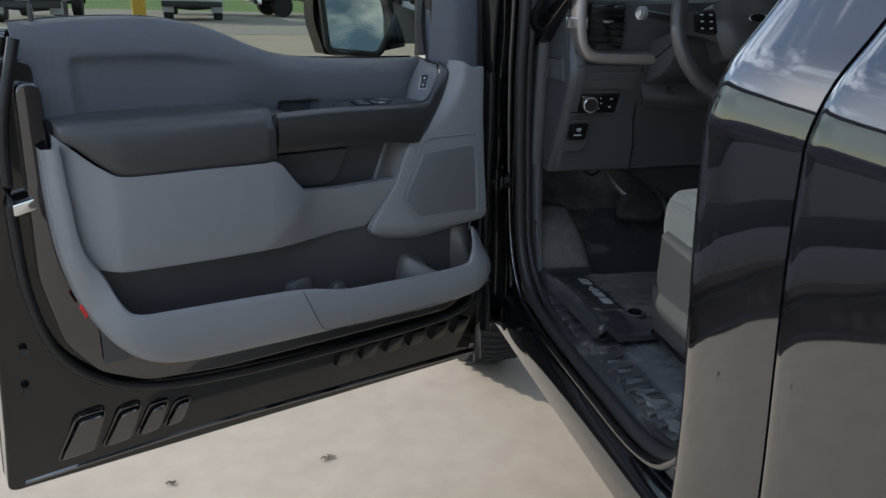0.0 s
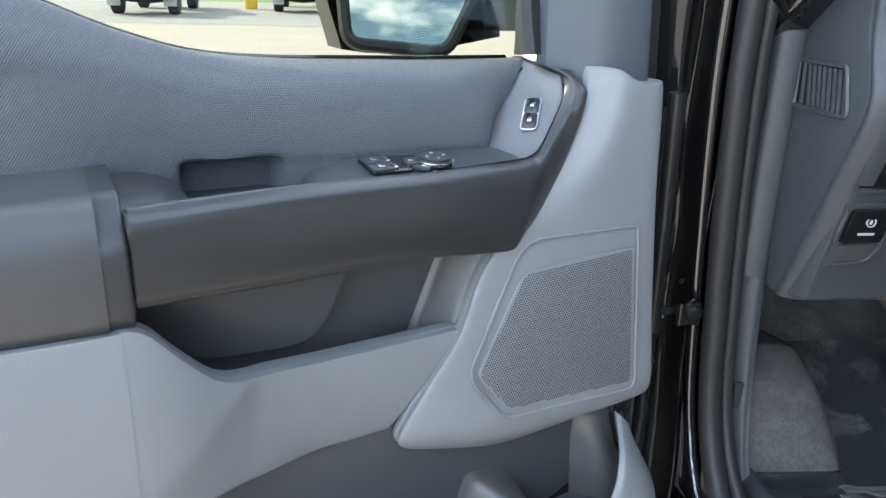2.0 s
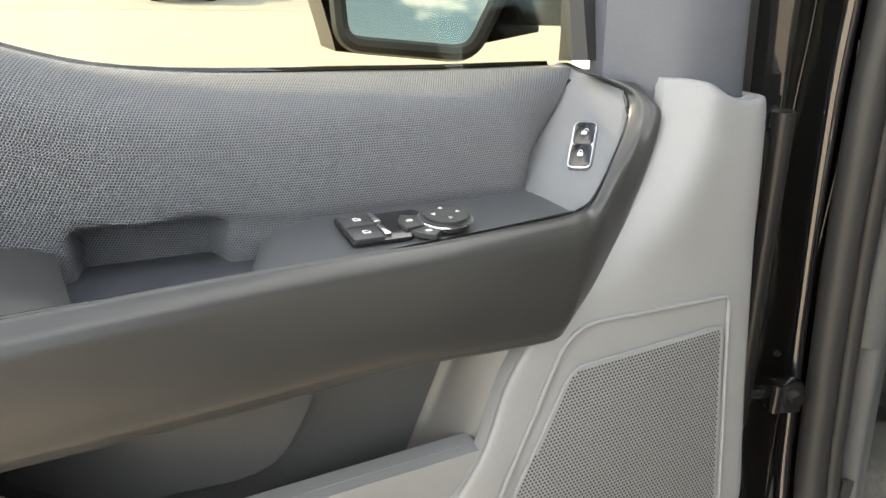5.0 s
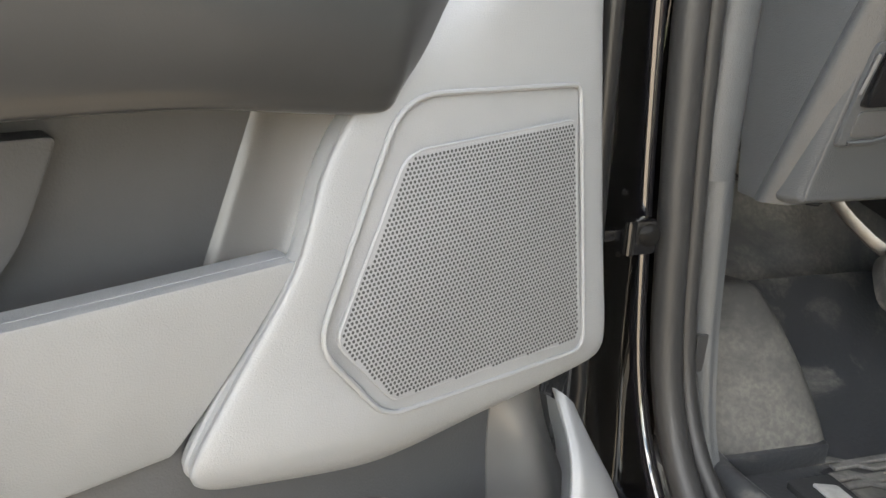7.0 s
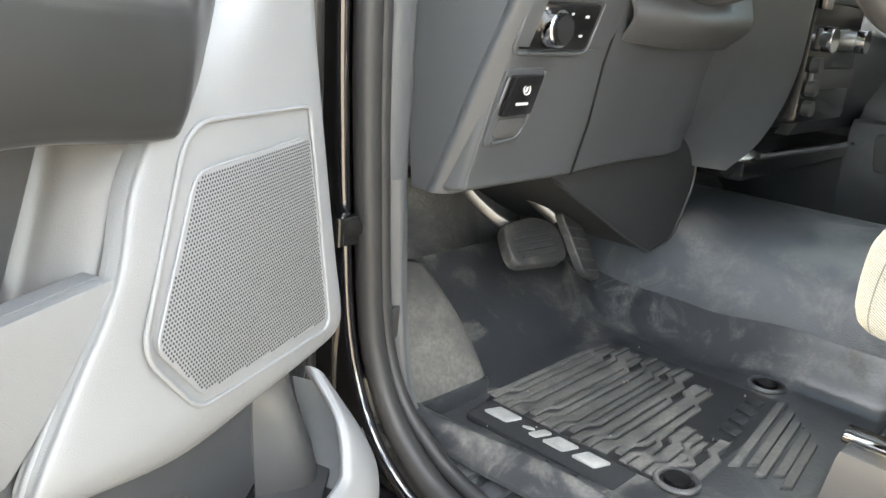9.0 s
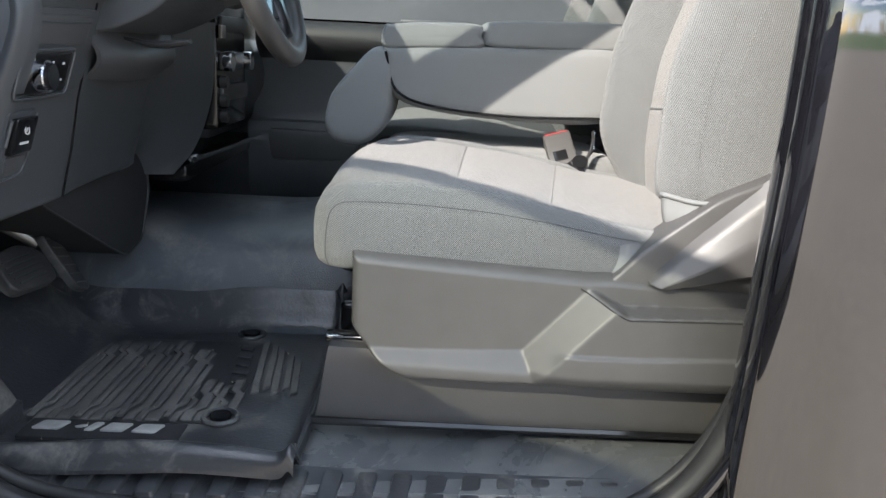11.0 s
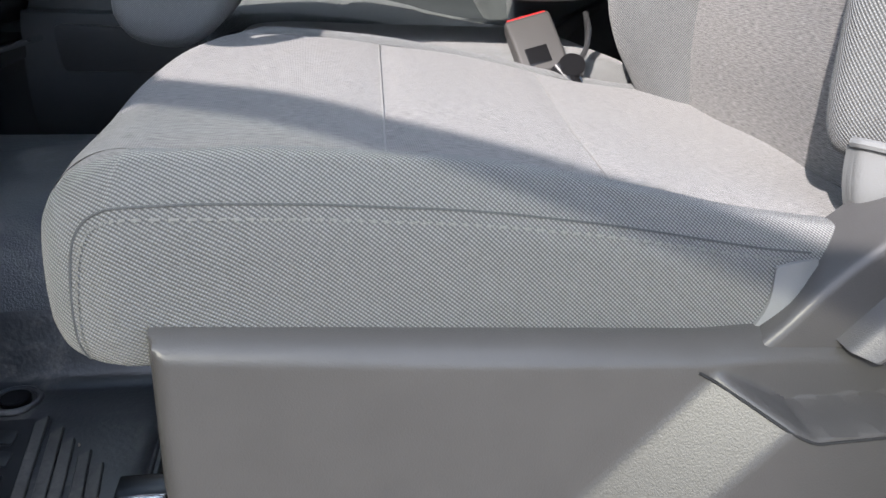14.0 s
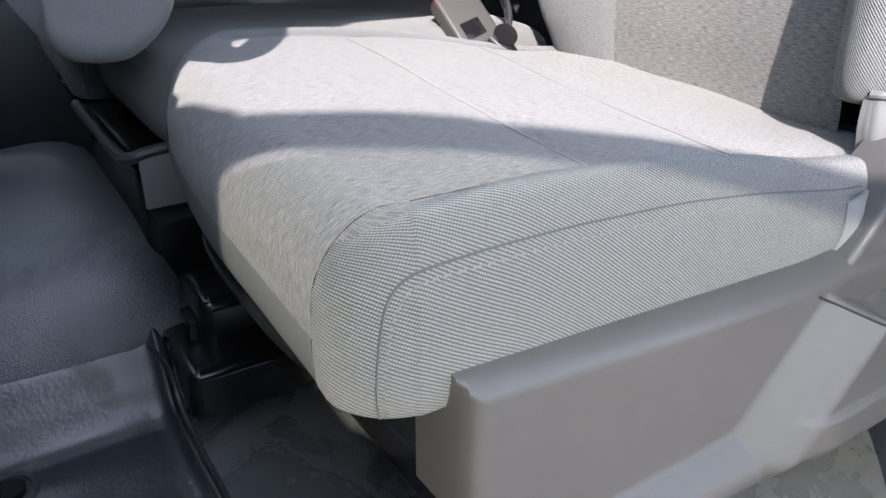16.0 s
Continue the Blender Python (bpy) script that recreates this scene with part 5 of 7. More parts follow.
part("side_bolster", sheet([[(1.47, 2.12, 1.31), (1.60, 2.085, 1.33), (1.70, 2.045, 1.33), (1.735, 2.06, 1.33), (1.75, 2.14, 1.33)], [(1.47, 2.155, 1.18), (1.62, 2.12, 1.18), (1.735, 2.065, 1.18), (1.765, 2.085, 1.18), (1.775, 2.16, 1.18)], [(1.48, 2.20, 1.08), (1.635, 2.19, 1.07), (1.728, 2.10, 1.07), (1.75, 2.12, 1.07), (1.76, 2.19, 1.07)], [(1.50, 2.27, 1.02), (1.652, 2.262, 1.008), (1.705, 2.145, 1.006), (1.722, 2.16, 1.006), (1.735, 2.22, 1.01)]], 30, 20, 0.012, (0, 1, 0), su=False), dash_grey, dash, "dark knee bolster")
stack = part("centre_panel", box((1.76, 2.06, 1.10), (2.02, 2.2, 1.42), 0.015), gloss_black, dash, "black centre stack with controls")
for z in (1.33, 1.25, 1.18):
    part("control_strip", box((1.78, 2.052, z - 0.018), (2.0, 2.063, z + 0.018), 0.004), charcoal, stack)
part("control_knob", disc(0.022, 0.02, pose(1.80, 2.045, 1.25, 90)), chrome, stack)
part("control_knob", disc(0.022, 0.02, pose(1.98, 2.045, 1.25, 90)), chrome, stack)
part("start_label", box((1.765, 2.050, 1.30), (1.80, 2.058, 1.328), 0.002), dash_metal, stack, "bronze label plate")
for z in (1.205, 1.165, 1.13):
    part("control_knob", disc(0.014, 0.016, pose(1.785, 2.052, z, 90), 20), charcoal, stack)
part("tray_edge", tube([(1.79, 2.125, 1.028), (2.40, 2.105, 1.02)], 0.006, 8), chrome, dash, "bright tray edge")
part("lower_tray", box((1.76, 2.135, 0.98), (2.46, 2.34, 1.02), 0.01), gloss_black, dash)
part("glove_box", sheet([[(2.02, 2.12, 1.33), (2.5, 2.14, 1.31)], [(2.02, 2.09, 1.2), (2.5, 2.11, 1.18)], [(2.02, 2.16, 1.05), (2.5, 2.18, 1.04)]], 8, 8, 0.03, (0, 1, 0)), dash_grey, dash, "dark glove box")

# obd clip, kick panel, foot rest, pedals
worn_white = mat("worn_white_print", (0.31, 0.31, 0.30), 0.6, vary=0.4, scale=60)
obd = thing("diagnostic_clip", "small pale clip under the dash", "clip", pose(1.448, 2.270, 1.003))
part("clip_body", box((-0.014, -0.010, -0.007), (0.014, 0.010, 0.006), 0.003), light_grey, obd)
kick = tagged(link_mesh("kick_panel", sheet([[(0.955, 2.262, 1.05), (0.985, 2.245, 1.05), (1.0, 2.30, 1.05), (1.0, 2.62, 1.05)], [(0.965, 2.258, 0.85), (0.99, 2.235, 0.85), (1.0, 2.28, 0.85), (1.0, 2.62, 0.85)], [(0.965, 2.23, 0.72), (0.995, 2.20, 0.72), (1.005, 2.25, 0.72), (1.005, 2.62, 0.72)], [(0.965, 2.10, 0.685), (0.995, 2.08, 0.685), (1.005, 2.15, 0.685), (1.005, 2.62, 0.685)]], 20, 16, 0.015, (-0.3, 1, 0)), dash_grey), "dark plastic kick panel beside the pillar", "kick panel")
part("access_cover", box((0.970, 2.238, 0.83), (0.984, 2.246, 0.875), 0.002), charcoal, kick)
rest = thing("foot_rest", "dusty dark foot rest beside the kick panel", "foot rest")
part("rest_pad", sheet([[(1.005, 2.345, 0.890), (1.07, 2.343, 0.893), (1.105, 2.340, 0.888), (1.122, 2.352, 0.868)], [(1.005, 2.322, 0.884), (1.075, 2.320, 0.886), (1.112, 2.318, 0.878), (1.132, 2.33, 0.855)], [(1.005, 2.270, 0.81), (1.09, 2.268, 0.815), (1.135, 2.266, 0.808), (1.155, 2.278, 0.79)], [(1.005, 2.228, 0.74), (1.10, 2.226, 0.743), (1.148, 2.225, 0.737), (1.168, 2.236, 0.722)], [(1.005, 2.218, 0.69), (1.10, 2.216, 0.69), (1.150, 2.216, 0.69), (1.172, 2.226, 0.69)]], 24, 30, 0.1, (0, 1, -0.2)), rest_dust, rest)
part("rest_toe", box((1.008, 2.215, 0.690), (1.160, 2.236, 0.726), 0.006), mat_rubber, rest)
box_ = thing("heater_box", "black felt-covered block under the dashboard", "heater box")
hb = fillet([(1.21, 1.075), (1.69, 1.075), (1.695, 0.97), (1.645, 0.872), (1.555, 0.860), (1.50, 0.885), (1.23, 1.030)], [0.01, 0.01, 0.02, 0.02, 0.015, 0.03, 0.02])
part("box_body", prism(hb, -2.50, -2.20, xz, 0.012, 3), black_felt, box_)
part("box_seam", tube([Vector((p.x, 2.199, p.y)) for p in hb], 0.0025, 6, True, up=(0, 1, 0)), rubber, box_)
brake = thing("brake_pedal", "worn black brake pedal on a dull steel arm", "pedal")
oval = fillet([(-0.078, -0.034), (0.072, -0.044), (0.090, 0.022), (0.040, 0.048), (-0.058, 0.042)], 0.030, 6)
bo, br_, bu = Vector((1.335, 2.292, 0.888)), Vector((1, 0.02, -0.06)).normalized(), Vector((0.02, 0.66, 0.75)).normalized()
bn = br_.cross(bu)
pad = part("pedal_pad", prism([p for p in oval], -0.016, 0.004, lambda a, b, h: bo + br_ * a + bu * b + bn * h, 0.005, 3), pedal_rubber, brake, "scuffed rubber pedal pad")
for i in range(5):
    f = -0.022 + i * 0.011
    part("tread", tube([bo + br_ * (-0.055 + abs(f) * 0.4) + bu * f + bn * 0.004, bo + br_ * (0.055 - abs(f) * 0.3) + bu * f + bn * 0.004], 0.0018, 5), mat_rubber, pad)
part("pedal_arm", tube(spline([(1.325, 2.325, 0.903), (1.290, 2.36, 0.935), (1.262, 2.40, 0.985), (1.245, 2.43, 1.08), (1.24, 2.45, 1.20)], 16), 0.0062, 8, flat=1.7), pedal_steel, brake, "dull steel pedal arm")
part("arm_bracket", box((1.225, 2.42, 1.06), (1.262, 2.50, 1.22), 0.006), black_felt, brake)
gas = thing("accelerator_pedal", "narrow black accelerator pedal", "pedal")
go, gr, gu = Vector((1.452, 2.275, 0.872)), Vector((0.96, 0.05, -0.25)).normalized(), Vector((-0.20, 0.42, 0.88)).normalized()
gn = gr.cross(gu)
gp = part("pedal_pad", prism(fillet([(-0.030, -0.062), (0.026, -0.070), (0.040, 0.030), (0.010, 0.070), (-0.028, 0.060)], 0.018, 5), -0.014, 0.003, lambda a, b, h: go + gr * a + gu * b + gn * h, 0.004, 3), pedal_rubber, gas, "scuffed rubber pedal pad")
for i in range(6):
    f = -0.05 + i * 0.02
    part("tread", tube([go + gr * -0.022 + gu * f + gn * 0.003, go + gr * 0.026 + gu * f + gn * 0.003], 0.0018, 5), mat_rubber, gp)
part("pedal_arm", tube(spline([(1.425, 2.310, 0.91), (1.40, 2.36, 0.95), (1.365, 2.44, 1.02), (1.35, 2.47, 1.12)], 12), 0.007, 8, flat=1.5), pedal_steel, gas, "dull steel pedal arm")
for i in range(3):
    w_ = thing("wiring_lead", "thin dark wiring under the dashboard", "cable", group="wiring under the dashboard")
    part("lead", tube(spline([(1.03 + 0.05 * i, 2.42, 1.10), (1.07 + 0.06 * i, 2.36, 1.02 - 0.02 * i), (1.16 + 0.05 * i, 2.38, 1.03), (1.22 + 0.04 * i, 2.44, 1.12)], 16), 0.004, 6), black_felt, w_)

# ---- steering wheel ----
wheel = thing("steering_wheel", "dark grey steering wheel with thumb buttons", "steering wheel", pose(1.36, 1.885, 1.455, 90 - 19))
R = 0.190
part("rim", tube([(R * math.cos(a * math.pi / 32), R * math.sin(a * math.pi / 32), 0) for a in range(64)], 0.0175, 12, True, up=(0, 0, 1)), pad_black, wheel, "charcoal leather rim")
part("hub_pad", sheet([[(-0.095, 0.055, 0.0), (-0.05, 0.068, 0.012), (0, 0.070, 0.014), (0.05, 0.068, 0.012), (0.095, 0.055, 0.0)], [(-0.10, 0.0, 0.008), (-0.05, 0.0, 0.032), (0, 0.0, 0.036), (0.05, 0.0, 0.032), (0.10, 0.0, 0.008)], [(-0.075, -0.07, 0.0), (-0.04, -0.075, 0.022), (0, -0.078, 0.026), (0.04, -0.075, 0.022), (0.075, -0.07, 0.0)], [(-0.05, -0.085, -0.02), (-0.03, -0.09, -0.02), (0, -0.09, -0.02), (0.03, -0.09, -0.02), (0.05, -0.085, -0.02)]], 20, 20, 0.05, (0, 0, -1)), pad_black, wheel, "charcoal airbag hub")
part("emblem", disc(0.024, 0.004, pose(0, 0.012, 0.037) @ Matrix.Diagonal((1, 0.42, 1, 1)), 32, 0.001), gloss_black, wheel, "dark oval emblem")
part("emblem_ring", tube([(0.0245 * math.cos(a * math.pi / 16), 0.012 + 0.0105 * math.sin(a * math.pi / 16), 0.039) for a in range(32)], 0.0013, 6, True), chrome, wheel, "bright oval ring")
for s in (-1, 1):
    part("spoke", sheet([[(s * 0.085, 0.045, 0.005), (s * 0.13, 0.040, -0.002), (s * 0.178, 0.036, -0.004)], [(s * 0.090, 0.0, 0.010), (s * 0.13, 0.0, 0.004), (s * 0.182, 0.0, -0.002)], [(s * 0.085, -0.04, 0.003), (s * 0.13, -0.022, -0.002), (s * 0.178, -0.018, -0.004)]], 10, 8, 0.02, (0, 0, -1)), pad_black, wheel)
    bt = part("button_pad", prism(fillet([(s * 0.095, -0.022), (s * 0.150, -0.014), (s * 0.150, 0.030), (s * 0.100, 0.036)], 0.008), 0.004, 0.016, xyz, 0.003), gloss_black, wheel, "black thumb button pad")
    for i in range(3):
        for j in range(2):
            part("button_mark", box((s * 0.112 + s * j * 0.024 - 0.004, -0.008 + i * 0.016 - 0.0015, 0.0158), (s * 0.112 + s * j * 0.024 + 0.004, -0.008 + i * 0.016 + 0.0015, 0.0166), 0), white_mark, bt)
    part("lower_spoke", sheet([[(s * 0.030, -0.085, 0.006), (s * 0.06, -0.13, 0.002), (s * 0.085, -0.165, 0.0)], [(s * 0.055, -0.075, 0.006), (s * 0.085, -0.12, 0.002), (s * 0.110, -0.15, 0.0)]], 8, 4, 0.012, (0, 0, -1)), chrome, wheel, "satin silver lower spoke")
part("column", tube([(0, 0, -0.03), (0, 0.0, -0.12), (0, 0.0, -0.25)], [0.05, 0.055, 0.06], 16), charcoal, wheel)
stalk = thing("column_stalk", "pale-tipped steering column stalk", "stalk", pose(1.28, 1.99, 1.47))
part("stalk_arm", tube([(0.0, 0.0, -0.02), (-0.09, -0.02, 0.0), (-0.165, -0.045, 0.01)], [0.012, 0.010, 0.009], 10), charcoal, stalk)
part("stalk_tip", disc(0.016, 0.022, pose(-0.178, -0.048, 0.012, 0, 90, 14), 20, 0.005), light_grey, stalk, "pale round stalk tip")

# ---- floor mat ----
gloss_rubber = mat("smooth_black_rubber", (0.024, 0.025, 0.027), 0.32, vary=0.3)
fm = thing("floor_mat", "dusty black ribbed rubber floor mat", "floor mat")


def mz(y):
    return 0.708 - max(0, y - 1.85) * 0.035


rows = []
for y in (2.43, 2.38, 2.32, 2.25, 2.18, 2.05, 1.92, 1.82, 1.775):
    up = 0.16 * max(0.0, (y - 2.20) / 0.23) ** 1.6
    k = 1.0 if y < 2.2 else max(0.0, 1 - (y - 2.2) / 0.2)
    wob = 0.006 * math.sin(y * 31) + 0.004 * math.sin(y * 13)
    rows.append([(0.986, y, mz(y) + 0.008 * k + up), (0.996 + wob, y, mz(y) + 0.028 * k + up), (1.014 + wob, y, mz(y) + 0.036 * k + up), (1.034, y, mz(y) + 0.010 * k + up), (1.055, y, mz(y) + up), (1.25, y, mz(y) + up), (1.50, y, mz(y) + up), (1.558, y, mz(y) + 0.004 + up), (1.584, y, mz(y) + 0.046 + up * 0.4), (1.601, y, mz(y) + 0.082 + up * 0.2), (1.614, y, mz(y) + 0.084 + up * 0.2)])
rows.append([(x, 1.760, z + 0.012) for x, y, z in rows[-1]])
rows.append([(x, 1.752, z + 0.002) for x, y, z in rows[-2]])


def creased(p, a, b):
    """shallow folds where the mat has been trodden"""
    return p + Vector((0, 0, 0.006 * noise.noise(Vector((p.x * 7, p.y * 7, 1.0))) * (1 if p.y > 2.2 or p.x > 1.5 or p.x < 1.05 else 0.1)))


part("mat_sheet", sheet(rows, 110, 80, 0.006, (0, 0, -1), creased), mat_rubber, fm)
part("mat_rim", tube(spline([(1.614, y, mz(y) + 0.085) for y in (2.22, 2.1, 1.95, 1.82, 1.78)] + [(1.575, 1.757, mz(1.757) + 0.062), (1.535, 1.754, mz(1.757) + 0.016), (1.40, 1.754, mz(1.757) + 0.008), (1.06, 1.756, mz(1.757) + 0.010), (1.016, 1.757, mz(1.757) + 0.036), (0.990, 1.76, mz(1.757) + 0.018)], 90), 0.0035, 6), mat_rubber, fm, "raised rubber rim of the mat")
# dark sheet under the ribs: the shade of the grooves as colour
part("rib_bed", prism(fillet([(1.140, 2.236), (1.500, 2.236), (1.490, 1.885), (1.140, 1.885)], 0.01), -0.003, 0.0012, lambda u, v, h: Vector((u, v, mz(v) + h)), 0), gloss_rubber, fm, "dark sheet that shades the grooves between the ribs")
y = 2.226
for i in range(19):
    hw = (0.0052, 0.0052, 0.0078, 0.0052, 0.0105, 0.0052, 0.0052, 0.0088)[i % 8]
    y -= hw
    a = 1.146 + (0.014 if i % 4 == 1 else 0.0)
    b = (1.486 if i < 11 else 1.440 if i < 14 else 1.30) - 0.012 * (i % 3)
    jog, c1, c2 = 0.012, a + 0.026 + 0.006 * (i % 2), b - 0.055 - 0.008 * (i % 2)
    mid_ = [(a, y), (c1, y), (c1 + 0.014, y - jog), (c2, y - jog), (c2 + 0.014, y), (b, y)]
    outl = [Vector((x, yy + hw)) for x, yy in mid_] + [Vector((x, yy - hw)) for x, yy in mid_[::-1]]
    part("rib", prism(outl, -0.001, 0.0048, lambda u, v, h: Vector((u, v, mz(v) + h)), 0.0012, 1), mat_top, fm)
    y -= hw + 0.0046
part("name_plate", prism(fillet([(1.080, 2.19), (1.140, 2.19), (1.140, 1.945), (1.080, 1.945)], 0.006), mz(2.05) - 0.004, mz(2.05) + 0.004, xyz, 0.002), black_felt, fm, "smooth black name panel")


def mark(pts, top=0.0068):
    return prism(fillet(pts, 0.0035, 3), mz(2.05) + 0.003, mz(2.05) + top, xyz, 0.001)


# worn pale slanting bars in place of the name
for y0, w in ((2.172, 0.048), (2.110, 0.012), (2.092, 0.016), (2.068, 0.040), (2.020, 0.042)):
    lo_, hi_ = (1.103, 1.129) if w != 0.012 else (1.112, 1.119)
    part("letter_block", mark([(lo_, y0 + 0.004), (hi_, y0 - 0.006), (hi_, y0 - w * 0.86 - 0.006), (lo_, y0 - w * 0.86 + 0.004)]), worn_white, fm, "worn white raised block")
for x, y in ((1.154, 1.899), (1.525, 1.936)):
    part("anchor_ring", tube([(x + 0.026 * math.cos(a * math.pi / 12), y + 0.026 * math.sin(a * math.pi / 12), mz(y) + 0.006) for a in range(24)], 0.004, 8, True), mat_rubber, fm)
    part("anchor_cap", disc(0.017, 0.008, pose(x, y, mz(y) + 0.007)), gloss_black, fm)
for i in range(6):
    x = 1.265 + i * 0.038
    part("emboss", prism(rect(0.024, 0.030 - 0.004 * (i % 2), 0.003), -0.002, 0.0035, lambda a, b, h, x=x: Vector((x + a + 0.25 * b, 1.905 + b + (x - 1.27) * 0.12, mz(1.9) + h)), 0.001), gloss_rubber, fm)
for i in range(5):
    y0 = 1.868 - i * 0.017
    x0, x1 = 1.245 + 0.020 * (i % 2), 1.478 - 0.024 * i
    part("rib", prism([Vector((x0, y0 + 0.0055)), Vector((x1, y0 + 0.0055 + (x1 - x0) * 0.12)), Vector((x1 + 0.012, y0 - 0.0055 + (x1 - x0) * 0.12)), Vector((x0 + 0.012, y0 - 0.0055))], -0.001, 0.0048, lambda u, v, h: Vector((u, v, mz(v) + h)), 0.0012, 1), mat_top, fm)
for i in range(4):
    y0 = 2.10 - i * 0.045
    part("rib", prism([Vector((1.055, y0)), Vector((1.074, y0 - 0.006)), Vector((1.074, y0 - 0.018)), Vector((1.055, y0 - 0.012))], -0.001, 0.004, lambda u, v, h: Vector((u, v, mz(v) + h)), 0.001, 1), mat_rubber, fm)
random.seed(5)
for k in range(14):
    cx_, cy_, r_ = random.uniform(1.08, 1.52), random.uniform(1.80, 2.20), random.uniform(0.0010, 0.0022)
    grit = thing("grit_crumb", "small pale crumb of grit on the floor mat", "grit", pose(cx_, cy_, mz(cy_) + 0.0048), "grit on the floor mat")
    part("crumb", prism([(r_ * random.uniform(0.6, 1) * math.cos(a), r_ * random.uniform(0.6, 1) * math.sin(a)) for a in (0, 1.2, 2.5, 3.8, 5.1)], -0.002, r_ * 0.7, xyz, 0), concrete, grit)

# ---- sill plate with ribs ----
sill = tagged(link_mesh("sill_plate", sheet([[(0.945, y, 0.650), (0.952, y, 0.672), (0.975, y, 0.683), (1.01, y, 0.690), (1.035, y, 0.70)] for y in (2.20, 2.0, 1.6, 1.28)], 14, 10, 0.01, (0, 0, -1)), mat_rubber), "black ribbed plastic sill plate", "sill plate")
for i in range(17):
    y = 2.12 - i * 0.050
    q = fillet([(0.966, y), (1.026, y - 0.006), (1.026, y - 0.034), (0.966, y - 0.028)], 0.006, 3)
    part("rib", prism(q, 0.672, 0.6925, lambda u, v, h: Vector((u, v, h + (u - 0.975) * 0.18)), 0.004, 2), mat_rubber, sill)


# ---- seats ----
def seat_at(m, name, label):
    seat = thing(name, label, "seat", m)
    XL, XR, DEEP, FRONT, BOT = 1.147, 1.580, 0.049, 0.066, 0.980      # seam lines, bolster width, depth of the front roll, underside
    crest = ((1.13, 1.040), (1.20, 1.047), (1.30, 1.060), (1.40, 1.082), (1.50, 1.097), (1.60, 1.104), (1.66, 1.105), (1.80, 1.105))

    def height(y):
        for (a, p), (b, q) in zip(crest, crest[1:]):
            if y <= b:
                f = max(0.0, (y - a) / (b - a))
                return p + (q - p) * f
        return crest[-1][1]

    def lift(x):
        """the cushion climbs a little towards the console"""
        return 0.016 * max(0.0, (x - 1.25) / 0.31)

    def pivot(x):
        return 1.684 - 0.035 * max(0.0, (x - 1.36) / 0.2) ** 2

    # outline from the seam over the ridge and down to the underside: share of the width, share of the height
    roll = ((1.00, 0.995), (0.86, 1.030), (0.66, 1.052), (0.46, 1.020), (0.27, 0.920), (0.12, 0.800), (0.03, 0.680), (0.0, 0.52), (-0.01, 0.34), (0.01, 0.17), (0.10, 0.055), (0.24, 0.01), (0.40, 0.0))

    over = ((1.0, 1.0), (0.86, 1.002), (0.66, 0.997), (0.46, 0.962), (0.27, 0.890), (0.12, 0.790), (0.03, 0.675), (0.0, 0.52))

    def on_roll(k, f=0.0):
        """a place along the outline, with the ridge fading by the share f towards the front"""
        i = min(int(k), len(roll) - 2)
        g = k - i
        hs = [roll[j][1] + (over[j][1] - roll[j][1]) * f if j < len(over) else roll[j][1] for j in (i, i + 1)]
        return roll[i][0] + (roll[i + 1][0] - roll[i][0]) * g, hs[0] + (hs[1] - hs[0]) * g

    def on_side(sx, side, y, ang, k):
        """a point of a bolster: along the side up to the corner, then round it"""
        c, s = math.cos(radians(ang)), math.sin(radians(ang))
        f = s ** 1.4 if ang > 0 else 0.30 * max(0.0, (y - 1.56) / 0.12) ** 2
        if ang > 0:
            y, f = pivot(sx), 0.32 + 0.68 * f
        a, b = on_roll(k, f)
        low = BOT - 0.004 * max(0, (1.35 - y) / 0.1)
        return Vector((sx + side * DEEP * (1 - a) * c, y + FRONT * (1 - a) * s, low + (height(y) + lift(sx) - low) * b))

    stations = [(y, 0.0, 0.0) for y in (1.14, 1.20, 1.26, 1.32, 1.38, 1.44, 1.50, 1.56)] + [(1.60, 0.0, 0.12), (1.64, 0.0, 0.45)]
    stations += [(0.0, 90.0 * k / 8, 1.1 + 3.0 * (k / 8) ** 0.8) for k in range(1, 9)]

    def bolster(side, filler=False):
        """twill side panel with a rounded front corner, or the corner of plain insert cloth above it"""
        sx = XL if side < 0 else XR
        rows = []
        for y, ang, k0 in stations:
            if filler and y and y < 1.60:
                continue
            ks = [k0 * j / 6 for j in range(7)] if filler else [k0 + (12 - k0) * j / 16 for j in range(17)]
            rows.append([on_side(sx, side, y, ang, k) for k in ks])
        return rows

    def puff(p, s, t):
        return p + Vector((0, 0, 0.0025 * noise.noise(p * 9)))

    cushion = part("cushion_side", sheet(bolster(-1), 64, 90, 0.0, warp=puff), cloth_side, seat, "grey twill cushion bolster", 70)
    part("cushion_side", sheet(bolster(1), 64, 90, 0.0, warp=puff), cloth_side, seat, "grey twill cushion bolster", 70)
    for side in (-1, 1):
        part("cushion_corner", sheet(bolster(side, True), 20, 40, 0.0, warp=puff), cloth_insert, seat, "heathered light grey cushion corner", 70)

    def seams(p, s, t):
        d = min(abs(p.y - 1.546 + (p.x - 1.16) * 0.079), abs(p.y - 1.398 + (p.x - 1.16) * 0.16))
        k = 0.0030 * math.exp(-(d / 0.014) ** 2)
        edge = max(0.0, min(1.0, min(p.x - XL, XR - p.x) / 0.03))
        flat_ = max(0.0, min(1.0, (p.z - 1.03) / 0.05))
        return p + Vector((0, 0, 0.0025 * noise.noise(p * 9) + (0.003 - k) * edge * flat_))

    rows, trim = [], []
    xs = (XL, 1.19, 1.25, 1.36, 1.47, 1.535, XR)
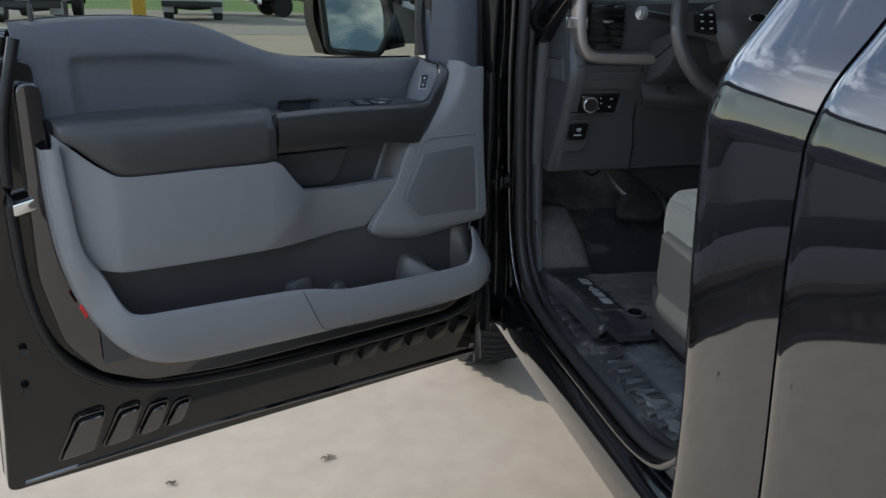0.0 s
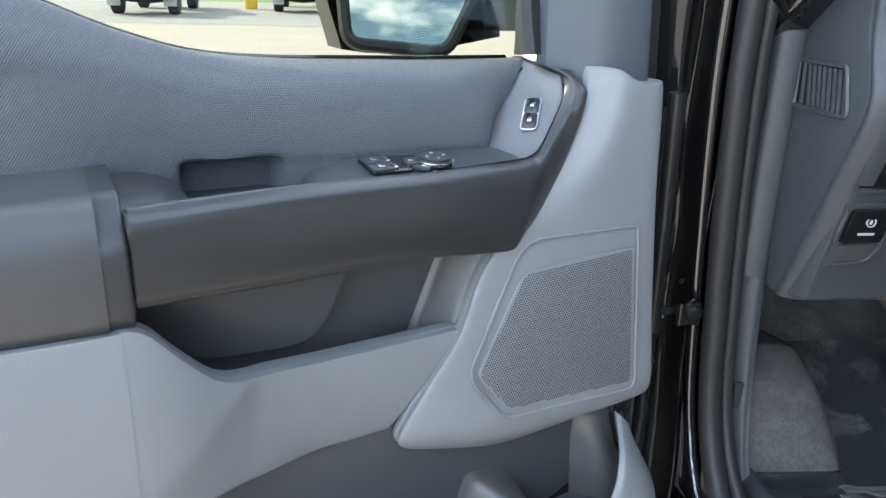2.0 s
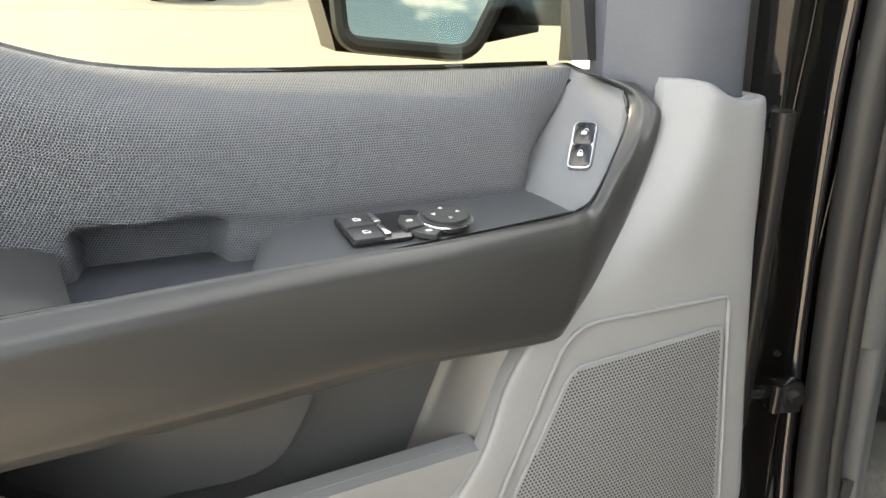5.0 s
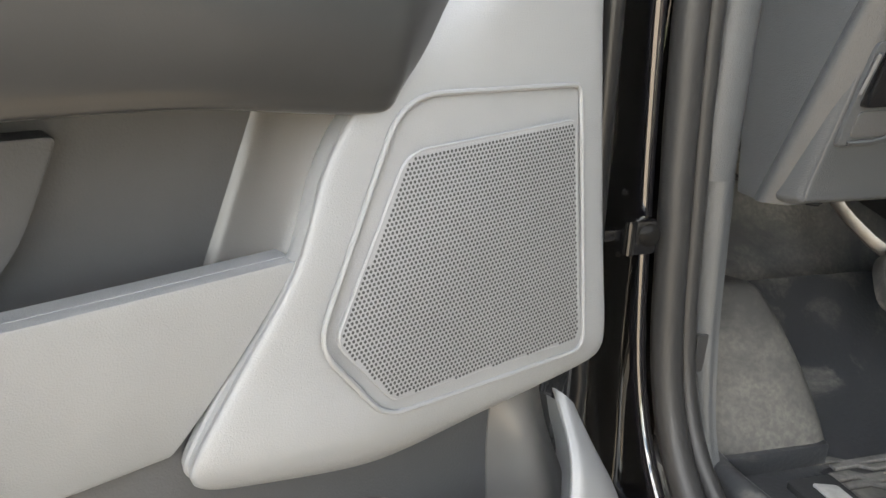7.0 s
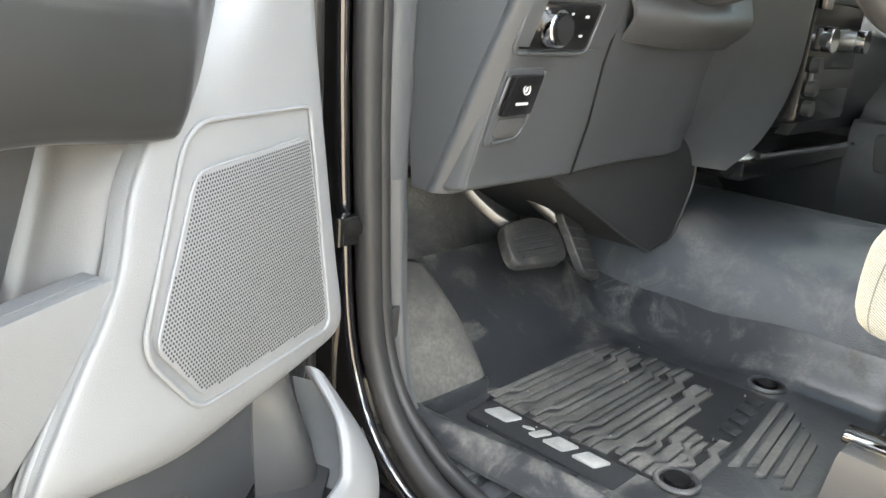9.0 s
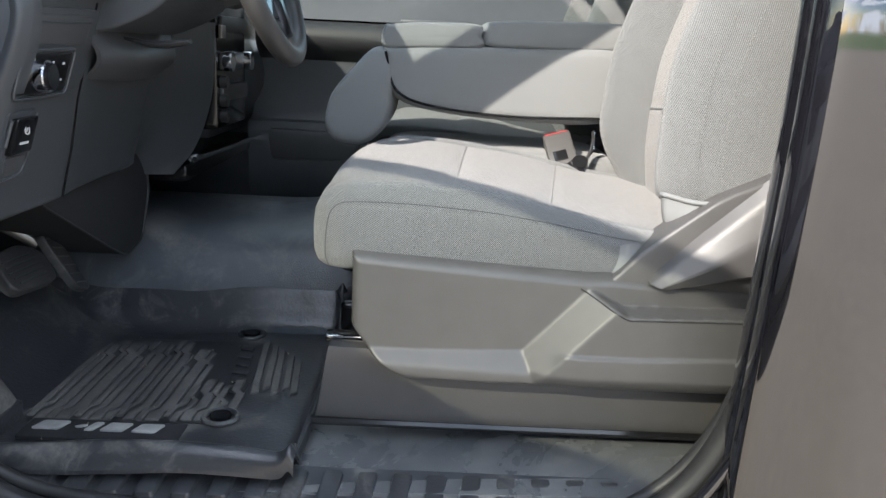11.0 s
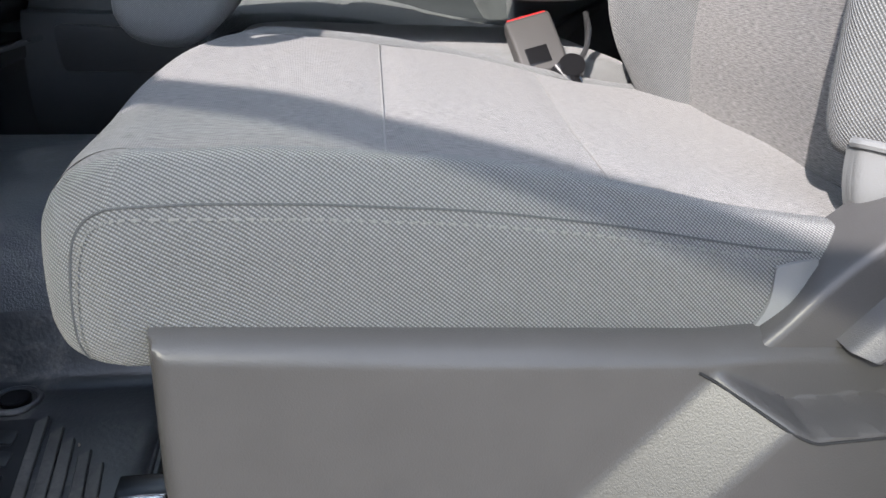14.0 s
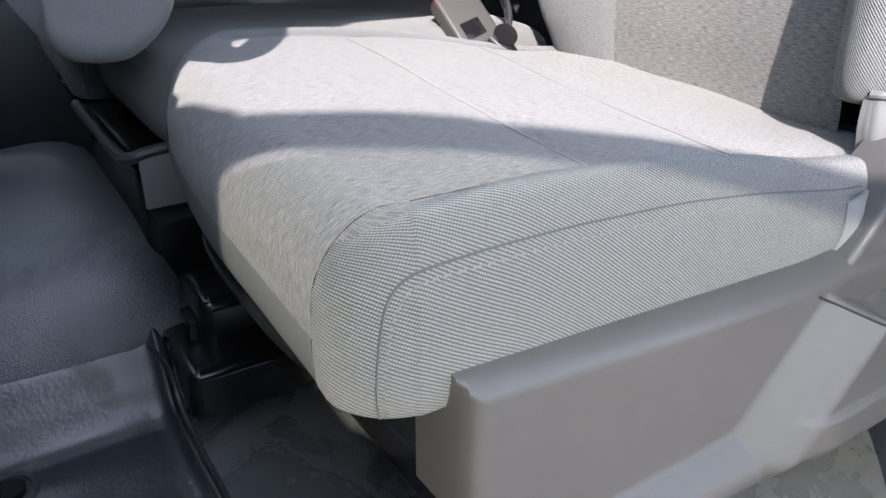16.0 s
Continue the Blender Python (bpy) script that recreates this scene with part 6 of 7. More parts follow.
    for y in (1.14, 1.22, 1.30, 1.38, 1.46, 1.54, 1.60):
        rows.append([(x, y, height(y) + lift(x)) for x in xs])
    for a, b in over:
        rows.append([(x, pivot(x) + FRONT * (1 - a), BOT + (height(pivot(x)) + lift(x) - BOT) * b) for x in xs])
    rows.append([(x, pivot(x) + FRONT * 1.005, BOT + (height(pivot(x)) + lift(x) - BOT) * 0.42) for x in xs])
    part("cushion_insert", sheet(rows, 60, 190, 0.0, warp=seams), cloth_insert, seat, "heathered light grey cushion insert", 70)
    for dy, b in ((1.012, 0.425), (1.015, 0.36), (0.99, 0.22), (0.92, 0.10), (0.80, 0.02), (0.6, 0.0)):
        trim.append([(x, pivot(x) + FRONT * dy, BOT + 0.012 * max(0.0, (x - XL) / 0.2) + (height(pivot(x)) + lift(x) - BOT) * b) for x in xs])
    part("front_trim", sheet(trim, 30, 18, 0.0), shield_cloth, seat, "plain pale grey trim under the front edge", 70)
    # seam cord and top stitching along the side, down the front corner
    def skin(y, ang, k, out):
        c, s = math.cos(radians(ang)), math.sin(radians(ang))
        n = Vector((-c, s, 0.5 if k < 6 else 0))
        return puff(on_side(XL, -1, y, ang, k), 0, 0) + n.normalized() * out

    corner = ((12, 4.9), (24, 5.1), (32, 5.5), (37, 6.2), (40, 7.2), (42, 8.3), (43, 9.3), (44, 10.2))
    line_ = [skin(1.275 + 0.0345 * k, 0, 4.8, 0.0002) for k in range(12)] + [skin(0, a, k, 0.0002) for a, k in corner]
    below = [skin(1.275 + 0.0345 * k, 0, 5.35, 0.0012) for k in range(12)] + [skin(0, a - 4 if k > 5.2 else a * 0.92, min(k + 0.45, 10.2), 0.0012) for a, k in corner]
    part("seam_cord", tube(spline(line_, 200), 0.0009, 6), cloth_side, cushion)
    path = spline(below, 260)
    verts, faces = [], []
    for i in range(0, 256, 3):
        a, b = path[i], path[min(259, i + 2)]
        t = (b - a).normalized()
        n = Vector((-1, 0, 0.3)) if i < 165 else Vector((-0.75, 0.6, 0.1))
        k = len(verts)
        ex, ey, c = t * (b - a).length * 0.42, t.cross(n).normalized() * 0.0008, (a + b) / 2
        verts += [c - ex - ey, c + ex - ey, c + ex + ey, c - ex + ey]
        faces.append((k, k + 1, k + 2, k + 3))
    me = bpy.data.meshes.new("stitching")
    me.from_pydata(verts, [], faces)
    me.materials.append(thread)
    so = new("stitching", me)
    so.parent = cushion
    tagged(so, "pale grey top stitching", kind="stuff")
    part("fabric_tab", sheet([[(1.098, 1.302, 1.036), (1.094, 1.291, 1.041), (1.100, 1.272, 1.040)], [(1.095, 1.305, 1.010), (1.091, 1.290, 1.012), (1.098, 1.272, 1.012)], [(1.096, 1.318, 0.985), (1.092, 1.305, 0.983), (1.10, 1.285, 0.984)]], 8, 8, 0.003, (1, 0, 0)), shield_cloth, seat, "pale fabric tab at the cushion's rear")
    for x0, y0, sl, x1 in ((1.146, 1.5472, 0.079, 1.572), (1.146, 1.4003, 0.16, 1.572)):
        pts = [(x0 + (x1 - x0) * k / 12, y0 - (x1 - x0) * k / 12 * sl, 0) for k in range(13)]
        part("cross_seam", tube([Vector((x, y, height(y) + lift(x) + 0.0002 + 0.0025 * noise.noise(Vector((x, y, height(y) + lift(x))) * 9))) for x, y, q in pts], 0.0010, 5), seam_cloth, seat)
    part("cushion_pan", box((1.15, 1.16, 0.90), (1.57, 1.68, 0.990), 0.02), gloss_black, seat, "black pan under the cushion")

    # back: upright below, leaning further up
    def bow(z):
        pts = ((1.00, 1.160), (1.06, 1.165), (1.12, 1.174), (1.20, 1.178), (1.30, 1.168), (1.45, 1.122), (1.65, 1.045))
        for (a, p), (b, q) in zip(pts, pts[1:]):
            if z <= b:
                return p + (q - p) * max(0, (z - a) / (b - a))
        return pts[-1][1]

    zs = (1.00, 1.04, 1.08, 1.12, 1.17, 1.23, 1.31, 1.42, 1.54, 1.65)
    part("back_insert", sheet([[(1.20 + (0.01 if z > 1.2 else 0), bow(z) - 0.002, z), (1.25, bow(z) - 0.004, z), (1.36, bow(z) - 0.010, z), (1.45, bow(z) - 0.006, z), (1.515 - 0.10 * max(0, min(0.15, z - 1.10)), bow(z) - 0.004, z)] for z in zs], 40, 60, 0.0, warp=lambda p, s, t: p - Vector((0, 0.004 * math.exp(-((p.z - 1.218) / 0.004) ** 2), 0))), cloth_back, seat, "heathered light grey back insert", 70)

    part("back_cross_seam", tube([(x, bow(1.218 - (x - 1.36) * 0.05) - d, 1.218 - (x - 1.36) * 0.05) for x, d in ((1.215, 0.001), (1.25, 0.003), (1.30, 0.006), (1.36, 0.009), (1.42, 0.007), (1.47, 0.004), (1.50, 0.002))], 0.0009, 5), shield_cloth, seat)

    def wing(z, side):
        """the side roll: share of its full swell at that height"""
        return 0.35 + 0.65 * min(1.0, max(0.0, (z - 1.04) / 0.11)) if side > 0 else 1.0

    for side in (-1, 1):
        rows = []
        for z in zs:
            if side < 0 and z < 1.08:
                continue
            f = wing(z, side)
            x0 = 1.205 if side < 0 else 1.513 - 0.10 * max(0, min(0.15, z - 1.10))
            x1 = 1.118 if side < 0 else 1.605
            w = x1 - x0
            y = bow(z)
            rows.append([(x0, y - 0.008, z), (x0 + w * 0.12, y + 0.024 * f, z), (x0 + w * 0.38, y + 0.062 * f, z), (x0 + w * 0.68, y + 0.074 * f, z), (x0 + w * 0.92, y + 0.052 * f, z), (x0 + w * 1.05, y + 0.005, z), (x0 + w * 1.08, y - 0.05, z), (x0 + w * 1.02, y - 0.13, z)])
        if side < 0:
            rows[0] = [(x + 0.004, y - 0.006, z + 0.018) for x, y, z in rows[0]]
            rows.insert(0, [(x + 0.02, y - 0.03, z - 0.008) for x, y, z in rows[0]])
        wingp = part("back_side", sheet(rows, 40, 60, 0.0, warp=puff), cloth_side, seat, "grey twill back bolster", 70)
        if side < 0:
            for k, (dx, dy) in enumerate(((-0.0905, 0.0225), (-0.0935, -0.012))):
                cord = spline([(1.205 + dx, bow(z) + dy + 0.001, z) for z in (1.105, 1.16, 1.23, 1.31, 1.42, 1.54, 1.64)], 150)
                verts, faces = [], []
                for i in range(0, 148, 2):
                    a, b = cord[i], cord[i].lerp(cord[i + 1], 0.9)
                    q = len(verts)
                    n = Vector((-0.0010, 0.0012, 0))
                    ey = Vector((0.0007, 0.0006, 0))
                    verts += [a + n - ey, b + n - ey, b + n + ey, a + n + ey]
                    faces.append((q, q + 1, q + 2, q + 3))
                me = bpy.data.meshes.new("stitching")
                me.from_pydata(verts, [], faces)
                me.materials.append(thread)
                so = new("stitching", me)
                so.parent = wingp
                tagged(so, "pale grey top stitching", kind="stuff")
    part("back_rear", box((1.15, 0.86, 1.0), (1.57, 1.00, 1.6), 0.03), pad_black, seat)
    part("back_skirt", sheet([[(1.136, 1.240, 1.107), (1.122, 1.236, 1.108), (1.104, 1.196, 1.102), (1.098, 1.14, 1.106), (1.10, 1.05, 1.12)], [(1.138, 1.236, 1.080), (1.122, 1.232, 1.078), (1.102, 1.194, 1.086), (1.096, 1.14, 1.092), (1.10, 1.05, 1.105)], [(1.14, 1.226, 1.052), (1.126, 1.222, 1.054), (1.104, 1.190, 1.074), (1.098, 1.14, 1.082), (1.10, 1.05, 1.095)]], 24, 8, 0.004, (1, 0, 0)), shield_cloth, seat, "pale grey cloth skirt of the backrest")
    part("skirt_hem", tube(spline([(1.134, 1.2405, 1.109), (1.120, 1.2365, 1.110), (1.102, 1.1965, 1.104), (1.096, 1.14, 1.108), (1.098, 1.05, 1.122)], 24), 0.0035, 8), shield_cloth, seat)

    # moulded side shield: raised plate in front, sloping facet, ledge and lower band behind
    def ramp(d, w):
        f = max(0.0, min(1.0, d / w))
        return f * f * (3 - 2 * f)

    def ledge_z(y):
        return 0.9500 + (0.002 * (1.29 - y) / 0.1 if y < 1.295 else (y - 1.295) * 0.52)

    def relief(y, z):
        # distance outside the raised plate, by its slanting rear edge and its lower edge
        ax, az, bx, bz = 1.352, 0.972, 1.437, 0.880
        ln = math.hypot(bx - ax, bz - az)
        slant = ((y - ax) * (bz - az) - (z - az) * (bx - ax)) / ln
        foot = 0.874 + 0.006 * max(0, (1.60 - y) / 0.16) - z
        d = max(slant, foot)
        h = 0.036 * max(0.0, min(1.0, d / 0.042))
        if y < 1.40:
            ledge = ledge_z(y)
            h *= 1 - ramp(z - ledge + 0.002, 0.007)
            crease = 0.889 + 0.006 * max(0.0, min(1.0, (1.285 - y) / 0.16))
            h += 0.005 * ramp(crease - z, 0.004) * ramp(1.40 - y, 0.05)
        return h - 0.018 * ramp(0.858 - z, 0.03)

    bm = bmesh.new()
    NY, NZ = 190, 84
    grid = []
    for j in range(NZ):
        row = []
        for i in range(NY):
            y = 1.686 - 0.636 * i / (NY - 1)
            hi = 1.014 - 0.055 * max(0.0, 1.679 - y) + 0.004 * ramp(1.36 - y, 0.06)
            lo = 0.831 + (0.0 if y < 1.59 else 0.05 * ((y - 1.59) / 0.08) ** 2.2)
            z = hi + (lo - hi) * (j / (NZ - 1)) ** 1.35
            e = min(z - lo, (1.686 - y) * 0.8)
            rnd = 0.014 * (1 - math.sqrt(max(0.0, 1 - (1 - min(1.0, e / 0.0105)) ** 2)))
            rnd = max(rnd, 0.028 * (1 - math.sqrt(max(0.0, 1 - (1 - min(1.0, (hi - z) / 0.017)) ** 2))))
            row.append(bm.verts.new((1.073 + 0.006 * max(0, (y - 1.50)) / 0.18 - relief(y, z) + rnd, y, z)))
        grid.append(row)
    for j in range(NZ - 1):
        for i in range(NY - 1):
            bm.faces.new((grid[j][i], grid[j][i + 1], grid[j + 1][i + 1], grid[j + 1][i]))
    ring = [(0, i) for i in range(NY)] + [(j, NY - 1) for j in range(1, NZ)] + [(NZ - 1, i) for i in range(NY - 2, -1, -1)] + [(j, 0) for j in range(NZ - 2, 0, -1)]
    back = {r: bm.verts.new((1.140, grid[r[0]][r[1]].co.y, grid[r[0]][r[1]].co.z)) for r in ring}
    for a, b in zip(ring, ring[1:] + ring[:1]):
        bm.faces.new((grid[a[0]][a[1]], back[a], back[b], grid[b[0]][b[1]]))
    bmesh.ops.recalc_face_normals(bm, faces=bm.faces)
    shield = part("side_shield", bm, shield_grey, seat, "grey moulded plastic side shield", 55)
    gap = [(y, ledge_z(y) - 0.0050) for y in (1.358, 1.345, 1.33, 1.315, 1.302, 1.292, 1.28, 1.24, 1.18, 1.10)]
    part("ledge_gap", tube(spline([Vector((1.0728 - relief(y, z), y, z)) for y, z in gap], 50), 0.0011, 6), black_felt, shield)
    for y in (1.282, 1.245, 1.210, 1.175):
        q = [(y, 0.922), (y - 0.029, 0.921), (y - 0.031, 0.909), (y - 0.002, 0.910)]
        part("embossed_block", tube([Vector((1.0560, p.x, p.y)) for p in fillet(q, 0.003, 3)], 0.0009, 5, True, up=(1, 0, 0)), shield_grey, shield)
    # arm that climbs to the recliner, and the lever on it
    arm = fillet([(1.340, 0.972), (1.306, 0.998), (1.276, 1.034), (1.173, 1.115), (1.04, 1.175), (1.0, 1.17), (1.0, 0.94), (1.25, 0.944), (1.295, 0.948)], [0.02, 0.03, 0.03, 0.02, 0.02, 0.01, 0.01, 0.01, 0.02])
    part("recliner_arm", prism(arm, -1.135, -1.0780, yz, 0.010, 4), shield_grey, seat, "grey plastic recliner arm")
    part("recliner_lever", sheet([[(1.080, 1.264, 0.994), (1.080, 1.20, 1.062), (1.080, 1.10, 1.155), (1.080, 1.02, 1.20)], [(1.066, 1.262, 0.991), (1.064, 1.195, 1.050), (1.064, 1.10, 1.130), (1.066, 1.02, 1.17)],
                                  [(1.054, 1.250, 0.988), (1.048, 1.185, 1.022), (1.048, 1.10, 1.075), (1.052, 1.02, 1.10)], [(1.060, 1.240, 0.984), (1.056, 1.17, 1.000), (1.056, 1.10, 1.015), (1.06, 1.02, 1.03)], [(1.082, 1.235, 0.983), (1.080, 1.16, 0.994), (1.080, 1.10, 1.004), (1.08, 1.02, 1.015)]], 24, 24, 0.0, su=False, sv=False), shield_grey, seat, "grey recliner lever", 20)
    # riser over the rails
    part("riser", sheet([[(1.135, 1.748, 0.722), (1.132, 1.5, 0.722), (1.132, 1.05, 0.722)], [(1.118, 1.738, 0.76), (1.114, 1.5, 0.755), (1.114, 1.05, 0.755)], [(1.098, 1.722, 0.855), (1.098, 1.5, 0.85), (1.098, 1.05, 0.85)], [(1.106, 1.718, 0.862), (1.106, 1.5, 0.856), (1.106, 1.05, 0.856)]], 12, 14, 0.03, (1, 0, 0)), shield_grey, seat, "grey plastic seat riser")
    part("riser_foot", tube([(1.130, 1.75, 0.727), (1.128, 1.4, 0.727), (1.128, 1.05, 0.727)], 0.008, 8), gloss_black, seat)
    part("seat_rail", box((1.135, 1.05, 0.856), (1.160, 1.730, 0.868), 0.002), gloss_black, seat, "black steel seat rail")
    part("rail_edge", box((1.122, 1.660, 0.868), (1.134, 1.726, 0.871), 0.001), chrome, seat, "bright rail edge")
    part("seat_rail", box((1.56, 1.05, 0.80), (1.59, 1.73, 0.83), 0.003), gloss_black, seat)
    part("seat_frame", box((1.15, 1.1, 0.72), (1.58, 1.60, 0.86), 0.02), gloss_black, seat)
    part("front_bar", tube(spline([(1.17, 1.66, 0.965), (1.22, 1.715, 0.955), (1.36, 1.722, 0.950), (1.50, 1.71, 0.955), (1.56, 1.66, 0.97)], 16), 0.006, 8), gloss_black, seat)
    return seat


driver = seat_at(Matrix(), "driver_seat", "grey cloth driver seat with plastic side shield")
copy = copy_thing(driver, pose(0.86, 0.0, 0.0))
copy.name = "passenger_seat"
tagged(copy, "grey cloth passenger seat beyond the centre console", "seat")

# buckle beside the seat
bz_, by_ = Vector((0.66, 0.20, 0.72)).normalized(), Vector((-0.12, 0.90, -0.42))
by_ = (by_ - bz_ * by_.dot(bz_)).normalized()
BUCKLE_TURN = Matrix((by_.cross(bz_), by_, bz_)).transposed().to_4x4()
buckle = thing("belt_buckle", "dark seat belt buckle with red button", "seat belt buckle", Matrix.Translation((1.606, 1.306, 1.076)) @ BUCKLE_TURN)
part("buckle_body", box((-0.013, -0.029, 0.0), (0.013, 0.029, 0.080), 0.005, 3), buckle_grey, buckle, "dark plastic buckle body")
part("buckle_window", box((-0.0145, -0.010, 0.010), (-0.012, 0.018, 0.034), 0.001), gloss_black, buckle)
part("red_button", box((-0.0100, -0.025, 0.0770), (0.0115, 0.025, 0.0826), 0.002), red_mark, buckle, "red release button")
part("buckle_stem", tube([(0, -0.016, 0.004), (0, -0.024, -0.02), (0.0, -0.03, -0.06)], [0.017, 0.015, 0.012], 12), gloss_black, buckle)
part("stem_bolt", disc(0.016, 0.02, pose(-0.006, -0.030, -0.004, 0, 90)), gloss_black, buckle)
for i in range(5):
    part("stem_cable", tube(spline([(0.0, -0.03, -0.004), (-0.004 + 0.003 * i, -0.052 - 0.002 * i, 0.012 + 0.003 * i), (0.0 + 0.003 * i, -0.070, 0.045), (0.01, -0.078, 0.075)], 10), 0.0035, 6), chrome if i == 2 else charcoal, buckle)
br = thing("anchor_bracket", "dark steel belt anchor bracket", "bracket", pose(1.60, 1.19, 1.04))
part("bracket_plate", box((-0.01, -0.03, -0.08), (0.012, 0.05, 0.025), 0.003), charcoal, br)

# belt and its stalk at the door side
belt_t = thing("seat_belt", "black webbing seat belt by the pillar", "seat belt")
part("webbing", sheet([[(1.075, 1.085, 0.99), (1.075, 1.05, 0.99)], [(1.05, 1.07, 1.3), (1.05, 1.03, 1.3)], [(1.04, 1.06, 1.65), (1.04, 1.02, 1.65)]], 4, 12, 0.002, (1, 0, 0)), rubber, belt_t)
for i in range(8):
    part("bellows_ring", tube([(1.065 + 0.018 * math.cos(a * 0.5236), 1.085 + 0.024 * math.sin(a * 0.5236), 0.975 - i * 0.014) for a in range(12)], 0.006, 6, True), gloss_black, belt_t)
part("belt_stem", tube([(1.065, 1.085, 0.99), (1.065, 1.085, 0.84)], 0.014, 8), gloss_black, belt_t)

# ---- folding middle seat used as console ----
con = thing("centre_console", "grey cloth folded middle seat used as armrest", "armrest")


def block(x0, x1, prof, soft=1.0):
    """a soft body whose outline in y and z is swept from x0 to x1 with rounded sides"""
    rows = []
    cy = sum(p[0] for p in prof) / len(prof)
    cz = sum(p[1] for p in prof) / len(prof)
    for f, s in ((0.0, 1 - 0.36 * soft), (0.006, 1 - 0.22 * soft), (0.025, 1 - 0.10 * soft), (0.07, 1 - 0.03 * soft), (0.18, 1.0), (0.5, 1.0), (0.82, 1.0), (0.93, 1 - 0.03 * soft), (0.975, 1 - 0.10 * soft), (0.994, 1 - 0.22 * soft), (1.0, 1 - 0.36 * soft)):
        rows.append([(x0 + (x1 - x0) * f, cy + (y - cy) * (0.7 + 0.3 * s), cz + (z - cz) * s) for y, z in prof + prof[:1]])
    return sheet(rows, 60, 36, 0.0)


def ends(bm):
    bmesh.ops.remove_doubles(bm, verts=bm.verts, dist=0.0005)
    bmesh.ops.holes_fill(bm, edges=[e for e in bm.edges if e.is_boundary], sides=0)
    bm.normal_update()
    lay = bm.loops.layers.uv.verify()
    for f in bm.faces:
        n = [abs(c) for c in f.normal]
        k = n.index(max(n))
        for lp in f.loops:
            c = lp.vert.co
            lp[lay].uv = ((c.y, c.z), (c.x, c.z), (c.x, c.y))[k]
    return bm


part("console_body", ends(block(1.625, 2.0, [(1.690, 1.300), (1.55, 1.308), (1.40, 1.312), (1.20, 1.315), (1.17, 1.24), (1.22, 1.165), (1.42, 1.160), (1.58, 1.172), (1.66, 1.195), (1.69, 1.24)])), cloth_far, con, "grey cloth console body")
part("front_lid", ends(block(1.635, 1.99, [(1.688, 1.345), (1.60, 1.352), (1.498, 1.352), (1.490, 1.33), (1.490, 1.305), (1.60, 1.298), (1.685, 1.295), (1.696, 1.32)])), cloth_far, con, "grey cloth front lid")
part("rear_lid", ends(block(1.635, 1.99, [(1.480, 1.358), (1.40, 1.364), (1.20, 1.366), (1.16, 1.34), (1.20, 1.310), (1.40, 1.306), (1.478, 1.308), (1.484, 1.33)])), cloth_far, con, "grey cloth armrest pad")
part("lid_tray", box((1.70, 1.52, 1.346), (1.92, 1.66, 1.356), 0.004), pocket_dark, con)
part("piping", tube(spline([(1.628, 1.684, 1.29), (1.626, 1.66, 1.215), (1.626, 1.58, 1.185), (1.626, 1.42, 1.172), (1.628, 1.24, 1.176)], 30), 0.003, 6), gloss_black, con)
part("front_lobe", ends(block(1.62, 2.0, [(1.806, 1.160), (1.792, 1.205), (1.755, 1.252), (1.708, 1.298), (1.672, 1.280), (1.668, 1.21), (1.680, 1.140), (1.725, 1.098), (1.780, 1.100), (1.804, 1.125)], 1.15)), cloth_far, con, "grey rounded front lobe")
mid = thing("middle_seat_base", "grey cloth middle seat cushion on dark base", "seat base")
part("base_cushion", ends(block(1.64, 1.98, [(1.70, 1.07), (1.66, 1.098), (1.5, 1.10), (1.2, 1.09), (1.18, 1.02), (1.5, 0.99), (1.68, 0.99), (1.71, 1.03)])), cloth_far, mid)
bin_ = part("base_box", box((1.658, 1.2, 0.792), (1.96, 1.738, 0.985), 0.014, 3), gloss_black, mid, "black plastic base with a storage bin")
part("bin_lip", tube(spline([(1.652, 1.50, 1.0), (1.652, 1.70, 0.998), (1.660, 1.742, 0.990), (1.72, 1.748, 0.985), (1.95, 1.748, 0.985)], 24), 0.007, 8), pocket_dark, bin_)
part("base_edge", box((1.648, 1.48, 0.93), (1.656, 1.735, 1.0), 0.003), light_grey, mid, "pale plastic edge of the base")
motor = thing("seat_motor_cover", "glossy black cover beside the seat rail", "cover")
part("cover_low", box((1.495, 1.60, 0.735), (1.635, 1.752, 0.800), 0.014, 3), gloss_black, motor)
part("cover_high", box((1.530, 1.58, 0.79), (1.622, 1.722, 0.862), 0.016, 3), gloss_black, motor)

# ---- passenger side ----
pdoor = thing("passenger_door", "closed slate passenger door with wavy window line", "door")
pb = [(2.10, 1.460), (1.92, 1.457), (1.745, 1.462), (1.62, 1.494), (1.48, 1.541), (1.38, 1.560), (1.17, 1.577), (1.02, 1.575)]
part("door_trim", sheet([[(2.50, y, z) for y, z in pb], [(2.462, y, z - 0.012) for y, z in pb], [(2.45, y, z - 0.05) for y, z in pb], [(2.44, y, 1.37) for y, z in pb]], 40, 16, 0.06, (1, 0, 0)), upper_grey, pdoor, "slate upper door trim")
part("door_armrest", sheet([[(2.45, y, 1.365) for y in (2.12, 1.8, 1.4, 1.0)], [(2.40, y, 1.355) for y in (2.12, 1.8, 1.4, 1.0)], [(2.385, y, 1.30) for y in (2.12, 1.8, 1.4, 1.0)], [(2.44, y, 1.25) for y in (2.12, 1.8, 1.4, 1.0)]], 12, 12, 0.02, (1, 0, 0)), charcoal, pdoor, "dark door armrest")
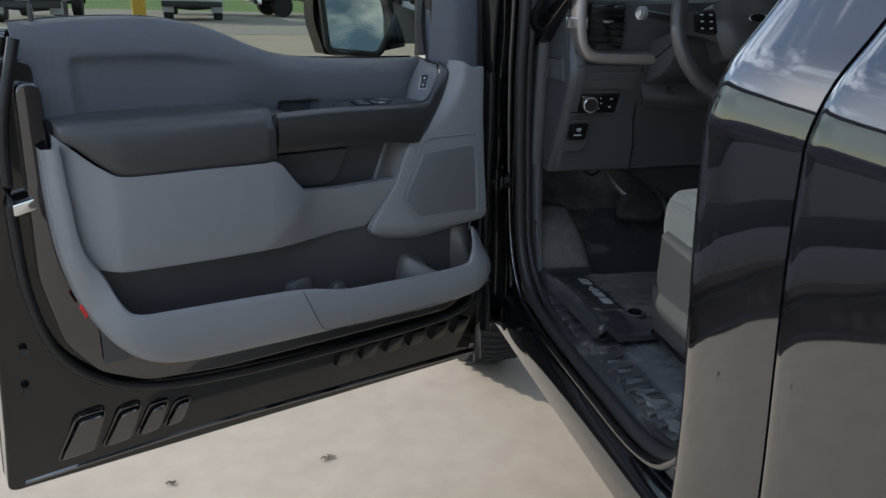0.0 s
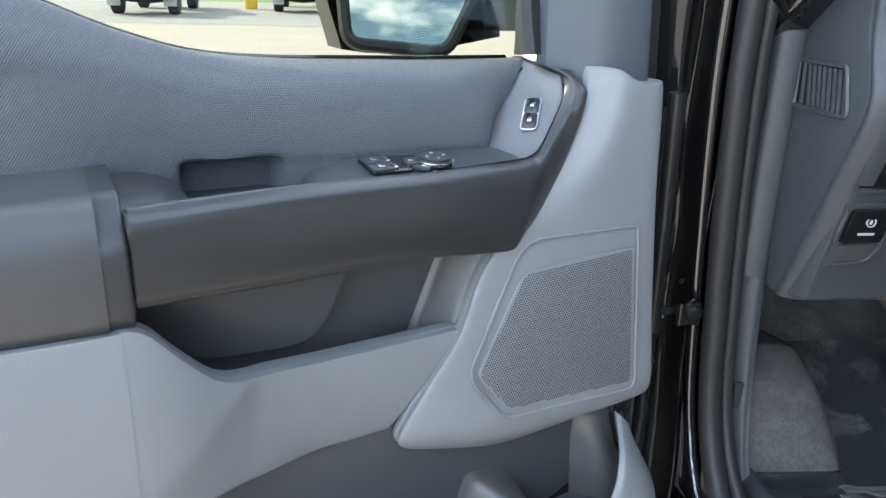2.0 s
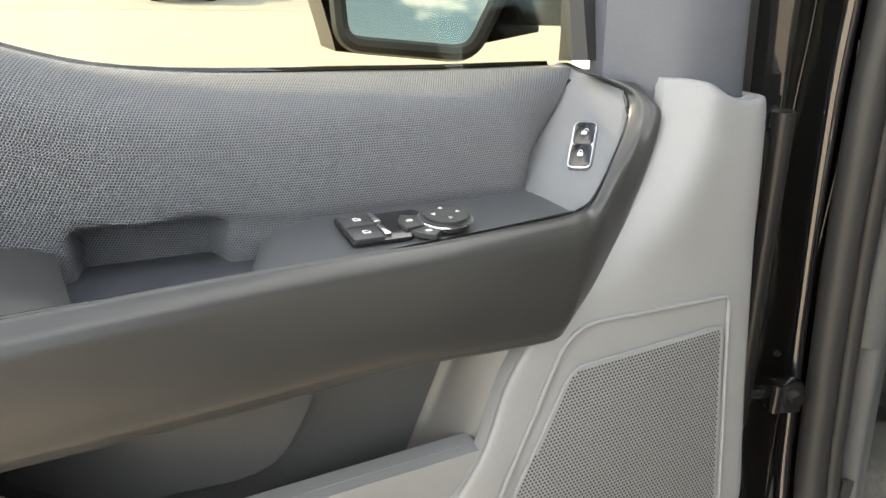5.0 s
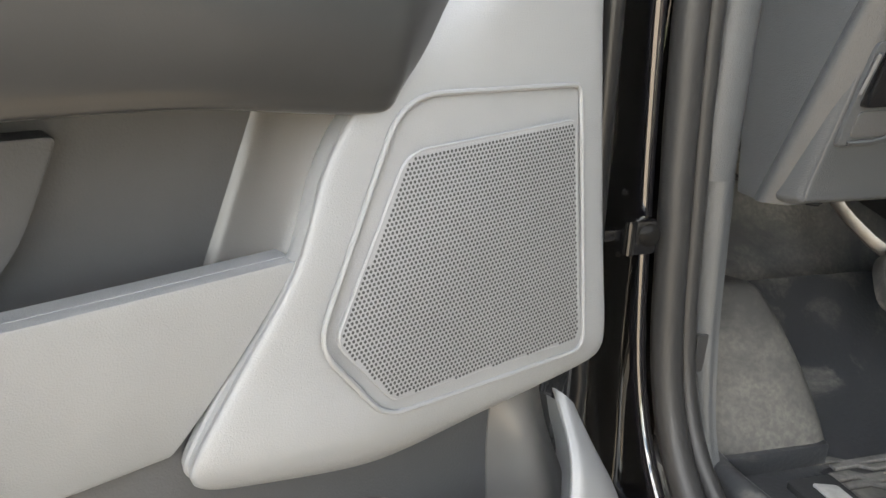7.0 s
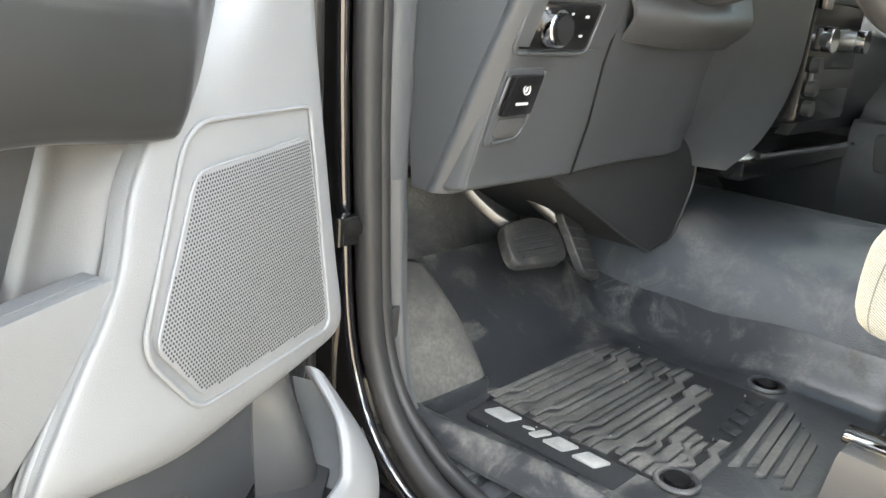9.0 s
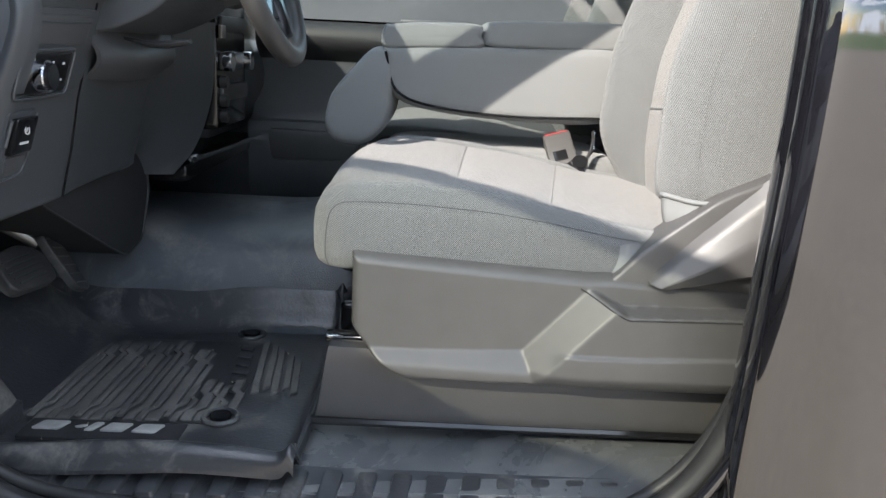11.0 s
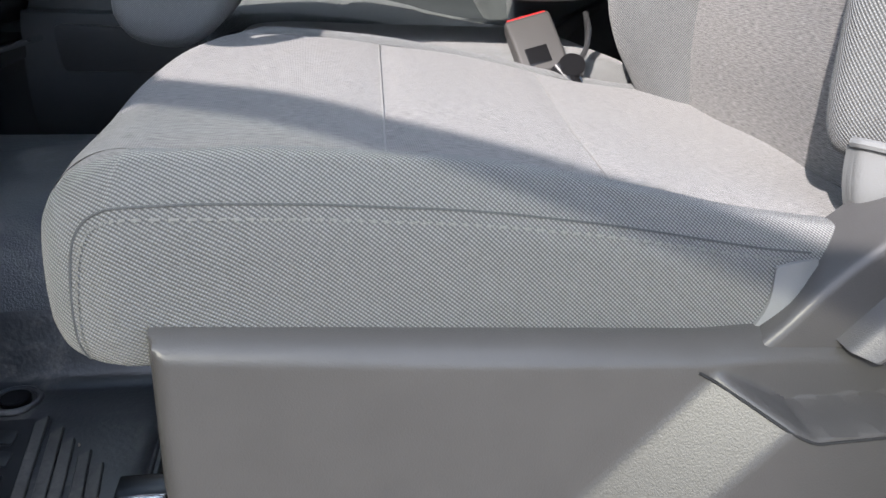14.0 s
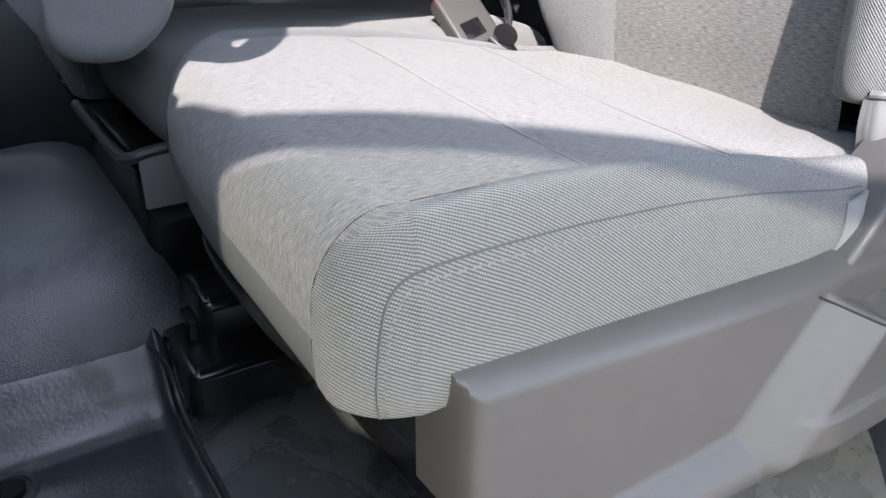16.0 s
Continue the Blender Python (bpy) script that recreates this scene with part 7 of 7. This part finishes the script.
part("door_lower", sheet([[(2.445, y, 1.26) for y in (2.14, 1.8, 1.4, 1.0)], [(2.43, y, 1.08) for y in (2.14, 1.8, 1.4, 1.0)], [(2.37, y, 1.06) for y in (2.14, 1.8, 1.4, 1.0)], [(2.36, y, 0.90) for y in (2.14, 1.8, 1.4, 1.0)], [(2.42, y, 0.76) for y in (2.14, 1.8, 1.4, 1.0)]], 12, 24, 0.03, (1, 0, 0)), dash_grey, pdoor, "dark lower door trim with a pocket")
part("door_pocket", prism(fillet([(2.08, 1.048), (1.80, 1.04), (1.82, 0.96), (2.07, 0.955)], 0.02), -2.372, -2.352, yz, 0.004), pocket_dark, pdoor)
part("door_frame", tube(spline([(2.52, 2.12, 1.46), (2.50, 1.95, 1.66), (2.46, 1.66, 1.83), (2.45, 1.2, 1.86), (2.46, 1.02, 1.80), (2.52, 1.0, 1.58)], 30), 0.028, 8), rubber, pdoor, "black window frame")
part("window_pane", sheet([[(2.515, 2.1, 1.44), (2.515, 1.5, 1.44), (2.515, 1.02, 1.44)], [(2.47, 1.70, 1.82), (2.465, 1.4, 1.85), (2.465, 1.04, 1.82)]], 4, 3), far_glass, pdoor, "clear window pane")
part("door_mirror", box((2.64, 1.93, 1.44), (2.78, 2.04, 1.62), 0.02), gloss_black, pdoor, "black outside mirror")
part("door_skin", box((2.535, 0.98, 0.5), (2.63, 2.10, 1.44), 0.02), paint, pdoor)
structure("pillar_right", box((2.44, 0.90, 0.6), (2.60, 1.02, 1.86), 0.02), dash_grey, "dark right door pillar")
structure("wall_right", box((2.50, -0.4, 0.5), (2.60, 0.90, 1.45), 0.02), dash_grey, "dark right rear door side")
structure("windscreen", sheet([[(0.98, 2.50, 1.25), (1.78, 2.60, 1.26), (2.58, 2.50, 1.25)], [(1.10, 1.62, 1.86), (1.78, 1.64, 1.92), (2.46, 1.62, 1.86)]], 10, 8), clear_glass, "clear windscreen")

# ---- closed rear door ----
rdoor = thing("rear_door", "closed glossy black rear door", "door")
part("door_skin", sheet([[(x, 0.938, z) for x, z in prof], [(x - 0.010, 0.925, z) for x, z in prof], [(x - 0.012, 0.80, z) for x, z in prof], [(x - 0.012, 0.3, z) for x, z in prof], [(x - 0.008, -0.4, z) for x, z in prof]], 44, 20, 0.03, (1, 0, 0)), paint, rdoor)
part("door_edge", sheet([[(x - 0.004, 0.936, z) for x, z in prof], [(x + 0.03, 0.938, z) for x, z in prof]], 40, 3, 0.004, (0, -1, 0)), paint, rdoor)

# ---- front wheel ----
fw = thing("front_wheel", "black tyre of the front wheel", "wheel", pose(0.945, 3.14, 0.395))
rows = []
for k in range(33):
    a = 2 * math.pi * k / 32
    rows.append([(x, r * math.cos(a), r * math.sin(a)) for x, r in ((0.02, 0.23), (0.0, 0.30), (0.008, 0.365), (0.03, 0.39), (0.07, 0.395), (0.20, 0.395), (0.24, 0.39), (0.262, 0.365), (0.27, 0.30), (0.25, 0.23))])
part("tyre", sheet(rows, 24, 97), tyre_rubber, fw)
part("rim", disc(0.235, 0.2, pose(0.13, 0, 0, 0, 90)), dash_metal, fw)
for k in range(60):
    a = 2 * math.pi * k / 60
    part("tread_block", tube([(0.02, 0.392 * math.cos(a), 0.392 * math.sin(a)), (0.12, 0.402 * math.cos(a + 0.03), 0.402 * math.sin(a + 0.03)), (0.25, 0.392 * math.cos(a), 0.392 * math.sin(a))], 0.009, 5), tyre_rubber, fw)


# ---- things far off in the lot ----
def work_truck(name, label, m, body, flaps, tall):
    t = thing(name, label, "truck", m, "parked trucks in the lot")
    part("bed", box((-1.0, 0.0, 0.62), (1.0, 2.4, 1.15 if not tall else 2.2), 0.04), body, t)
    part("cab", sheet([[(-0.95, 2.4, 0.6), (0, 2.4, 0.6), (0.95, 2.4, 0.6)], [(-0.95, 2.42, 1.15), (0, 2.42, 1.15), (0.95, 2.42, 1.15)], [(-0.78, 2.6, 1.85), (0, 2.6, 1.88), (0.78, 2.6, 1.85)], [(-0.76, 4.0, 1.85), (0, 4.0, 1.88), (0.76, 4.0, 1.85)], [(-0.95, 4.5, 1.2), (0, 4.5, 1.2), (0.95, 4.5, 1.2)], [(-0.95, 5.6, 1.1), (0, 5.6, 1.12), (0.95, 5.6, 1.1)], [(-0.95, 5.7, 0.5), (0, 5.7, 0.5), (0.95, 5.7, 0.5)]], 6, 24, 0.1, (0, 0, -1), sv=False), body, t)
    part("bumper", box((-0.98, -0.14, 0.46), (0.98, 0.02, 0.64), 0.03), rubber if flaps else chrome, t)
    part("number_board", box((-0.18, -0.16, 0.66), (0.18, -0.13, 0.80), 0.005), white_mark, t)
    for s in (-1, 1):
        for y in (0.9, 4.6):
            w = part("wheel", disc(0.40, 0.30, pose(s * 0.82, y, 0.40, 0, 90), 20, 0.03), tyre_rubber, t)
        part("tail_lamp", box((s * 0.90 - 0.07, -0.03, 0.80), (s * 0.90 + 0.07, 0.01, 1.05), 0.01), red_mark, t)
        if flaps:
            part("mud_flap", box((s * 0.80 - 0.19, 0.28, 0.26), (s * 0.80 + 0.19, 0.31, 0.62), 0.006), white_mark, t)
    part("axle", tube([(-0.7, 0.9, 0.42), (0, 0.9, 0.44), (0.7, 0.9, 0.42)], [0.05, 0.14, 0.05], 8), rubber, t)
    return t


work_truck("work_truck", "white work truck with pale mud flaps", pose(-2.0, 28.7, 0.0, 0, 0, 3), white_paint, True, True)
work_truck("pickup_truck", "dark pickup truck on the grass side", pose(-6.4, 25.6, 0.0, 0, 0, 4), dark_paint, True, False)
work_truck("pickup_truck", "dark parked pickup truck in the row", pose(-0.05, 33.0, 0.0, 0, 0, -70), dark_paint, False, False)
work_truck("pickup_truck", "dark parked pickup truck further along", pose(6.0, 34.5, 0.0, 0, 0, -70), dark_paint, False, False)
bol = thing("bollard", "yellow bollard at the lot's edge", "bollard", pose(-4.0, 30.8, 0))
part("bollard_post", disc(0.24, 1.3, pose(0, 0, 0.65), 20, 0.03), yellow, bol)
rail = thing("guard_rail", "white low rail beyond the grass", "rail", pose(0, 46, 0))
part("rail_bar", box((-30, -0.05, 0.55), (25, 0.05, 0.75), 0.02), white_mark, rail)
for i in range(12):
    part("rail_post", box((-29 + i * 4.9, -0.08, -0.03), (-28.85 + i * 4.9, 0.08, 0.7), 0.01), white_mark, rail)


def car(name, label, m, body):
    t = thing(name, label, "car", m, "cars in the next row")
    part("body", sheet([[(-0.92, 0, 0.35), (0, -0.08, 0.35), (0.92, 0, 0.35)], [(-0.94, 0.0, 0.85), (0, -0.1, 0.95), (0.94, 0.0, 0.85)], [(-0.92, 0.25, 1.12), (0, 0.2, 1.20), (0.92, 0.25, 1.12)], [(-0.92, 1.3, 1.25), (0, 1.25, 1.34), (0.92, 1.3, 1.25)], [(-0.75, 2.1, 1.82), (0, 2.05, 1.90), (0.75, 2.1, 1.82)], [(-0.72, 3.6, 1.86), (0, 3.6, 1.93), (0.72, 3.6, 1.86)], [(-0.90, 4.2, 1.25), (0, 4.2, 1.25), (0.90, 4.2, 1.25)], [(-0.92, 5.3, 1.22), (0, 5.3, 1.22), (0.92, 5.3, 1.22)], [(-0.92, 5.35, 0.4), (0, 5.35, 0.4), (0.92, 5.35, 0.4)]], 14, 50, 0.1, (0, 0, -1), sv=False), body, t)
    part("windscreen", sheet([[(-0.80, 1.40, 1.33), (0, 1.34, 1.40), (0.80, 1.40, 1.33)], [(-0.66, 2.02, 1.80), (0, 1.97, 1.87), (0.66, 2.02, 1.80)]], 10, 6, 0.01, (0, 0.6, -0.6)), gloss_black, t, "dark windscreen")
    for s in (-1, 1):
        for y in (0.95, 4.3):
            part("wheel", disc(0.38, 0.26, pose(s * 0.82, y, 0.38, 0, 90), 20, 0.03), tyre_rubber, t)
        part("headlamp", box((s * 0.72 - 0.16, -0.06, 0.84), (s * 0.72 + 0.16, 0.02, 1.0), 0.03), chrome, t)
        part("wing_mirror", box((s * 1.02 - 0.1, 1.5, 1.30), (s * 1.02 + 0.1, 1.62, 1.48), 0.03), body, t)
    return t


for i in range(5):
    car("car", "pale parked pickup in the next row", pose(6.2 + 0.15 * (i % 2), -5.6 + i * 3.0, 0, 0, 0, -78), white_paint if i % 2 == 0 else mat("silver_vehicle_paint_%d" % i, (0.45, 0.50, 0.55), 0.25, metal=0.3, vary=0.03, coat=0.5))


# ---- small things on the ground ----
random.seed(11)
for gx, gy, size in ((0.36, 2.42, 0.032), (-0.14, 2.37, 0.018)):
    tuft = thing("dry_weed", "small dry weed tuft on the concrete", "weed", pose(gx, gy, 0.0), "dry weeds on the concrete")
    for k in range(14):
        a, r = random.uniform(0, 6.28), size * random.uniform(0.4, 1.0)
        part("stem", tube(spline([(0, 0, 0.001), (r * 0.5 * math.cos(a), r * 0.5 * math.sin(a), 0.010), (r * math.cos(a + 0.4), r * math.sin(a + 0.4), 0.004)], 5), 0.0012, 4), weed, tuft)
